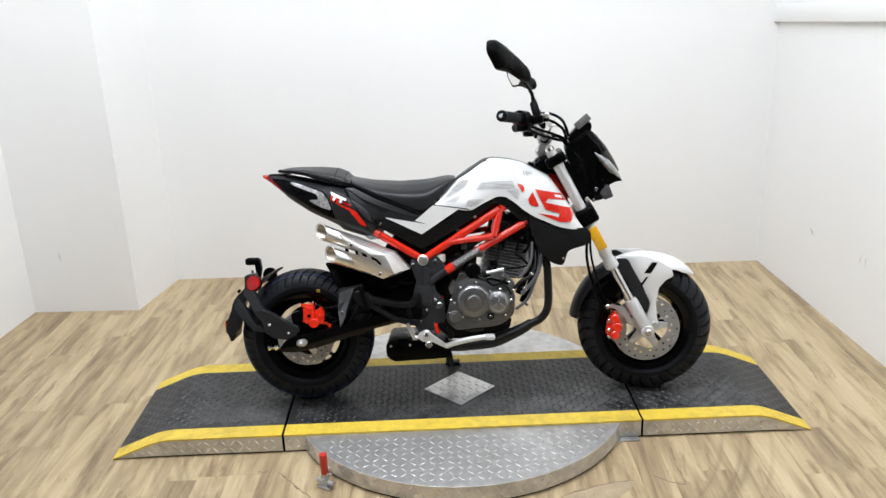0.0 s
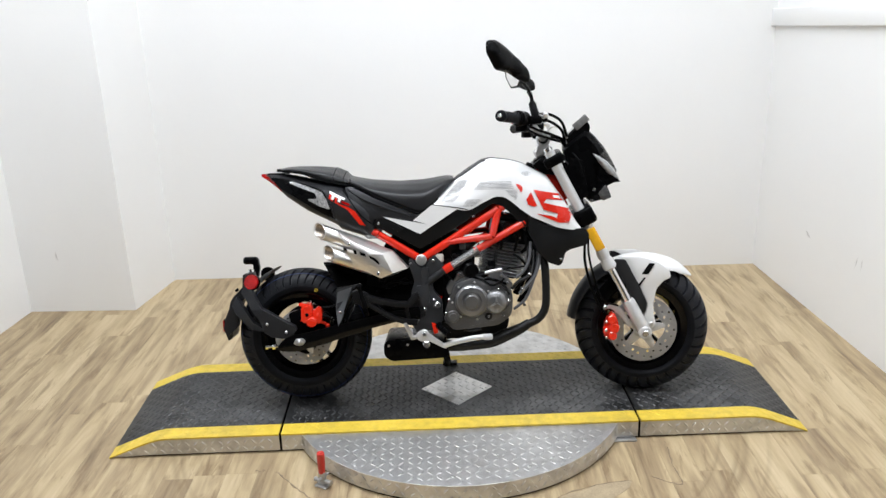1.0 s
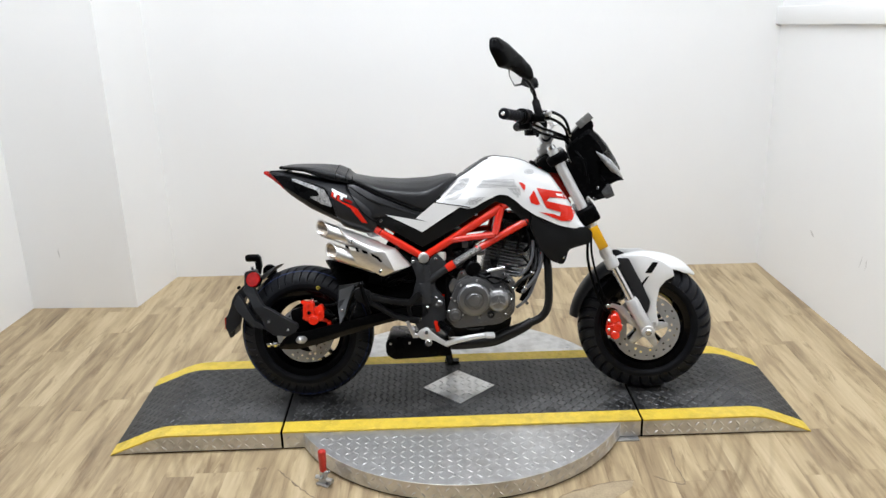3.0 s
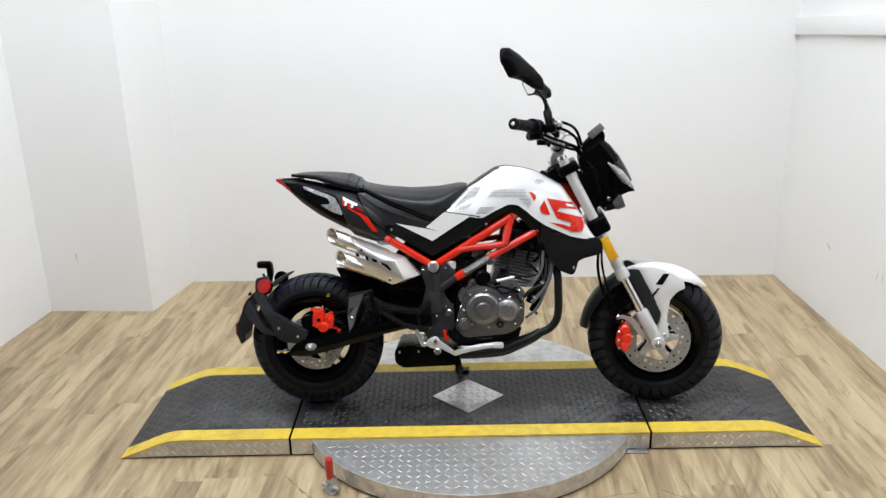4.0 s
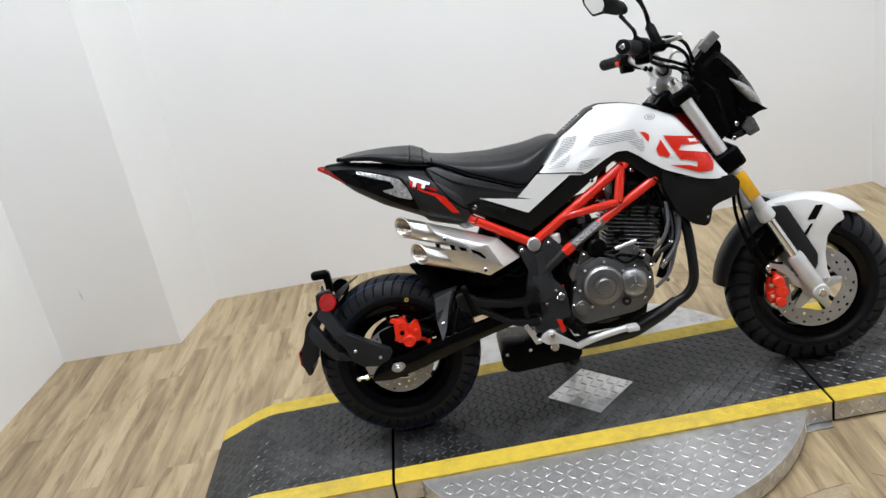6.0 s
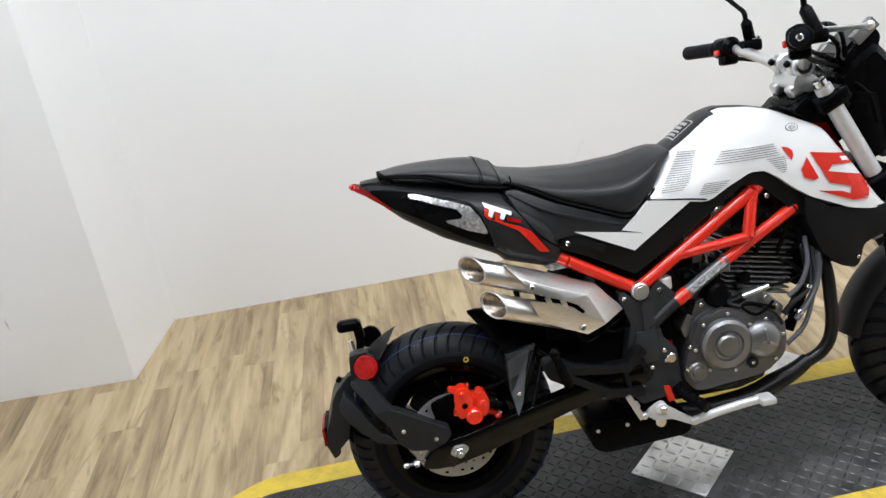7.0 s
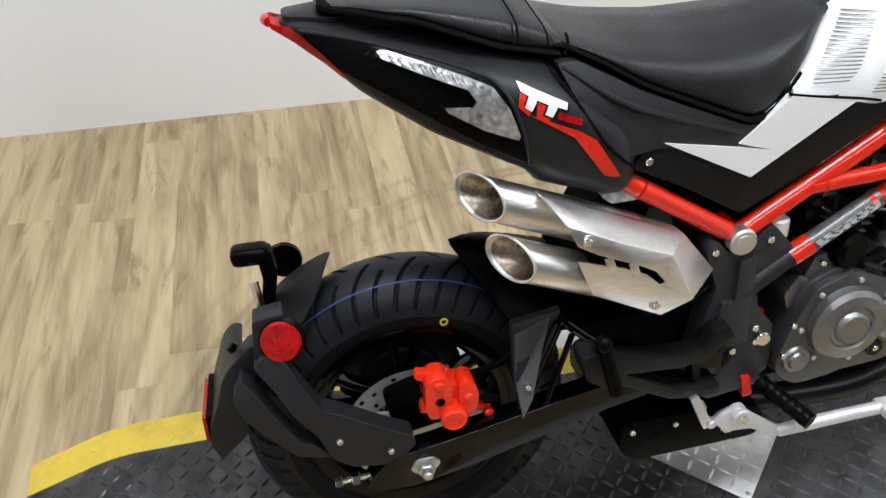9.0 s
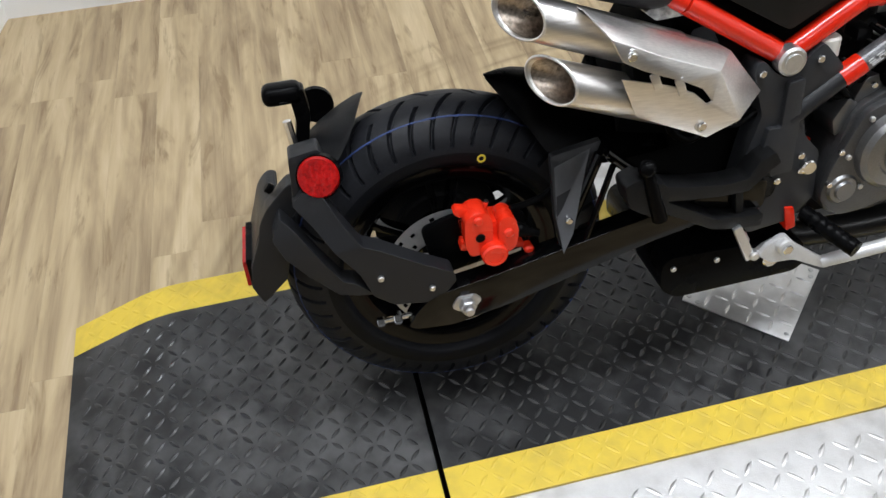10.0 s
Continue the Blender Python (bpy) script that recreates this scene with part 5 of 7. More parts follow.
def weld(p, d, r, parent):
    """A lumpy weld bead round a tube's end."""
    p, d = Vector(p), Vector(d).normalized()
    u = d.cross(Vector((0, 1, 0))).normalized()
    v = d.cross(u)
    n = 18
    pts = [p + (u * math.cos(6.28318 * k / n) + v * math.sin(6.28318 * k / n)) * r + d * (0.0015 if k % 2 else -0.0005) for k in range(n + 1)]
    part("weld", tube(pts, [0.0016 if k % 2 else 0.0011 for k in range(n + 1)], 6, smooth=False), M_FRAME, parent)


for a, b, r in ((L0, V0, 0.0110), (V0, L0, 0.0110), (V0, T0, 0.0126), (T0, V0, 0.0126)):
    a, b = Vector(a), Vector(b)
    weld(a + (b - a).normalized() * 0.020, b - a, r, fr)


def swept(bm):
    """Bends the footrest hanger outwards towards its rear end."""
    for v in bm.verts:
        v.co.y -= 0.25 * max(0.0, 0.39 - v.co.x)
    return bm


# foot pegs and pedal
def bent_bar(line, half):
    """The outline of a flat bar along a bent line, half as thick as given on either side."""
    P = [Vector(p) for p in line]
    up, dn = [], []
    for i, p in enumerate(P):
        d = (P[min(i + 1, len(P) - 1)] - P[max(i - 1, 0)]).normalized()
        h = half if isinstance(half, float) else half[i]
        up.append(tuple(p + Vector((-d.y, d.x)) * h))
        dn.append(tuple(p - Vector((-d.y, d.x)) * h))
    return up + dn[::-1]


pegs = part("footrest_hanger", swept(prism(rounded(bent_bar([(0.232, 0.396), (0.285, 0.380), (0.340, 0.366), (0.380, 0.361), (0.402, 0.384), (0.418, 0.393)], [0.011, 0.009, 0.0085, 0.010, 0.011, 0.010]), 0.004), -0.170, -0.136, 0.004)), M_PANEL, bike, "dark grey passenger footrest hanger", smooth=25)
part("lower_arm", swept(prism(rounded(bent_bar([(0.240, 0.378), (0.285, 0.347), (0.330, 0.316), (0.374, 0.302), (0.410, 0.298)], [0.008, 0.007, 0.007, 0.009, 0.010]), 0.004), -0.168, -0.138, 0.004)), M_PANEL, pegs, smooth=25)
part("cross_web", swept(prism(rounded(bent_bar([(0.372, 0.358), (0.380, 0.308)], 0.006), 0.002), -0.158, -0.142, 0.002)), M_PANEL, pegs, smooth=25)
for p in ((0.410, -0.162, 0.390), (0.402, -0.162, 0.298)):
    bolt(p, 0.009, 0.006, pegs, M_CHR)
bm = tube([(0.240, -0.212, 0.362), (0.228, -0.214, 0.402), (0.221, -0.210, 0.430)], [0.0100, 0.0085, 0.0075], 14, smooth=False)
bmesh.ops.create_uvsphere(bm, u_segments=16, v_segments=10, radius=0.0115, matrix=Matrix.Translation((0.220, -0.210, 0.436)))
part("passenger_peg", bm, M_BLK, pegs, "folded black passenger peg")
bm = prism(rounded([(0.192, 0.416), (0.212, 0.424), (0.248, 0.408), (0.252, 0.374), (0.232, 0.364), (0.200, 0.384)], 0.007), -0.212, -0.176, 0.007)
part("peg_block", bm, M_PANEL, pegs)
q0, q1 = Vector((0.482, -0.150, 0.284)), Vector((0.518, -0.226, 0.264))
bm = tube([q0.lerp(q1, k / 30) for k in range(31)], [0.0115 if k < 6 else 0.0118 if k % 4 < 2 else 0.0124 for k in range(31)], 14, smooth=False)
part("rider_peg", bm, M_BLK, pegs, "black ribbed rubber rider peg")
plate = [(0.401, 0.252), (0.409, 0.268), (0.432, 0.280), (0.449, 0.265), (0.488, 0.236), (0.514, 0.218), (0.503, 0.210), (0.454, 0.236), (0.420, 0.238)]
bm = prism(rounded(plate, 0.005), -0.189, -0.181, 0.002)
drum((0.434, -0.176, 0.265), (0.434, -0.198, 0.265), 0.0125, 20, 0.002, bm)
tube([(0.500, -0.186, 0.220), (0.530, -0.196, 0.232), (0.585, -0.206, 0.246), (0.636, -0.212, 0.254)], [0.009, 0.0095, 0.0095, 0.009], 12, bm)
box((0.630, -0.238, 0.247), (0.664, -0.198, 0.262), 0.005, bm)
pd = part("brake_pedal", bm, M_SILV, pegs, "silver rear brake pedal")
bm = prism(rounded(bent_bar([(0.368, 0.300), (0.393, 0.247), (0.414, 0.258), (0.434, 0.266)], [0.006, 0.0075, 0.007, 0.007]), 0.002), -0.181, -0.174, 0.001)
drum((0.398, -0.172, 0.250), (0.398, -0.186, 0.250), 0.007, 14, 0.002, bm)
drum((0.384, -0.165, 0.279), (0.390, -0.170, 0.266), 0.006, 6, 0.001, bm)
part("push_rod", bm, M_ALU, pd, "flat silver brake link")
part("pedal_bolt", drum((0.434, -0.198, 0.265), (0.434, -0.203, 0.265), 0.0075, 6, 0.001), M_CHR, pd)
bm = drum((0.439, -0.15, 0.219), (0.439, -0.162, 0.219), 0.012, 20, 0.002)
part("stand_bolt", bm, M_CHR, pegs)
# side stand on the far side
bm = tube([(0.46, 0.09, 0.235), (0.50, 0.17, 0.10), (0.515, 0.225, 0.052)], 0.0115, 12)
box((0.490, 0.205, 0.049), (0.545, 0.262, 0.057), 0.003, bm, m=Matrix.Identity(4))
tube([(0.505, 0.02, 0.14), (0.51, 0.08, 0.09)], 0.013, 12, bm, smooth=False)
part("side_stand", bm, M_BLK, bike, "black side stand")

# ---------------------------------------------------------------- engine
eng = part("engine", prism(rounded([(0.505, 0.300), (0.535, 0.425), (0.596, 0.456), (0.690, 0.440), (0.742, 0.390), (0.738, 0.312), (0.690, 0.276), (0.530, 0.262)], 0.02), -0.140, 0.135, 0.010), M_CASE, bike, "air-cooled single-cylinder engine in grey cast alloy")
cx, cz = 0.598, 0.366
bm = prism(rounded([(0.500, 0.300), (0.512, 0.350), (0.545, 0.425), (0.600, 0.446), (0.655, 0.425), (0.668, 0.395), (0.725, 0.395), (0.738, 0.350), (0.715, 0.305), (0.640, 0.290), (0.575, 0.272), (0.535, 0.268)], 0.015), -0.152, -0.138, 0.004)
part("side_case", bm, M_CASE, eng)
bm = lathe([(0.0, -0.176), (0.021, -0.176), (0.024, -0.173), (0.026, -0.169), (0.031, -0.168), (0.034, -0.172), (0.049, -0.170), (0.0555, -0.164), (0.058, -0.150), (0.058, -0.138), (0, -0.138)], 64, closed=False)
bm.transform(Matrix.Translation((cx, 0, cz)))
part("clutch_cover", bm, M_CAST, eng, "round grey clutch cover")
bm = lathe([(0.0, -0.160), (0.012, -0.160), (0.014, -0.156), (0.019, -0.156), (0.0225, -0.152), (0.024, -0.14), (0, -0.14)], 36, closed=False)
bm.transform(Matrix.Translation((0.533, 0, 0.313)))
part("oil_cap", bm, M_CAST, eng)
bm = lathe([(0.0, -0.172), (0.020, -0.171), (0.033, -0.166), (0.041, -0.157), (0.043, -0.146), (0, -0.146)], 40, closed=False)
bm.transform(Matrix.Translation((0.682, 0, 0.360)))
part("oil_filter_cover", bm, M_CAST, eng)
for k in range(7):
    a = 0.5 + 6.28318 * k / 7
    bolt((cx + 0.066 * math.cos(a), -0.150, cz + 0.066 * math.sin(a)), 0.006, 0.006, eng, M_ALU)
for p in ((0.655, -0.152, 0.312), (0.706, -0.152, 0.312), (0.726, -0.152, 0.365), (0.520, -0.150, 0.372), (0.690, -0.152, 0.405)):
    bolt(p, 0.0065, 0.006, eng, M_CHR)
bm = drum((0.655, -0.151, 0.312), (0.655, -0.156, 0.312), 0.013, 18, 0.001)
part("drain_boss", bm, M_IRON, eng)
for k in range(3):
    a = 1.57 + 2.0944 * k
    p = Vector((0.682, -0.1685, 0.360))
    e = Vector((math.cos(a), 0, math.sin(a)))
    part("rib", tube([p + e * 0.004 + Vector((0, -0.003, 0)), p + e * 0.022 + Vector((0, 0.0008, 0)), p + e * 0.036 + Vector((0, 0.009, 0))], [0.004, 0.0035, 0.003], 8), M_CAST, eng)
for pts, y0 in (([(0.536, 0.424), (0.552, 0.462), (0.585, 0.470), (0.600, 0.448)], -0.128), ([(0.640, 0.430), (0.655, 0.462), (0.700, 0.462), (0.742, 0.420), (0.735, 0.396), (0.690, 0.412)], -0.134), ([(0.520, 0.385), (0.512, 0.410), (0.530, 0.440), (0.548, 0.428), (0.535, 0.400)], -0.132)):
    part("case_lug", prism(rounded(pts, 0.005), y0, y0 + 0.05, 0.004), M_CAST, eng)
for p in ((0.560, -0.130, 0.455), (0.585, -0.130, 0.458), (0.700, -0.136, 0.448), (0.722, -0.136, 0.425), (0.735, -0.15, 0.40), (0.510, -0.150, 0.325)):
    bolt(p, 0.0065, 0.008, eng, M_CHR)
part("sump", prism(rounded([(0.500, 0.262), (0.735, 0.285), (0.720, 0.232), (0.660, 0.216), (0.505, 0.216)], 0.010), -0.062, 0.062, 0.008), M_IRON, eng, "dark finned sump")
part("bay_shield", prism(rounded([(0.478, 0.262), (0.478, 0.520), (0.600, 0.520), (0.560, 0.440), (0.528, 0.400), (0.530, 0.262)], 0.008), -0.070, 0.070, 0.006), M_IRON, eng)
part("gear_linkage", tube([(0.63, -0.12, 0.262), (0.60, -0.125, 0.258), (0.57, -0.12, 0.262)], 0.006, 8), M_IRON, eng)
# finned cylinder, leaning forward
CYL = Matrix.Translation((0.690, -0.005, 0.435)) @ Matrix.Rotation(radians(12), 4, "Y")
cyl = part("cylinder", box((-0.048, -0.05, 0.0), (0.070, 0.05, 0.175), 0.01), M_IRON, eng, "black finned cylinder")
cyl.matrix_basis = CYL
fin = finish("fin", box((-0.064, -0.088, 0.0), (0.085, 0.088, 0.0038), 0.0012, seg=1), M_FIN)
for k in range(11):
    f = new("fin", fin)
    f.parent = cyl
    f.matrix_basis = Matrix.Translation((0, 0, 0.012 + 0.0112 * k))
bm = box((-0.050, -0.066, 0.138), (0.070, 0.066, 0.205), 0.014, seg=3)
drum((0.01, -0.062, 0.175), (0.01, -0.078, 0.175), 0.026, 28, 0.004, bm)
box((-0.030, -0.052, 0.2), (0.052, 0.052, 0.225), 0.01, bm)
part("cylinder_head", bm, M_IRON, cyl, "black cylinder head")
for p in ((-0.03, -0.066, 0.15), (0.055, -0.066, 0.15), (0.055, -0.066, 0.195)):
    bolt(p, 0.006, 0.006, cyl, M_CHR)
bm = drum((0.700, -0.085, 0.585), (0.722, -0.115, 0.600), 0.014, 16, 0.004)
drum((0.722, -0.115, 0.600), (0.730, -0.118, 0.625), 0.010, 16, 0.003, bm)
part("plug_cap", bm, M_BLK, eng, "black spark plug cap")
# starter, throttle body, hoses and wires in the space behind the cylinder
bm = drum((0.590, -0.10, 0.470), (0.600, -0.145, 0.470), 0.027, 24, 0.006)
drum((0.595, -0.12, 0.490), (0.597, -0.12, 0.525), 0.017, 18, 0.004, bm)
tube([(0.585, -0.128, 0.455), (0.625, -0.135, 0.448), (0.655, -0.13, 0.455)], 0.010, 10, bm)
part("breather", bm, M_BLK, eng, "black rubber breather")
bm = drum((0.53, -0.06, 0.505), (0.60, -0.03, 0.545), 0.030, 24, 0.006)
box((0.50, -0.075, 0.50), (0.565, 0.05, 0.60), 0.012, bm)
part("throttle_body", bm, M_IRON, eng, "dark throttle body")
bm = drum((0.490, -0.120, 0.500), (0.490, -0.120, 0.528), 0.016, 20, 0.003)
tube([(0.466, -0.12, 0.505), (0.49, -0.12, 0.51)], 0.007, 10, bm, smooth=False)
part("brake_reservoir", bm, M_TANKB, bike, "pale brake fluid reservoir")
bm = tube([(0.645, -0.150, 0.462), (0.705, -0.148, 0.474)], 0.005, 10, smooth=False)
part("cable_end", bm, M_ALU, eng, "silver cable end")
for path, r, mt in (([(0.705, -0.148, 0.474), (0.76, -0.14, 0.476), (0.82, -0.11, 0.49), (0.85, -0.09, 0.55)], 0.003, M_BLK),
                    ([(0.56, -0.12, 0.46), (0.62, -0.13, 0.43), (0.66, -0.14, 0.44), (0.72, -0.14, 0.42)], 0.0045, M_BLK),
                    ([(0.69, -0.15, 0.43), (0.715, -0.152, 0.41), (0.728, -0.15, 0.385)], 0.004, M_IRON),
                    ([(0.84, -0.10, 0.56), (0.835, -0.12, 0.50), (0.815, -0.13, 0.44), (0.765, -0.14, 0.385)], 0.0070, M_SATIN),
                    ([(0.80, -0.09, 0.54), (0.80, -0.11, 0.47), (0.775, -0.12, 0.43), (0.75, -0.13, 0.40)], 0.006, M_BLK),
                    ([(0.50, -0.10, 0.46), (0.52, -0.12, 0.44), (0.54, -0.12, 0.46), (0.58, -0.12, 0.45)], 0.006, M_BLK),
                    ([(0.705, -0.10, 0.535), (0.716, -0.122, 0.588), (0.744, -0.124, 0.604), (0.762, -0.122, 0.580), (0.752, -0.10, 0.530)], 0.0048, M_BLK),
                    ([(0.765, -0.08, 0.610), (0.787, -0.112, 0.592), (0.794, -0.118, 0.548), (0.777, -0.10, 0.522)], 0.0060, M_BLK),
                    ([(0.737, -0.140, 0.403), (0.762, -0.142, 0.428), (0.796, -0.136, 0.446), (0.814, -0.12, 0.480), (0.818, -0.10, 0.53)], 0.0062, M_IRON),
                    ([(0.640, -0.150, 0.440), (0.665, -0.156, 0.420), (0.690, -0.156, 0.425), (0.712, -0.15, 0.440)], 0.0032, M_BLK),
                    ([(0.610, -0.135, 0.452), (0.640, -0.150, 0.440)], 0.0055, M_IRON),
                    ([(0.455, -0.13, 0.46), (0.485, -0.135, 0.478), (0.52, -0.13, 0.452), (0.54, -0.125, 0.43)], 0.0042, M_BLK),
                    ([(0.30, -0.12, 0.42), (0.34, -0.14, 0.44), (0.38, -0.13, 0.43), (0.44, -0.12, 0.46)], 0.004, M_BLK),
                    ([(0.66, -0.10, 0.60), (0.70, -0.12, 0.57), (0.74, -0.11, 0.58), (0.76, -0.08, 0.62)], 0.005, M_BLK),
                    ([(0.69, -0.09, 0.645), (0.705, -0.115, 0.610), (0.722, -0.110, 0.585), (0.735, -0.08, 0.58)], 0.007, M_BLK),
                    ([(0.80, -0.10, 0.58), (0.795, -0.125, 0.53), (0.80, -0.128, 0.47), (0.79, -0.125, 0.43)], 0.0035, M_IRON),
                    ([(0.745, -0.12, 0.52), (0.775, -0.13, 0.50), (0.80, -0.125, 0.455), (0.785, -0.12, 0.40)], 0.0045, M_BLK),
                    ([(0.55, -0.115, 0.53), (0.575, -0.125, 0.515), (0.60, -0.122, 0.525), (0.63, -0.12, 0.56)], 0.0035, M_BLK),
                    ([(0.52, -0.115, 0.49), (0.55, -0.128, 0.475), (0.57, -0.125, 0.50), (0.575, -0.115, 0.54)], 0.0030, M_IRON)):
    part("cable", tube(path, r, 8), mt, eng)
for p, d, r in (((0.838, -0.112, 0.515), (0.1, 0.2, 1), 0.0095), ((0.775, -0.137, 0.400), (0.5, 0.1, 0.6), 0.0095), ((0.800, -0.134, 0.452), (0.4, 0.2, 0.8), 0.0085), ((0.612, -0.134, 0.450), (1, 0, -0.2), 0.0085)):
    p, d = Vector(p), Vector(d).normalized()
    part("hose_clip", drum(p - d * 0.004, p + d * 0.004, r, 16, 0.001), M_CHR, eng, "bright hose clip")
for path in ([(0.752, -0.138, 0.440), (0.778, -0.142, 0.462), (0.800, -0.136, 0.505), (0.806, -0.12, 0.56)], [(0.744, -0.132, 0.330), (0.782, -0.134, 0.362), (0.806, -0.130, 0.410), (0.826, -0.118, 0.470), (0.832, -0.10, 0.54)]):
    part("hose", tube(path, 0.0052, 10), M_SATIN, eng, "grey rubber hose")
rg = random.Random(3)
for k in range(16):
    p = (rg.uniform(0.50, 0.66), -0.10 - 0.02 * rg.random(), rg.uniform(0.455, 0.60))
    if p[2] < 0.45 + (p[0] - 0.45) * 0.62 + 0.03:
        part("connector", box((p[0], p[1], p[2]), (p[0] + 0.012 + 0.016 * rg.random(), p[1] + 0.03, p[2] + 0.008 + 0.012 * rg.random()), 0.002), (M_IRON, M_BLK, M_CAST)[k % 3], eng)
bm = prism(rounded([(0.798, 0.44), (0.828, 0.44), (0.845, 0.49), (0.84, 0.55), (0.805, 0.55)], 0.006), -0.075, 0.075, 0.004)
part("engine_mount", bm, M_BLK, eng)
both("front_downtube", lambda: tube([(0.85, -0.075, 0.60), (0.825, -0.085, 0.47), (0.770, -0.09, 0.345)], 0.013, 12), M_BLK, fr)
bolt((0.782, -0.11, 0.343), 0.009, 0.012, eng, M_CHR)
bolt((0.790, -0.105, 0.372), 0.007, 0.010, eng, M_CHR)
# exhaust header and the silencer box below
bm = tube([(0.775, -0.035, 0.560), (0.825, -0.075, 0.545), (0.853, -0.105, 0.490), (0.858, -0.115, 0.420), (0.856, -0.115, 0.335), (0.832, -0.115, 0.292), (0.785, -0.112, 0.268)], 0.0140, 16)
hd = part("exhaust_header", bm, M_PIPE, bike, "matt black exhaust header under the engine")
bm = tube([(0.800, -0.112, 0.278), (0.770, -0.112, 0.258), (0.720, -0.11, 0.236), (0.660, -0.105, 0.212), (0.560, -0.09, 0.198), (0.500, -0.08, 0.196)], [0.0150, 0.0185, 0.0220, 0.0225, 0.0205, 0.02], 18)
part("header_shroud", bm, M_PIPE, hd)
sil = [(0.288, 0.214), (0.300, 0.230), (0.420, 0.228), (0.506, 0.220), (0.518, 0.180), (0.502, 0.164), (0.315, 0.156), (0.290, 0.175)]
part("silencer", prism(rounded(sil, 0.012), -0.130, 0.09, 0.012, seg=3), M_BLK, hd, "black silencer box")
for p in ((0.306, -0.130, 0.212), (0.372, -0.130, 0.214)):
    bolt(p, 0.0065, 0.005, hd)

# ---------------------------------------------------------------- tail, seats and side panels
TAIL_T = [(-0.118, 0.812), (-0.100, 0.818), (-0.044, 0.815), (0.0, 0.806), (0.08, 0.789), (0.165, 0.776), (0.21, 0.750), (0.25, 0.715), (0.28, 0.68)]
TAIL_B = [(-0.118, 0.804), (-0.100, 0.790), (-0.069, 0.766), (-0.033, 0.734), (0.042, 0.685), (0.145, 0.636), (0.159, 0.620), (0.234, 0.596), (0.28, 0.588)]
TAIL_W = [(-0.118, 0.012), (-0.095, 0.042), (-0.05, 0.080), (-0.017, 0.104), (0.05, 0.136), (0.124, 0.164), (0.18, 0.173), (0.242, 0.172), (0.262, 0.160), (0.28, 0.136)]


def tail_pow(upper):
    """How boxy the tail's section is above and below its widest line."""
    return (0.72, 0.80) if upper else (0.36, 0.60)


def tail_section(x, n=44):
    w, zt, zb = curve_at(TAIL_W, x), curve_at(TAIL_T, x), curve_at(TAIL_B, x)
    zc, out = zb + 0.62 * (zt - zb), []
    for k in range(n):
        c, q = math.cos(6.28318530718 * (k + 0.5) / n), math.sin(6.28318530718 * (k + 0.5) / n)
        px, pz = tail_pow(q >= 0)
        out.append((x, w * math.copysign(abs(c) ** px, c), zc + (zt - zc if q >= 0 else zc - zb) * math.copysign(abs(q) ** pz, q)))
    return out


def tail_y(x, z):
    w, zt, zb = curve_at(TAIL_W, x), curve_at(TAIL_T, x), curve_at(TAIL_B, x)
    zc = zb + 0.62 * (zt - zb)
    h = (zt - zc) if z > zc else (zc - zb)
    px, pz = tail_pow(z > zc)
    q = min(0.985, abs(z - zc) / max(h, 1e-4)) ** (1 / pz)
    return -w * math.sqrt(max(0.0, 1 - q * q)) ** px


tail = part("tail_fairing", loft([tail_section(x) for x in np.linspace(-0.118, 0.28, 34)]), M_GRY, bike, "dark grey pointed tail fairing", smooth=50)


def decal(pts, yf, material, parent, name="decal", lift=0.0012, thick=0.0, cut=0.012, label=""):
    """A sticker, or with thick a lens, of the outline pts in x and z laid on the right-hand surface y = yf(x, z)."""
    bm = bmesh.new()
    bm.faces.new([bm.verts.new((x, 0, z)) for x, z in pts])
    xs, zs = [p[0] for p in pts], [p[1] for p in pts]
    for ax, lo, hi in ((0, min(xs), max(xs)), (2, min(zs), max(zs))):
        c = lo + cut
        while c < hi:
            nn = Vector((1, 0, 0)) if ax == 0 else Vector((0, 0, 1))
            bmesh.ops.bisect_plane(bm, geom=list(bm.verts) + list(bm.edges) + list(bm.faces), plane_co=nn * c, plane_no=nn)
            c += cut
    bmesh.ops.triangulate(bm, faces=[f for f in bm.faces if len(f.verts) > 4])
    for v in bm.verts:
        v.co.y = yf(v.co.x, v.co.z) - lift
    if thick:
        for f in bm.faces:
            f.normal_update()
        out = bmesh.ops.extrude_face_region(bm, geom=list(bm.faces))
        for v in out["geom"]:
            if isinstance(v, bmesh.types.BMVert):
                v.co.y -= thick
    return part(name, bm, material, parent, label, smooth=40)


lens_pts = [(-0.016, 0.791), (-0.007, 0.792), (0.033, 0.779), (0.076, 0.764), (0.100, 0.754), (0.116, 0.731), (0.127, 0.700), (0.125, 0.695), (0.090, 0.706), (0.053, 0.726), (0.050, 0.731), (0.079, 0.732), (0.083, 0.738), (0.074, 0.752), (0.031, 0.767), (-0.012, 0.784)]
recess_pts = [(-0.092, 0.806), (-0.048, 0.802), (-0.015, 0.796), (0.034, 0.783), (0.079, 0.769), (0.104, 0.758), (0.121, 0.733), (0.135, 0.689), (0.142, 0.660), (0.092, 0.684), (0.041, 0.714), (-0.006, 0.741), (-0.050, 0.764), (-0.084, 0.788)]
decal(recess_pts, tail_y, M_BLK, tail, "lamp_recess", 0.0016)
rim = [Vector((x, tail_y(x, z) - 0.002, z)) for x, z in recess_pts[:9]]
part("recess_edge", tube(rim, 0.0022, 8), M_GRY, tail)
decal(lens_pts, tail_y, M_LENS, tail, "turn_signal_lens", 0.0028, 0.004, label="clear faceted turn signal lens")
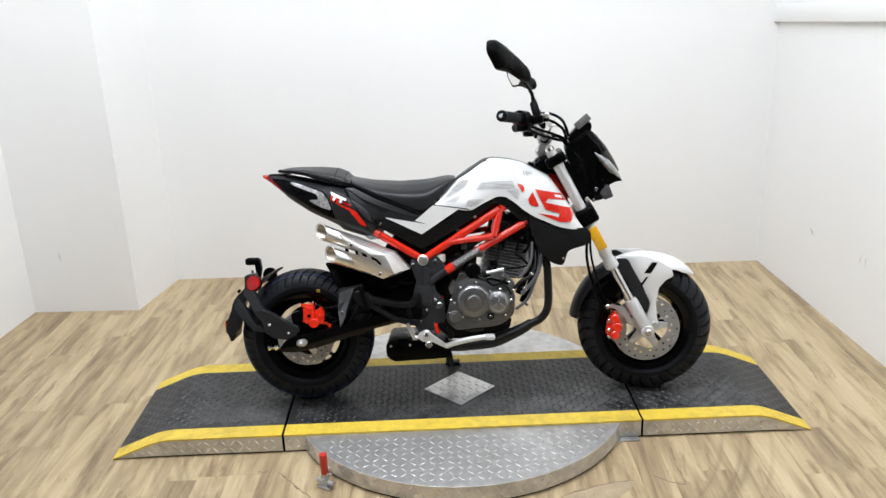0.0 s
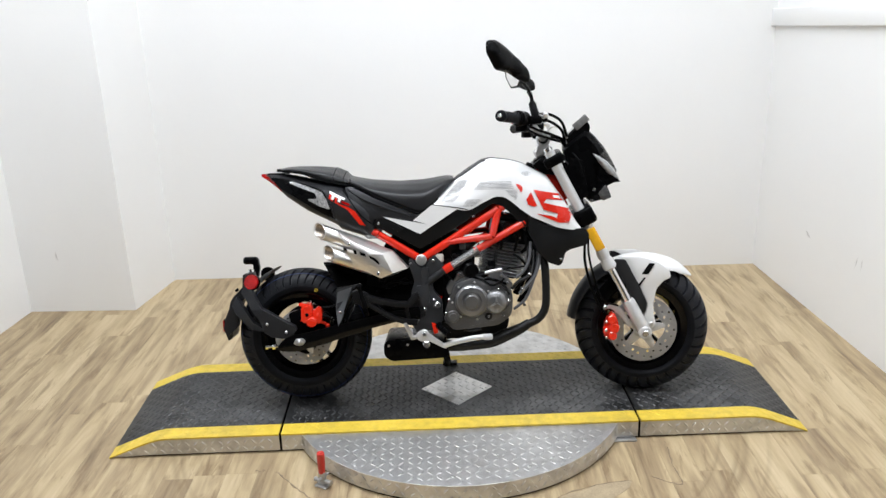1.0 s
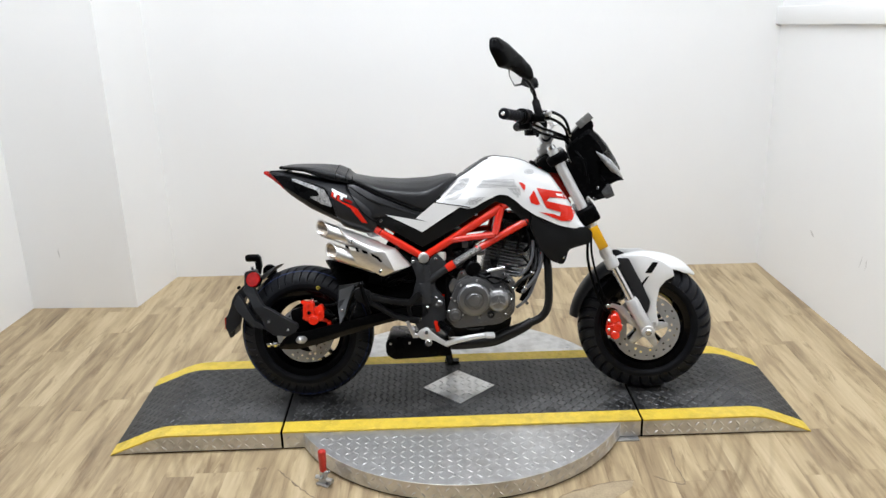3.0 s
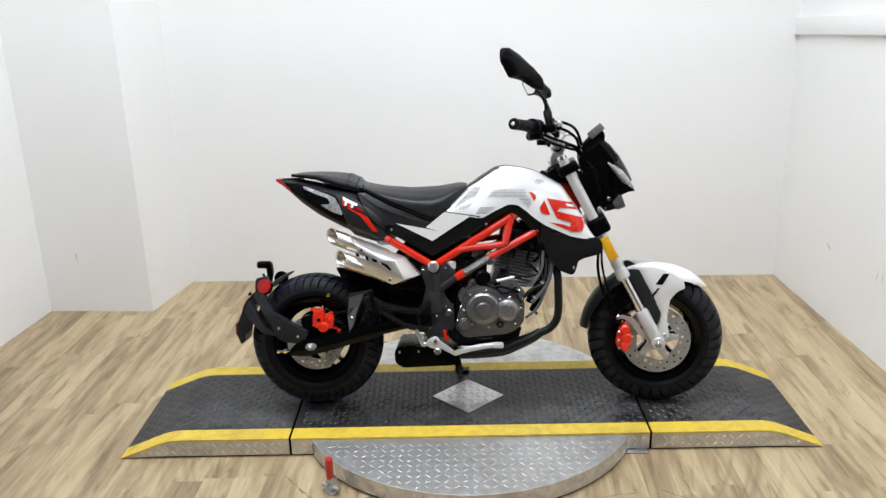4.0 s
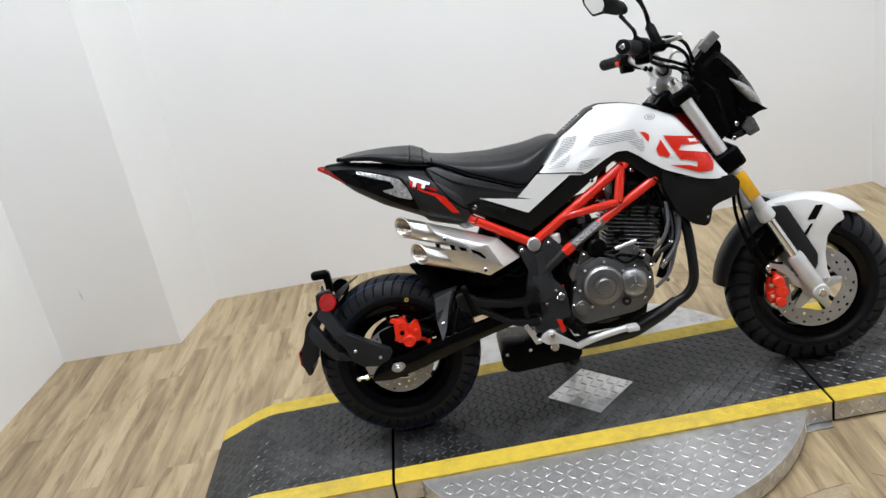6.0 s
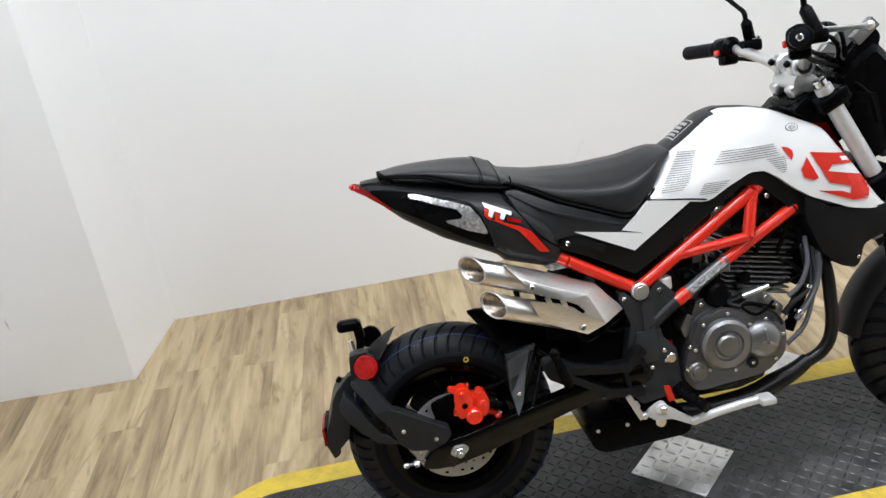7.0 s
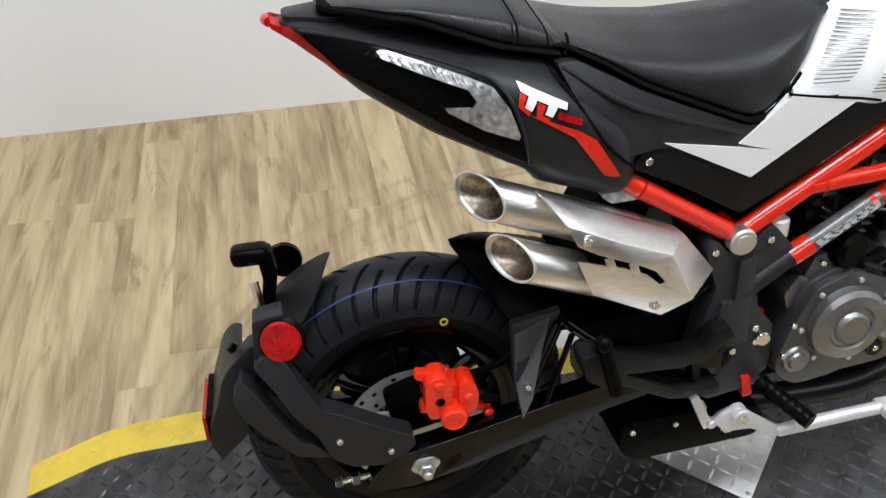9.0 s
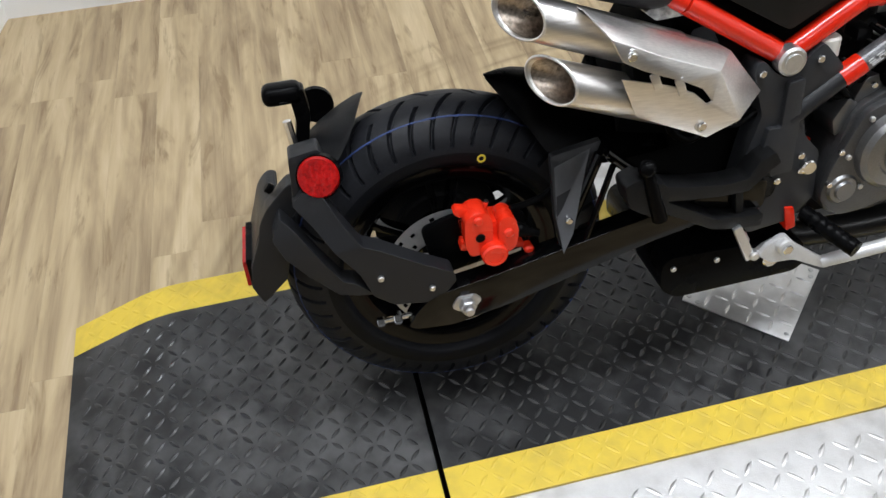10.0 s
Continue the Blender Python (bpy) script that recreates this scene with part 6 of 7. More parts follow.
for k in range(9):
    a, b = Vector((-0.004 + 0.0105 * k, 0, 0.788 - 0.0034 * k)), Vector((0.000 + 0.0105 * k, 0, 0.780 - 0.0034 * k))
    part("lens_rib", tube([(q.x, tail_y(q.x, q.z) - 0.0072, q.z) for q in (a, b)], 0.0012, 6, smooth=False), M_LENS, tail)
# slim red light wrapped round the tail's point, and the small black plate above it
for s in (-1, 1):
    rows = []
    for x, z0, z1 in ((-0.124, 0.806, 0.818), (-0.112, 0.797, 0.814), (-0.100, 0.791, 0.806), (-0.086, 0.781, 0.795), (-0.070, 0.770, 0.781), (-0.050, 0.753, 0.760)):
        rows.append([(x, s * (tail_y(max(x, -0.112), max(z, curve_at(TAIL_B, x) + 0.003)) - 0.004), z) for z in (z0, (z0 + z1) / 2, z1)])
    bm = loft(rows, cap=False, loop=False)
    bmesh.ops.solidify(bm, geom=list(bm.faces), thickness=0.005)
    part("tail_light", bm, M_TLENS, tail, "slim red tail light", smooth=50)
part("tail_nose", tube([(-0.125, -0.012, 0.811), (-0.129, 0.0, 0.812), (-0.125, 0.012, 0.811)], 0.006, 10), M_TLENS, tail)
part("tail_plate", prism(rounded([(-0.110, -0.026), (-0.060, -0.050), (-0.040, -0.052), (-0.040, 0.046), (-0.060, 0.046), (-0.110, 0.024)], 0.012), 0.808, 0.8190, 0.004, axes="xy"), M_PANEL, tail, "black plate behind the pad")
# model mark drawn as plain shapes, and the red flash below it
T1 = [(0.126, 0.758), (0.180, 0.732), (0.178, 0.725), (0.168, 0.729), (0.162, 0.718), (0.154, 0.722), (0.158, 0.732), (0.146, 0.738), (0.140, 0.726), (0.132, 0.731), (0.137, 0.743), (0.129, 0.748)]
REDS = ([(0.128, 0.747), (0.135, 0.743), (0.131, 0.733), (0.140, 0.727), (0.137, 0.721), (0.125, 0.732)], [(0.146, 0.736), (0.155, 0.731), (0.151, 0.721), (0.160, 0.716), (0.158, 0.711), (0.145, 0.719)])
for pts, mt, up in [([(x + 0.002, z - 0.002) for x, z in T1], M_DARK, 0.0)] + [(q, M_DECR, 0.0004) for q in REDS] + [(T1, M_DECW, 0.0009), ([(0.169, 0.724), (0.196, 0.713), (0.195, 0.706), (0.168, 0.716)], M_RLENS, 0.0004), ([(0.138, 0.722), (0.191, 0.701), (0.213, 0.687), (0.246, 0.637), (0.226, 0.641), (0.187, 0.693)], M_DECR, 0.0004)]:
    decal(pts, lambda x, z: tail_y(x, z) - up, mt, tail, cut=0.008)
bm = tube([(x, tail_y(x, z) - 0.0006, z) for x, z in ((0.176, 0.770), (0.172, 0.758), (0.191, 0.731), (0.223, 0.683), (0.247, 0.658), (0.268, 0.640))], 0.0020, 6)
part("panel_seam", bm, M_DARK, tail)

SEAT_T = [(0.160, 0.800), (0.175, 0.806), (0.195, 0.800), (0.255, 0.788), (0.353, 0.780), (0.451, 0.784), (0.510, 0.794), (0.535, 0.796), (0.548, 0.790)]
SEAT_B = [(0.160, 0.785), (0.191, 0.781), (0.234, 0.760), (0.282, 0.731), (0.349, 0.703), (0.417, 0.674), (0.440, 0.672), (0.468, 0.694), (0.50, 0.725), (0.548, 0.778)]
SEAT_W = [(0.160, 0.108), (0.20, 0.126), (0.30, 0.140), (0.40, 0.142), (0.46, 0.130), (0.50, 0.112), (0.548, 0.066)]
SEAT_C = [(0.160, 0.25), (0.22, 0.34), (0.30, 0.40), (0.42, 0.52), (0.548, 0.55)]
PILL_T = [(-0.072, 0.831), (-0.060, 0.835), (-0.030, 0.840), (0.02, 0.841), (0.08, 0.839), (0.130, 0.834), (0.160, 0.825), (0.180, 0.812), (0.192, 0.796)]
PILL_B = [(-0.072, 0.829), (-0.030, 0.826), (0.027, 0.818), (0.084, 0.798), (0.117, 0.786), (0.151, 0.780), (0.192, 0.772)]
PILL_W = [(-0.072, 0.034), (-0.055, 0.056), (0.0, 0.090), (0.08, 0.112), (0.150, 0.122), (0.192, 0.122)]
PILL_C = [(-0.072, 0.45), (0.03, 0.52), (0.09, 0.50), (0.15, 0.48), (0.192, 0.45)]


def cushion(x, T, B, W, C, grow=1.0, full=0.62):
    """A pad's section: upright ribbed sides up to a soft crease, then a crowned top."""
    w, zt, zb, c = soft_at(W, x) * grow, soft_at(T, x), soft_at(B, x), soft_at(C, x)
    zc = zb + c * (zt - zb)
    zt = zc + (zt - zc) * (1 + (grow - 1) * 1.6)
    half = [(0.86 * w, zb), (w, zb + 0.004), (0.965 * w, zc), (0.82 * w, zc + 0.46 * full * (zt - zc)), (0.50 * w, zc + full * (zt - zc)), (0.16 * w, zt)]
    pts = rounded([(-a, b) for a, b in half] + [(a, b) for a, b in half[::-1]], 0.011, 4)
    return [(x, a, b) for a, b in pts]


seat = part("rider_seat", loft([cushion(x, SEAT_T, SEAT_B, SEAT_W, SEAT_C, 1.0, 0.74) for x in np.linspace(0.160, 0.548, 40)]), M_SEAT, bike, "black vinyl rider seat", smooth=50)
pill = part("pillion_seat", loft([cushion(x, PILL_T, PILL_B, PILL_W, PILL_C) for x in np.linspace(-0.072, 0.192, 32)]), M_SEAT, bike, "black vinyl pillion pad with a strap", smooth=50)
bm = loft([cushion(x, PILL_T, PILL_B, PILL_W, PILL_C, g) for x, g in ((0.132, 1.0), (0.1335, 1.028), (0.148, 1.034), (0.170, 1.034), (0.176, 1.028), (0.178, 1.0))], cap=False)
part("grab_strap", bm, M_SEAT, pill, "black grab strap", smooth=50)
for x in (0.1375, 0.171):
    ring = [Vector(p) for p in cushion(x, PILL_T, PILL_B, PILL_W, PILL_C, 1.036) if p[2] > soft_at(PILL_B, x) + 0.004 and p[1] < 0.08]
    part("stitching", tube(ring, 0.0011, 6, smooth=False), M_DARK, pill)
# black sheets that paint in the shade under both cushions
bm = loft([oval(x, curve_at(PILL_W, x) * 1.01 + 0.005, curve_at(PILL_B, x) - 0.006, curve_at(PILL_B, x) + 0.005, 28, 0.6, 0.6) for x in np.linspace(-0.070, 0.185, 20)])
part("pad_shade", bm, M_DARK, pill, "black sheet painted for the shade below the pad")
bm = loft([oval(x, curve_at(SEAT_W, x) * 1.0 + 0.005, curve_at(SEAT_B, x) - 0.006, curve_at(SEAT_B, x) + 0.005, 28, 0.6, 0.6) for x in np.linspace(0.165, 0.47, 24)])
part("seat_shade", bm, M_DARK, seat, "black sheet painted for the shade below the seat")
# black beads along the cushions' lower edges draw the same shade line
for T_, W_, x0, x1, name in ((PILL_B, PILL_W, -0.050, 0.176, "pad_gap_shade"), (SEAT_B, SEAT_W, 0.185, 0.492, "seat_gap_shade")):
    both(name, lambda: tube([(x, -soft_at(W_, x) - 0.0005, soft_at(T_, x) + 0.001) for x in np.linspace(x0, x1, 26)], 0.0024, 8, smooth=False), M_DARK, seat if name == "seat_gap_shade" else pill)
both("seat_split", lambda: tube([(0.190, -0.126, 0.772), (0.194, -0.124, 0.786), (0.193, -0.118, 0.794)], 0.0018, 8), M_DARK, seat)
side = [(0.176, 0.768), (0.190, 0.738), (0.222, 0.690), (0.252, 0.655), (0.30, 0.658), (0.40, 0.640), (0.475, 0.702), (0.452, 0.682), (0.432, 0.668), (0.412, 0.670), (0.345, 0.698), (0.275, 0.728), (0.20, 0.768)]


def bellied(bm, table, lean=0.0, z0=0.72):
    """Pushes a side plate's outer face to the width that the table gives along x, leaning in above z0."""
    for v in bm.verts:
        t = min(1.0, max(0.0, (-v.co.y - 0.085) / 0.04))
        v.co.y += t * (curve_at(table, v.co.x) + 0.128 + lean * max(0.0, v.co.z - z0))
    return bm


both("side_panel", lambda: bellied(prism(rounded(side, 0.006), -0.128, -0.06, 0.006), [(0.16, -0.168), (0.24, -0.166), (0.29, -0.153), (0.35, -0.145), (0.48, -0.137)], 0.55), M_GRY, bike, "dark grey side panel under the seat")
crease = [(0.182, 0.764), (0.248, 0.722), (0.330, 0.688), (0.410, 0.662)]
both("panel_crease", lambda: tube([(x, curve_at([(0.16, -0.168), (0.24, -0.166), (0.29, -0.153), (0.35, -0.145), (0.48, -0.137)], x) + 0.55 * max(0.0, z - 0.72) + 0.0012, z) for x, z in crease], 0.0034, 8), M_GRY, bike)
cov = [(0.272, 0.634), (0.335, 0.603), (0.427, 0.548), (0.543, 0.612), (0.679, 0.698), (0.712, 0.688), (0.780, 0.622), (0.815, 0.600), (0.845, 0.650), (0.780, 0.705), (0.720, 0.742), (0.680, 0.742), (0.600, 0.695), (0.50, 0.69), (0.40, 0.655), (0.33, 0.666), (0.292, 0.662), (0.268, 0.640)]
both("frame_cover", lambda: bellied(prism(rounded(cov, 0.008), -0.132, -0.080, 0.007), [(0.26, -0.147), (0.32, -0.144), (0.43, -0.130), (0.60, -0.128), (0.85, -0.128)]), M_PANEL, bike, "black frame cover between tank and frame")
wp = [(0.305, 0.664), (0.452, 0.634), (0.406, 0.648), (0.470, 0.699), (0.560, 0.685), (0.428, 0.601)]
both("tank_side_panel", lambda: bellied(prism(wp, -0.1395, -0.125), [(0.30, -0.142), (0.43, -0.131), (0.60, -0.128)]), M_WHT, bike, "white arrow-shaped side panel")
both("panel_gap", lambda: tube([(0.466, -0.1385, 0.701), (0.500, -0.1400, 0.6955), (0.560, -0.1395, 0.6865), (0.592, -0.1385, 0.6800)], 0.0017, 8), M_DARK, bike)
for p in ((0.288, -0.150, 0.643), (0.612, -0.134, 0.655), (0.722, -0.134, 0.665)):
    bolt(p, 0.0075, 0.005, bike, M_CHR)
part("cover_slot", prism([(0.436, 0.6115), (0.444, 0.6085), (0.535, 0.6580), (0.527, 0.6610)], -0.1335, -0.131), M_DARK, bike)
part("cover_ridge", prism(rounded([(0.278, 0.652), (0.322, 0.630), (0.36, 0.608), (0.372, 0.622), (0.335, 0.640), (0.29, 0.66)], 0.004), -0.1475, -0.130, 0.002), M_PANEL, bike)

# ---------------------------------------------------------------- fuel tank
TK_T = [(0.478, 0.722), (0.50, 0.742), (0.53, 0.768), (0.56, 0.791), (0.60, 0.817), (0.645, 0.846), (0.68, 0.853), (0.746, 0.844), (0.785, 0.833), (0.843, 0.802), (0.872, 0.786), (0.90, 0.744), (0.93, 0.700), (0.955, 0.655), (0.982, 0.604)]
TK_B = [(0.478, 0.698), (0.583, 0.676), (0.602, 0.678), (0.645, 0.702), (0.688, 0.722), (0.717, 0.720), (0.745, 0.701), (0.773, 0.676), (0.81, 0.650), (0.895, 0.612), (0.942, 0.602), (0.982, 0.600)]
TK_W = [(0.478, 0.128), (0.55, 0.134), (0.65, 0.142), (0.75, 0.150), (0.85, 0.154), (0.92, 0.152), (0.982, 0.140)]


def tank_p(x):
    """How boxy the tank is: rounder behind, flat-sided at the front."""
    return curve_at([(0.50, 0.95), (0.58, 1.15), (0.66, 1.0), (0.74, 0.66), (0.86, 0.36)], x)


def tank_section(x, n=72):
    w, zt, zb = soft_at(TK_W, x), soft_at(TK_T, x, 0.006), soft_at(TK_B, x, 0.006)
    out = []
    for k in range(n + 1):
        a = math.pi * k / n
        c, s = math.cos(a), math.sin(a)
        out.append((x, w * math.copysign(abs(c) ** tank_p(x), c), zb + (zt - zb) * s ** 0.92))
    return out


def tank_y(x, z):
    w, zt, zb = soft_at(TK_W, x), soft_at(TK_T, x, 0.006), soft_at(TK_B, x, 0.006)
    s = min(0.995, max(0.0, (z - zb) / max(zt - zb, 1e-4))) ** (1 / 0.92)
    return -w * math.sqrt(1 - s * s) ** tank_p(x)


tank = part("fuel_tank", loft([tank_section(x) for x in np.linspace(0.478, 0.982, 120)]), M_WHT, bike, "white fuel tank with red and grey graphics", smooth=45)


def spine_ring(x, w=0.052):
    zt, zb, W = soft_at(TK_T, x, 0.006), soft_at(TK_B, x, 0.006), soft_at(TK_W, x)
    out = []
    for k in range(13):
        y = w * (1 - k / 6)
        q = min(0.999, (abs(y) / W) ** (1 / tank_p(x)))
        out.append((x, y, zb + (zt - zb) * math.sqrt(1 - q * q) ** 0.92 + (0.0022 if 0 < k < 12 else -0.001)))
    return out


part("tank_spine", loft([spine_ring(x) for x in np.linspace(0.522, 0.66, 22)], cap=False, loop=False), M_GRY, tank, "dark grey strip along the tank top", smooth=50)
part("tank_spine", loft([spine_ring(x, 0.0275 + 0.02 * (x - 0.66)) for x in np.linspace(0.66, 0.80, 12)], cap=False, loop=False), M_GRY, tank, smooth=50)
part("cap_trim", loft([spine_ring(x, 0.060) for x in np.linspace(0.800, 0.885, 14)], cap=False, loop=False), M_BLK, tank, "black trim round the filler cap", smooth=50)
bm = lathe([(0, 0.010), (0.028, 0.010), (0.032, 0.006), (0.032, -0.01), (0, -0.01)], 32, axis="z", closed=False)
bm.transform(Matrix.Translation((0.835, 0, 0.812)) @ Matrix.Rotation(radians(26), 4, "Y"))
part("filler_cap", bm, M_BLK, tank, "black filler cap")
# warning label on the strip: a pale sticker with plain bars


def strip_patch(name, x0, x1, w, lift, material):
    rows = [[(q[0], q[1], q[2] + lift) for q in spine_ring(x, w)[1:12]] for x in np.linspace(x0, x1, 7)]
    V = [p for r in rows for p in r]
    raw(name, V, [(11 * i + j, 11 * i + j + 1, 11 * i + j + 12, 11 * i + j + 11) for i in range(6) for j in range(10)], material, tank, smooth=60)


strip_patch("label", 0.572, 0.622, 0.034, 0.0006, M_STICK)
strip_patch("label_field", 0.575, 0.619, 0.031, 0.0012, M_PANEL)
for x0, x1, w in ((0.578, 0.584, 0.024), (0.588, 0.592, 0.026), (0.596, 0.602, 0.018), (0.606, 0.613, 0.022)):
    strip_patch("label_bar", x0, x1, w, 0.0018, M_STICK)
# graphics
for pts, mt in (([(0.817, 0.742), (0.921, 0.722), (0.931, 0.699), (0.902, 0.704), (0.861, 0.709), (0.850, 0.697), (0.940, 0.674), (0.951, 0.660), (0.936, 0.629), (0.893, 0.640), (0.898, 0.658), (0.850, 0.673), (0.836, 0.702)], M_DECR),
                ([(0.808, 0.734), (0.828, 0.687), (0.818, 0.684), (0.797, 0.692), (0.792, 0.710)], M_DECR), ([(0.757, 0.763), (0.770, 0.760), (0.780, 0.752), (0.780, 0.742), (0.775, 0.732)], M_DECR),
                ([(0.823, 0.661), (0.874, 0.652), (0.936, 0.626), (0.90, 0.628)], M_DECR)):
    decal(pts, tank_y, mt, tank, "red_graphic", 0.0024)
decal([(0.882, 0.722), (0.915, 0.716), (0.919, 0.708), (0.886, 0.713)], lambda x, z: tank_y(x, z) - 0.0020, M_DECW, tank, "label_bar")
for rr, mt, up in ((0.0125, M_DECG, 0.0), (0.0108, M_DECW, 0.0006), (0.0075, M_STICK, 0.0012)):
    decal([(0.795 + 1.25 * rr * math.cos(0.2618 * k), 0.796 + 0.62 * rr * math.sin(0.2618 * k)) for k in range(24)], lambda x, z: tank_y(x, z) - up, mt, tank, "badge", cut=0.004)


def stripes(z0, z1, left, right, n, lift=0.0022):
    """Thin grey lines of the tank graphic between two slanted ends."""
    for k in range(n):
        z = z0 + (z1 - z0) * k / max(n - 1, 1)
        a, b = curve_at(left, z), curve_at(right, z)
        V, q = [], 26
        for i in range(q):
            x = a + (b - a) * i / (q - 1)
            for dz in (-0.0006, 0.0006):
                V.append((x, tank_y(x, z + dz) - lift, z + dz))
        raw("grey_line", V, [(2 * i, 2 * i + 1, 2 * i + 3, 2 * i + 2) for i in range(q - 1)], M_DECG, tank)


stripes(0.708, 0.778, [(0.70, 0.498), (0.715, 0.504), (0.78, 0.566)], [(0.70, 0.538), (0.72, 0.560), (0.78, 0.597)], 18, 0.0042)
stripes(0.748, 0.771, [(0.745, 0.615), (0.772, 0.638)], [(0.745, 0.752), (0.772, 0.742)], 6)
stripes(0.712, 0.742, [(0.71, 0.752), (0.742, 0.722)], [(0.71, 0.757), (0.72, 0.763), (0.742, 0.762)], 8)
stripes(0.692, 0.712, [(0.69, 0.576), (0.712, 0.590)], [(0.69, 0.612), (0.712, 0.642)], 6, 0.0032)

cowl = [(0.798, 0.655), (0.849, 0.622), (0.925, 0.604), (0.990, 0.606), (1.006, 0.585), (0.998, 0.549), (0.943, 0.535), (0.924, 0.526), (0.912, 0.486), (0.900, 0.478), (0.867, 0.490), (0.829, 0.528), (0.800, 0.60)]
both("radiator_cowl", lambda: prism(rounded(cowl, 0.008), -0.145, -0.085, 0.008), M_PANEL, bike, "black front cowl below the tank")
bolt((0.908, -0.146, 0.502), 0.0065, 0.005, bike, M_CHR)

# ---------------------------------------------------------------- steering: fork, front wheel, bars, lamp
# the bars are turned a little to the bike's right
AX0, AX1 = Vector((0.897, 0, 0.850)), Vector((1.213, 0, RF))
AXD = (AX1 - AX0).normalized()
STEER = Matrix.Translation(AX0) @ Matrix.Rotation(radians(6.0), 4, AXD) @ Matrix.Translation(-AX0)


def spart(name, bm, material, parent=None, label="", smooth=35, kind=""):
    ob = part(name, bm, material, parent or bike, label, smooth, kind)
    if parent is None:
        ob.matrix_basis = STEER
    return ob


def along(s, y=0.0, off=0.0):
    """A point on the fork's line: s from 0 at the top clamp to 1 at the axle; off: ahead of it."""
    p = AX0 + (AX1 - AX0) * s
    nrm = Vector((-AXD.z, 0, AXD.x))
    return p + nrm * off + Vector((0, y, 0))


FY = 0.100
for s in (-1, 1):
    y = FY * s
    f = spart("fork_leg", tube([along(-0.035, y), along(0.62, y)], 0.0180, 24, smooth=False), M_SILV, None, "satin silver fork leg")
    spart("stanchion", tube([along(0.61, y), along(0.86, y)], 0.0150, 20, smooth=False), M_CHR, f, "chrome stanchion")
    spart("seal_ring", tube([along(0.575, y), along(0.60, y), along(0.625, y), along(0.632, y)], [0.0205, 0.0235, 0.0235, 0.019], 24, smooth=False), M_SILV, f)
    bm = tube([along(0.815, y), along(0.83, y), along(0.94, y), along(1.0, y), along(1.035, y)], [0.019, 0.0225, 0.023, 0.022, 0.015], 24, smooth=False)
    drum(AX1 + Vector((0, y * 1.24, 0)), AX1 + Vector((0, y * 0.72, 0)), 0.023, 24, 0.003, bm)
    spart("axle_clamp", bm, M_SILV, f, "silver axle clamp")
    spart("axle_bolt", drum(AX1 + Vector((0, y * 1.24, 0)), AX1 + Vector((0, y * 1.32, 0)), 0.012, 6, 0.002), M_CHR, f)
    spart("fork_cap", drum(along(-0.035, y), along(-0.060, y), 0.015, 20, 0.003), M_CHR, f)
    bm = box((-0.017, -0.004, -0.042), (0.017, 0.004, 0.042), 0.003)
    ang = math.atan2(AXD.x, -AXD.z)
    spart("side_reflector", bm, M_AMBER, f, "amber side reflector").matrix_basis = Matrix.Translation(along(0.455, y + s * 0.027)) @ Matrix.Rotation(-ang, 4, "Y")
    spart("reflector_mount", drum(along(0.455, y + s * 0.012), along(0.455, y + s * 0.024), 0.010, 12), M_BLK, f)
yk = Matrix.Translation(along(0.335)) @ Matrix.Rotation(-math.atan2(AXD.x, -AXD.z), 4, "Y")
bm = box((-0.035, -0.130, -0.030), (0.040, 0.130, 0.030), 0.012, seg=3, m=yk)
spart("lower_yoke", bm, M_BLK, None, "black lower fork yoke")
yk = Matrix.Translation(along(0.02)) @ Matrix.Rotation(-math.atan2(AXD.x, -AXD.z), 4, "Y")
bm = box((-0.034, -0.124, -0.014), (0.038, 0.124, 0.022), 0.010, seg=3, m=yk)
box((-0.066, -0.058, -0.020), (0.0, 0.058, 0.034), 0.010, bm, seg=3, m=yk)
uy = spart("upper_yoke", bm, M_BLK, None, "black upper fork yoke")
bm = bmesh.new()
for s in (-1, 1):
    box((-0.024, s * 0.042 - 0.016, 0.034), (0.024, s * 0.042 + 0.016, 0.062), 0.008, bm, seg=3, m=yk @ Matrix.Translation((-0.025, 0, 0)))
for s in (-1, 1):
    drum((0.868, s * 0.042 - 0.018, 0.914), (0.868, s * 0.042 + 0.018, 0.914), 0.0255, 28, 0.004, bm)
prism(rounded([(0.842, 0.868), (0.848, 0.895), (0.870, 0.905), (0.895, 0.890), (0.905, 0.868), (0.88, 0.855)], 0.010), -0.058, 0.058, 0.008, bm, seg=3)
spart("bar_clamp", bm, M_ALU, uy, "cast alloy bar clamp")
for s in (-1, 1):
    spart("clamp_cap", drum((0.868, s * 0.060, 0.914), (0.868, s * 0.0635, 0.914), 0.0165, 24, 0.002), M_IRON, uy, "dark round clamp cap")
for s in (-1, 1):
    spart("clamp_bolt", drum((0.843, s * 0.042, 0.918), (0.834, s * 0.042, 0.926), 0.0075, 12, 0.002), M_BLK, uy)

# front wheel
fw = wheel("front_wheel", RF, 0.122, 0.157, (0, 0, 0), 17, 0.42, 0.118, -0.064, 0.013)
fw.matrix_basis = STEER @ Matrix.Translation(AX1)
# front caliper
bm = prism(rounded([(1.072, 0.226), (1.074, 0.262), (1.084, 0.290), (1.098, 0.306), (1.112, 0.300), (1.122, 0.270), (1.120, 0.240), (1.108, 0.216), (1.085, 0.212)], 0.007), -0.116, -0.072, 0.006, seg=3)
for cx_, cz_, cr in ((1.098, 0.286, 0.0165), (1.106, 0.256, 0.0175), (1.100, 0.228, 0.0155)):
    drum((cx_, -0.110, cz_), (cx_, -0.134, cz_), cr, 24, 0.003, bm)
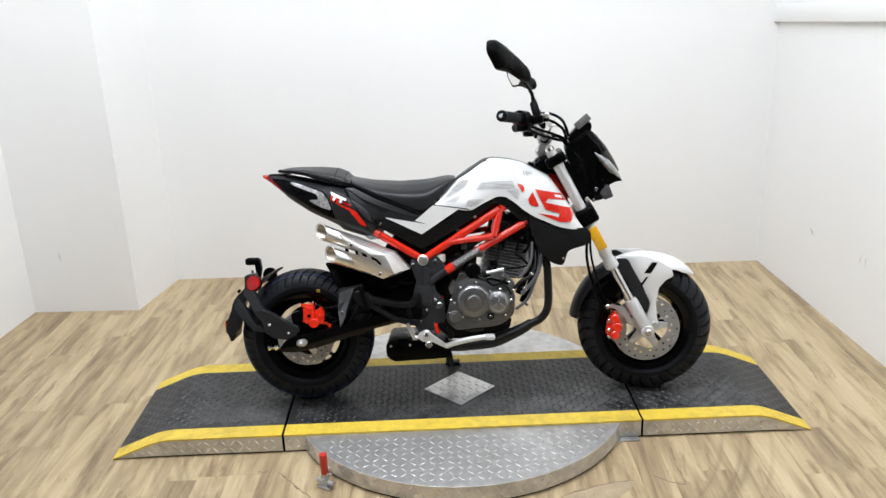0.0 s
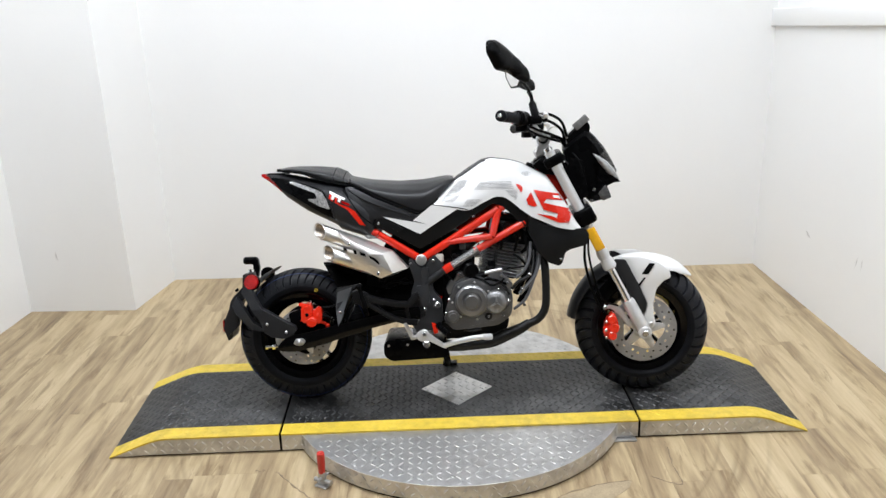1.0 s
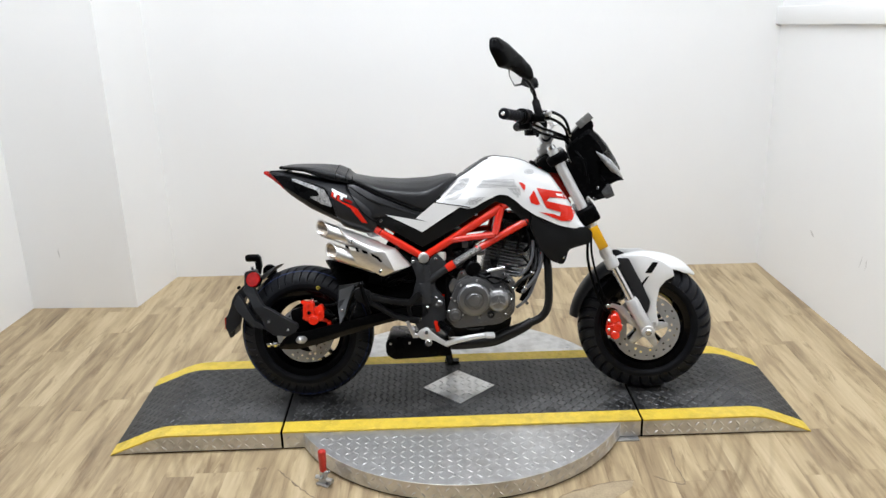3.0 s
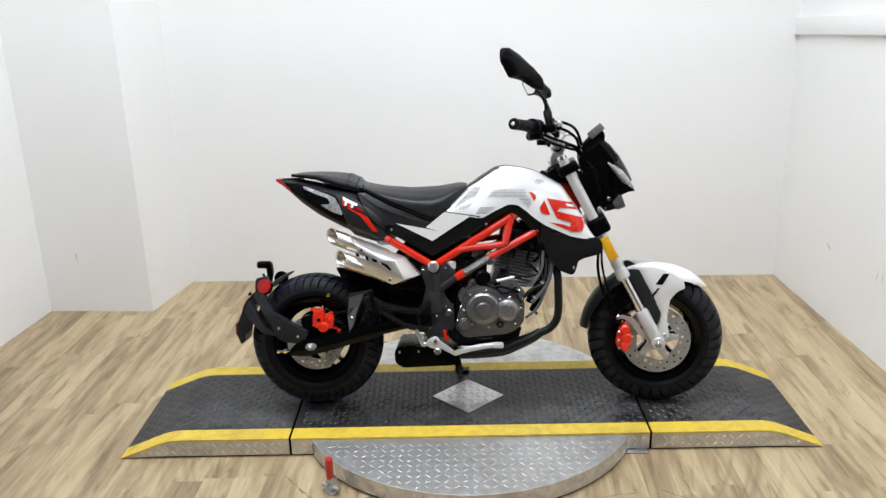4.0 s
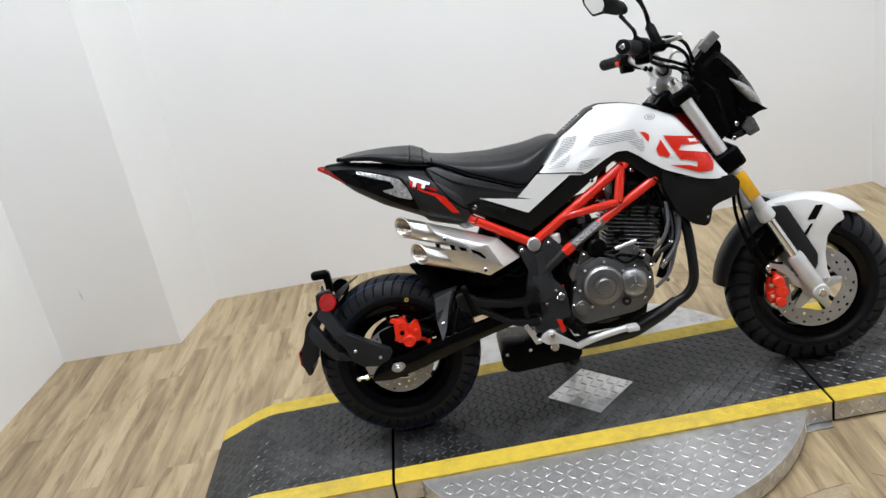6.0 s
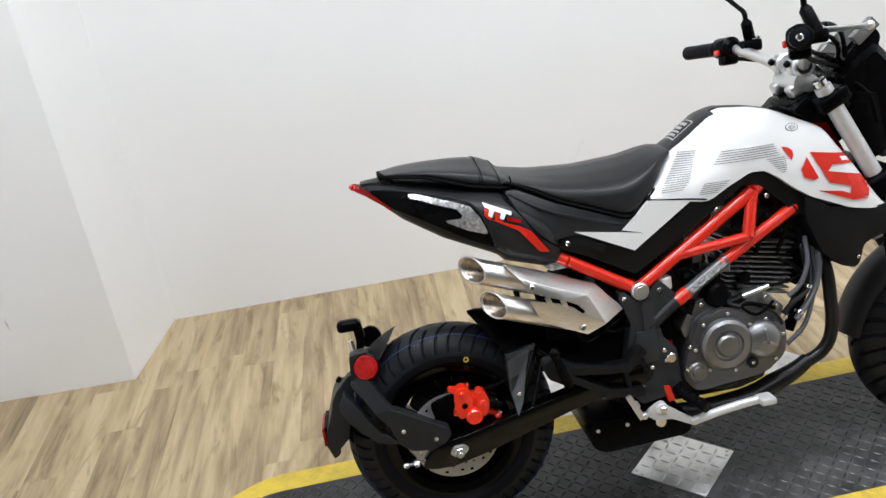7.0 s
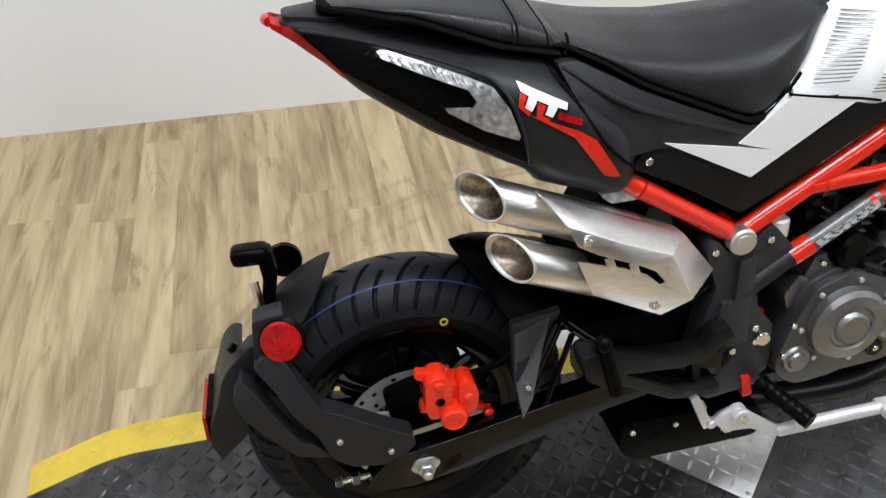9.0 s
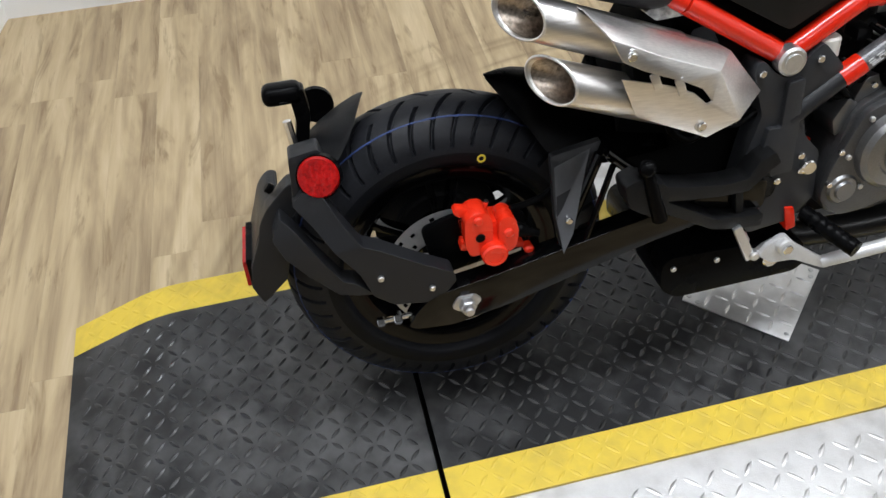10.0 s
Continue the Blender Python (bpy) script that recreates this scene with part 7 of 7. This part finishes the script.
prism(rounded([(1.068, 0.236), (1.070, 0.256), (1.092, 0.262), (1.092, 0.236)], 0.004), -0.126, -0.100, 0.003, bm)
cf = spart("front_caliper", bm, M_CALI, None, "bright red front brake caliper")
for p in ((1.078, -0.126, 0.248), (1.080, -0.116, 0.276), (1.080, -0.116, 0.220)):
    spart("bolt", drum(p, (p[0], p[1] - 0.006, p[2]), 0.0055, 10, 0.001), M_CHR, cf)
spart("caliper_bracket", prism(rounded([(1.078, 0.318), (1.098, 0.338), (1.135, 0.318), (1.172, 0.262), (1.158, 0.250), (1.128, 0.292), (1.10, 0.316)], 0.006), -0.092, -0.084, 0.002), M_DISC, cf, "alloy caliper bracket")
spart("brake_hose", tube([(1.085, -0.11, 0.300), (1.055, -0.125, 0.335), (1.025, -0.125, 0.410), (1.005, -0.12, 0.500), (1.008, -0.10, 0.590), (1.0, -0.06, 0.70), (0.95, -0.06, 0.85)], 0.0048, 10), M_BLK, cf)
spart("sensor_wire", tube([(1.12, -0.10, 0.330), (1.065, -0.13, 0.360), (1.038, -0.13, 0.430), (1.018, -0.125, 0.520), (1.02, -0.10, 0.600)], 0.0038, 10), M_BLK, cf)
bm = drum((1.075, -0.115, 0.330), (1.075, -0.13, 0.330), 0.008, 12, 0.002)
spart("banjo_bolt", bm, M_CHR, cf)


# mudguards of the front wheel
def arch(r, w, a0, a1, thick, n=40, m=14, taper=((0, 1.0), (1, 1.0)), drop=0.0):
    """A curved guard round the front axle from angle a0 to a1 (degrees from straight ahead, upwards)."""
    bm = bmesh.new()
    outer, inner = [], []
    for i in range(n + 1):
        t = i / n
        a = radians(a0 + (a1 - a0) * t)
        ww = w * curve_at(taper, t)
        ro, ri = [], []
        for k in range(m + 1):
            u = 2 * k / m - 1
            rr = r - drop * curve_at(taper, t) * abs(u) ** 2.6 - (0.010 * max(0.0, 0.25 - t) / 0.25 if a0 < 60 else 0.0)
            for lst, q in ((ro, rr), (ri, rr - thick)):
                lst.append(bm.verts.new((AX1.x + q * math.cos(a), ww * u, AX1.z + q * math.sin(a))))
        outer.append(ro)
        inner.append(ri)
    for i in range(n):
        for k in range(m):
            bm.faces.new((outer[i][k], outer[i][k + 1], outer[i + 1][k + 1], outer[i + 1][k]))
            bm.faces.new((inner[i][k], inner[i + 1][k], inner[i + 1][k + 1], inner[i][k + 1]))
        bm.faces.new((outer[i][0], outer[i + 1][0], inner[i + 1][0], inner[i][0]))
        bm.faces.new((outer[i][m], inner[i][m], inner[i + 1][m], outer[i + 1][m]))
    for i in (0, n):
        for k in range(m):
            bm.faces.new((outer[i][k], inner[i][k], inner[i][k + 1], outer[i][k + 1]))
    return bm


fend = spart("front_fender", arch(0.264, 0.074, 46, 112, 0.004, drop=0.032, taper=((0, 0.10), (0.08, 0.42), (0.18, 0.75), (0.32, 0.97), (1, 1.0))), M_WHT, None, "white front fender", smooth=50)
stay = [(1.116, 0.500), (1.204, 0.498), (1.262, 0.478), (1.300, 0.450), (1.306, 0.424), (1.280, 0.412), (1.256, 0.384), (1.246, 0.330), (1.248, 0.290), (1.256, 0.255), (1.246, 0.242), (1.228, 0.246), (1.214, 0.284), (1.228, 0.330), (1.195, 0.402), (1.172, 0.444), (1.152, 0.482)]
for s in (-1, 1):
    spart("fender_stay", prism(rounded(stay, 0.008), s * 0.078, s * 0.070, 0.003), M_WHT, fend)
    spart("stay_bolt", drum((1.240, s * 0.078, 0.258), (1.240, s * 0.084, 0.258), 0.0075, 12, 0.002), M_ALU, fend)
for pts in ([(1.231, 0.476), (1.251, 0.474), (1.228, 0.436), (1.205, 0.437)], [(1.212, 0.424), (1.220, 0.425), (1.198, 0.392), (1.194, 0.400)]):
    spart("vent", prism(rounded(pts, 0.003), -0.0795, -0.0775), M_DARK, fend, "black fender vent")
rf = spart("rear_fender", arch(0.268, 0.068, 112, 172, 0.004, drop=0.028, taper=((0, 1.0), (1, 0.8))), M_GRY, None, "dark grey rear half of the front fender", smooth=50)
gd = [(1.108, 0.493), (1.147, 0.492), (1.160, 0.468), (1.222, 0.340), (1.218, 0.304), (1.203, 0.288), (1.176, 0.340), (1.150, 0.400), (1.118, 0.455)]
for s in (-1, 1):
    spart("fork_guard", prism(rounded(gd, 0.008), s * 0.092, s * 0.080, 0.004), M_GRY, rf, "dark grey fork guard")
    spart("inner_stay", prism(rounded([(1.04, 0.365), (1.12, 0.452), (1.15, 0.440), (1.10, 0.36), (1.06, 0.330)], 0.008), s * 0.084, s * 0.072, 0.004), M_BLK, rf)

# handlebar, grips, controls, mirrors
BAR = [(0.739, 0.385, 0.976), (0.778, 0.275, 0.975), (0.797, 0.235, 0.972), (0.814, 0.200, 0.965), (0.845, 0.130, 0.938), (0.862, 0.065, 0.915), (0.866, 0.0, 0.911)]
BARS = Matrix.Translation((0.869, 0.012, 0.926)) @ Matrix.Rotation(radians(-7.8), 4, "Z") @ Matrix.Rotation(radians(-1.7), 4, "X") @ Matrix.Translation((-0.86, 0, -0.93))
bar = spart("handlebar", tube([(x, -y, z) for x, y, z in BAR] + [p for p in BAR[-2::-1]], 0.0125, 16), M_ALU, None, "silver tubular handlebar")
bar.matrix_basis = BARS
for s in (-1, 1):
    g0, g1 = Vector((0.738, s * 0.392, 0.976)), Vector((0.780, s * 0.270, 0.975))
    path = [g0.lerp(g1, k / 60) for k in range(61)]
    bm = tube(path, [0.012 if k == 0 else 0.0180 if k < 9 else 0.0160 if k < 11 else 0.0185 if k > 56 else (0.0176 if k % 4 < 2 else 0.0165) for k in range(61)], 20, smooth=False)
    gr = spart("grip", bm, M_RUB, bar, "black rubber grip")
    spart("bar_end", drum(g0, g0 + Vector((-0.002, s * 0.006, 0)), 0.0065, 14, 0.002), M_CHR, gr, "chrome bar end")
    POD = Matrix.Translation((0.793, s * 0.240, 0.973)) @ Matrix.Rotation(radians(19 * s), 4, "Z")
    bm = box((-0.023, -0.026, -0.022), (0.024, 0.026, 0.024), 0.014, seg=4, m=POD)
    drum(POD @ Vector((0.002, -0.030, 0.002)), POD @ Vector((0.002, 0.030, 0.002)), 0.0255, 28, 0.005, bm)
    box((-0.020, -0.010 - 0.012 * s, -0.040), (0.022, 0.022 - 0.012 * s, -0.012), 0.007, bm, m=POD)
    drum(POD @ Vector((0, -0.036, 0)), POD @ Vector((0, 0.036, 0)), 0.020, 20, 0.003, bm)
    sw = spart("switch_pod", bm, M_BLK, bar, "black switch housing")
    spart("horn_button" if s > 0 else "starter_button", box((-0.030, -0.009, -0.014), (-0.022, 0.009, 0.000), 0.003, m=POD), M_CALI, sw, "red switch")
    bm = tube([(0.840, s * 0.190, 0.984), (0.866, s * 0.205, 0.981), (0.880, s * 0.270, 0.979), (0.878, s * 0.345, 0.978)], [0.0075, 0.0062, 0.0055, 0.0052], 12)
    bmesh.ops.create_uvsphere(bm, u_segments=16, v_segments=10, radius=0.0085, matrix=Matrix.Translation((0.877, s * 0.350, 0.978)))
    spart("lever", bm, M_ALU, bar, "silver control lever")
    bm = box((-0.020, -0.022, -0.014), (0.024, 0.022, 0.014), 0.006, m=Matrix.Translation((0.838, s * 0.192, 0.972)))
    drum((0.814, s * 0.192, 0.966), (0.830, s * 0.192, 0.972), 0.017, 16, 0.003, bm)
    spart("lever_perch", bm, M_BLK, bar)
    spart("perch_screw", drum((0.856, s * 0.186, 0.986), (0.856, s * 0.186, 0.992), 0.007, 10, 0.001), M_CHR, bar)
    # mirror
    bm = tube([(0.844, s * 0.203, 0.974), (0.842, s * 0.200, 0.984), (0.831, s * 0.184, 1.026), (0.830, s * 0.183, 1.034)], [0.0125, 0.0138, 0.0130, 0.0075], 16, smooth=False)
    tube([(0.830, s * 0.183, 1.026), (0.828, s * 0.184, 1.050), (0.822, s * 0.205, 1.066), (0.810, s * 0.250, 1.088 + 0.006 * s), (0.803, s * 0.272, 1.100 + 0.010 * s)], [0.0062, 0.0060, 0.0055, 0.0060, 0.0075], 12, bm)
    ms = spart("mirror_stem", bm, M_BLK, bar, "black mirror stem with a rubber boot")
    MM = Matrix.Translation((0.756, s * 0.370, 1.161 + 0.014 * s)) @ Matrix.Rotation(radians(27 * s), 4, "Z") @ Matrix.Rotation(radians(-10), 4, "Y")
    outm = [(-0.104, 0.016), (-0.068, -0.034), (0.006, -0.037), (0.066, -0.055), (0.114, -0.062), (0.116, -0.046), (0.092, -0.028), (0.058, 0.004), (-0.022, 0.044), (-0.062, 0.056), (-0.092, 0.052)]
    outm = [(-s * a, b) for a, b in outm]
    mo = rounded(outm, 0.010, 5)
    rings = []
    for x, g in ((-0.004, 1.0), (0.003, 1.02), (0.012, 0.98), (0.019, 0.86), (0.025, 0.62), (0.027, 0.4)):
        rings.append([(x, p[0] * (0.5 + 0.5 * g), p[1] * g - (1 - g) * 0.008) for p in mo])
    bm = loft(rings)
    bm.transform(MM)
    spart("mirror_head", bm, M_BLK, ms, "black angular mirror housing", smooth=40)
    glass = rounded([(-s * (a * 0.86 - 0.006), b * 0.80) for a, b in ((-0.096, 0.016), (-0.062, -0.034), (0.008, -0.036), (0.040, -0.012), (0.034, 0.008), (-0.026, 0.037), (-0.060, 0.049), (-0.086, 0.046))], 0.010, 5)
    bm = prism(glass, -0.0065, -0.0045, axes="yz")
    bm.transform(MM)
    spart("mirror_glass", bm, M_MIRR, ms, "mirror glass", smooth=0)
# brake reservoir on the right
bm = box((0.842, -0.176, 0.966), (0.880, -0.128, 0.998), 0.008, seg=3)
spart("fluid_reservoir", bm, M_BLK, bar, "black front brake reservoir")
for path in ([(0.872, -0.150, 0.975), (0.905, -0.125, 0.960), (0.930, -0.085, 0.935), (0.938, -0.04, 0.890)], [(0.812, -0.205, 0.955), (0.850, -0.165, 0.940), (0.895, -0.115, 0.925), (0.935, -0.06, 0.905), (0.94, -0.02, 0.86)],
             [(0.812, 0.205, 0.945), (0.860, 0.13, 0.930), (0.915, 0.06, 0.92), (0.94, 0.02, 0.88)], [(0.808, -0.215, 0.945), (0.845, -0.17, 0.925), (0.900, -0.12, 0.908), (0.935, -0.07, 0.895), (0.94, -0.03, 0.84)], [(0.850, -0.185, 0.990), (0.885, -0.155, 0.992), (0.925, -0.115, 0.970), (0.945, -0.08, 0.92)]):
    spart("cable", tube(path, 0.005, 8), M_BLK, bar)
bm = tube([(0.87, -0.10, 0.925), (0.895, -0.105, 0.955), (0.925, -0.09, 0.945), (0.945, -0.07, 0.915)], 0.004, 8)
spart("cable", bm, M_ALU, bar)

# instrument, screen and headlight
dash = [(0.942, 0.918), (0.965, 0.931), (1.004, 0.972), (1.019, 0.972), (1.030, 0.953), (1.024, 0.930), (0.985, 0.886), (0.955, 0.895)]
ins = spart("instrument", prism(rounded(dash, 0.008), -0.062, 0.062, 0.010, seg=3), M_BLK, None, "black instrument housing")
spart("display", prism([(0.955, 0.924), (1.002, 0.974), (1.000, 0.976), (0.953, 0.926)], -0.045, 0.045), M_GLB, ins, "glossy display")
bm = box((-0.030, -0.016, -0.013), (0.028, 0.006, 0.013), 0.003, m=Matrix.Translation((0.998, -0.05, 0.968)) @ Matrix.Rotation(radians(-40), 4, "Y"))
spart("side_cap", bm, surf("smoked_grey_cap", (0.12, 0.118, 0.115), 0.25, spec=0.5), ins)
mask = [(0.935, 0.885), (0.985, 0.925), (1.018, 0.945), (1.060, 0.895), (1.078, 0.862), (1.058, 0.850), (1.052, 0.800), (1.062, 0.775), (1.082, 0.752), (1.086, 0.720), (1.070, 0.700), (1.030, 0.690), (1.000, 0.720), (0.975, 0.780), (0.945, 0.840)]
hl = spart("headlight", loft([[(p[0] + 0.0, y, p[1]) if abs(y) < 0.06 else ((p[0] - 1.0) * 0.86 + 0.995, y, (p[1] - 0.82) * 0.84 + 0.82) for p in rounded(mask, 0.01)] for y in (-0.080, -0.058, 0.058, 0.080)]), M_BLK, None, "black headlight mask", smooth=30)
scr = [(1.016, 0.948, 0.045), (1.050, 0.918, 0.062), (1.081, 0.880, 0.072), (1.108, 0.834, 0.066), (1.126, 0.796, 0.040)]
bm = loft([[(x - 0.018 * abs(u) ** 2, w * u, z - 0.018 * abs(u) ** 2) for u in np.linspace(-1, 1, 13)] for x, z, w in scr], cap=False, loop=False)
bmesh.ops.solidify(bm, geom=list(bm.faces), thickness=0.004)
spart("visor", bm, surf("smoked_visor", (0.016, 0.0145, 0.013), 0.10, spec=0.5, var=0.2, bump=0), hl, "dark smoked visor", smooth=50)
lens = [(1.036, 0.862, 0.084, 0.010), (1.060, 0.840, 0.092, 0.032), (1.088, 0.812, 0.086, 0.042), (1.112, 0.788, 0.066, 0.032), (1.132, 0.768, 0.024, 0.008)]
bm = loft([oval(x, w, z - h * 0.7, z + h * 0.6, 28, 0.7, 0.8) for x, z, w, h in lens])
spart("headlight_lens", bm, M_HLENS, hl, "clear headlight lens", smooth=40)
low = [(1.040, 0.838), (1.072, 0.818), (1.092, 0.794), (1.118, 0.772), (1.134, 0.762), (1.110, 0.760), (1.085, 0.748), (1.090, 0.715), (1.066, 0.700), (1.048, 0.728)]
spart("lower_mask", prism(rounded(low, 0.006), -0.070, 0.070, 0.008), M_BLK, hl)
for s in (-1, 1):
    bm = prism(rounded([(1.076, 0.755), (1.084, 0.748), (1.098, 0.712), (1.068, 0.700), (1.052, 0.725)], 0.005), s * 0.102, s * 0.078, 0.006)
    spart("turn_signal", bm, surf("smoked_clear_lens", (0.07, 0.07, 0.072), 0.08, 0.1, var=0.5, scale=60, fine=160, bump=0.6, coat=0.6), hl, "small clear front turn signal")
    for p in ((1.040, 0.738), (1.030, 0.700)):
        spart("bolt", drum((p[0], s * 0.088, p[1]), (p[0], s * 0.094, p[1]), 0.006, 10, 0.001), M_CHR, hl)
    spart("headlight_stay", prism(rounded([(0.94, 0.80), (0.96, 0.85), (1.0, 0.84), (1.02, 0.72), (0.99, 0.70)], 0.006), s * 0.100, s * 0.086, 0.003), M_BLK, hl)
for path in ([(0.93, -0.07, 0.84), (0.96, -0.09, 0.78), (0.97, -0.09, 0.72), (0.99, -0.06, 0.66)], [(0.95, -0.06, 0.88), (0.985, -0.095, 0.84), (1.0, -0.098, 0.78)]):
    spart("cable", tube(path, 0.005, 8), M_BLK, hl)
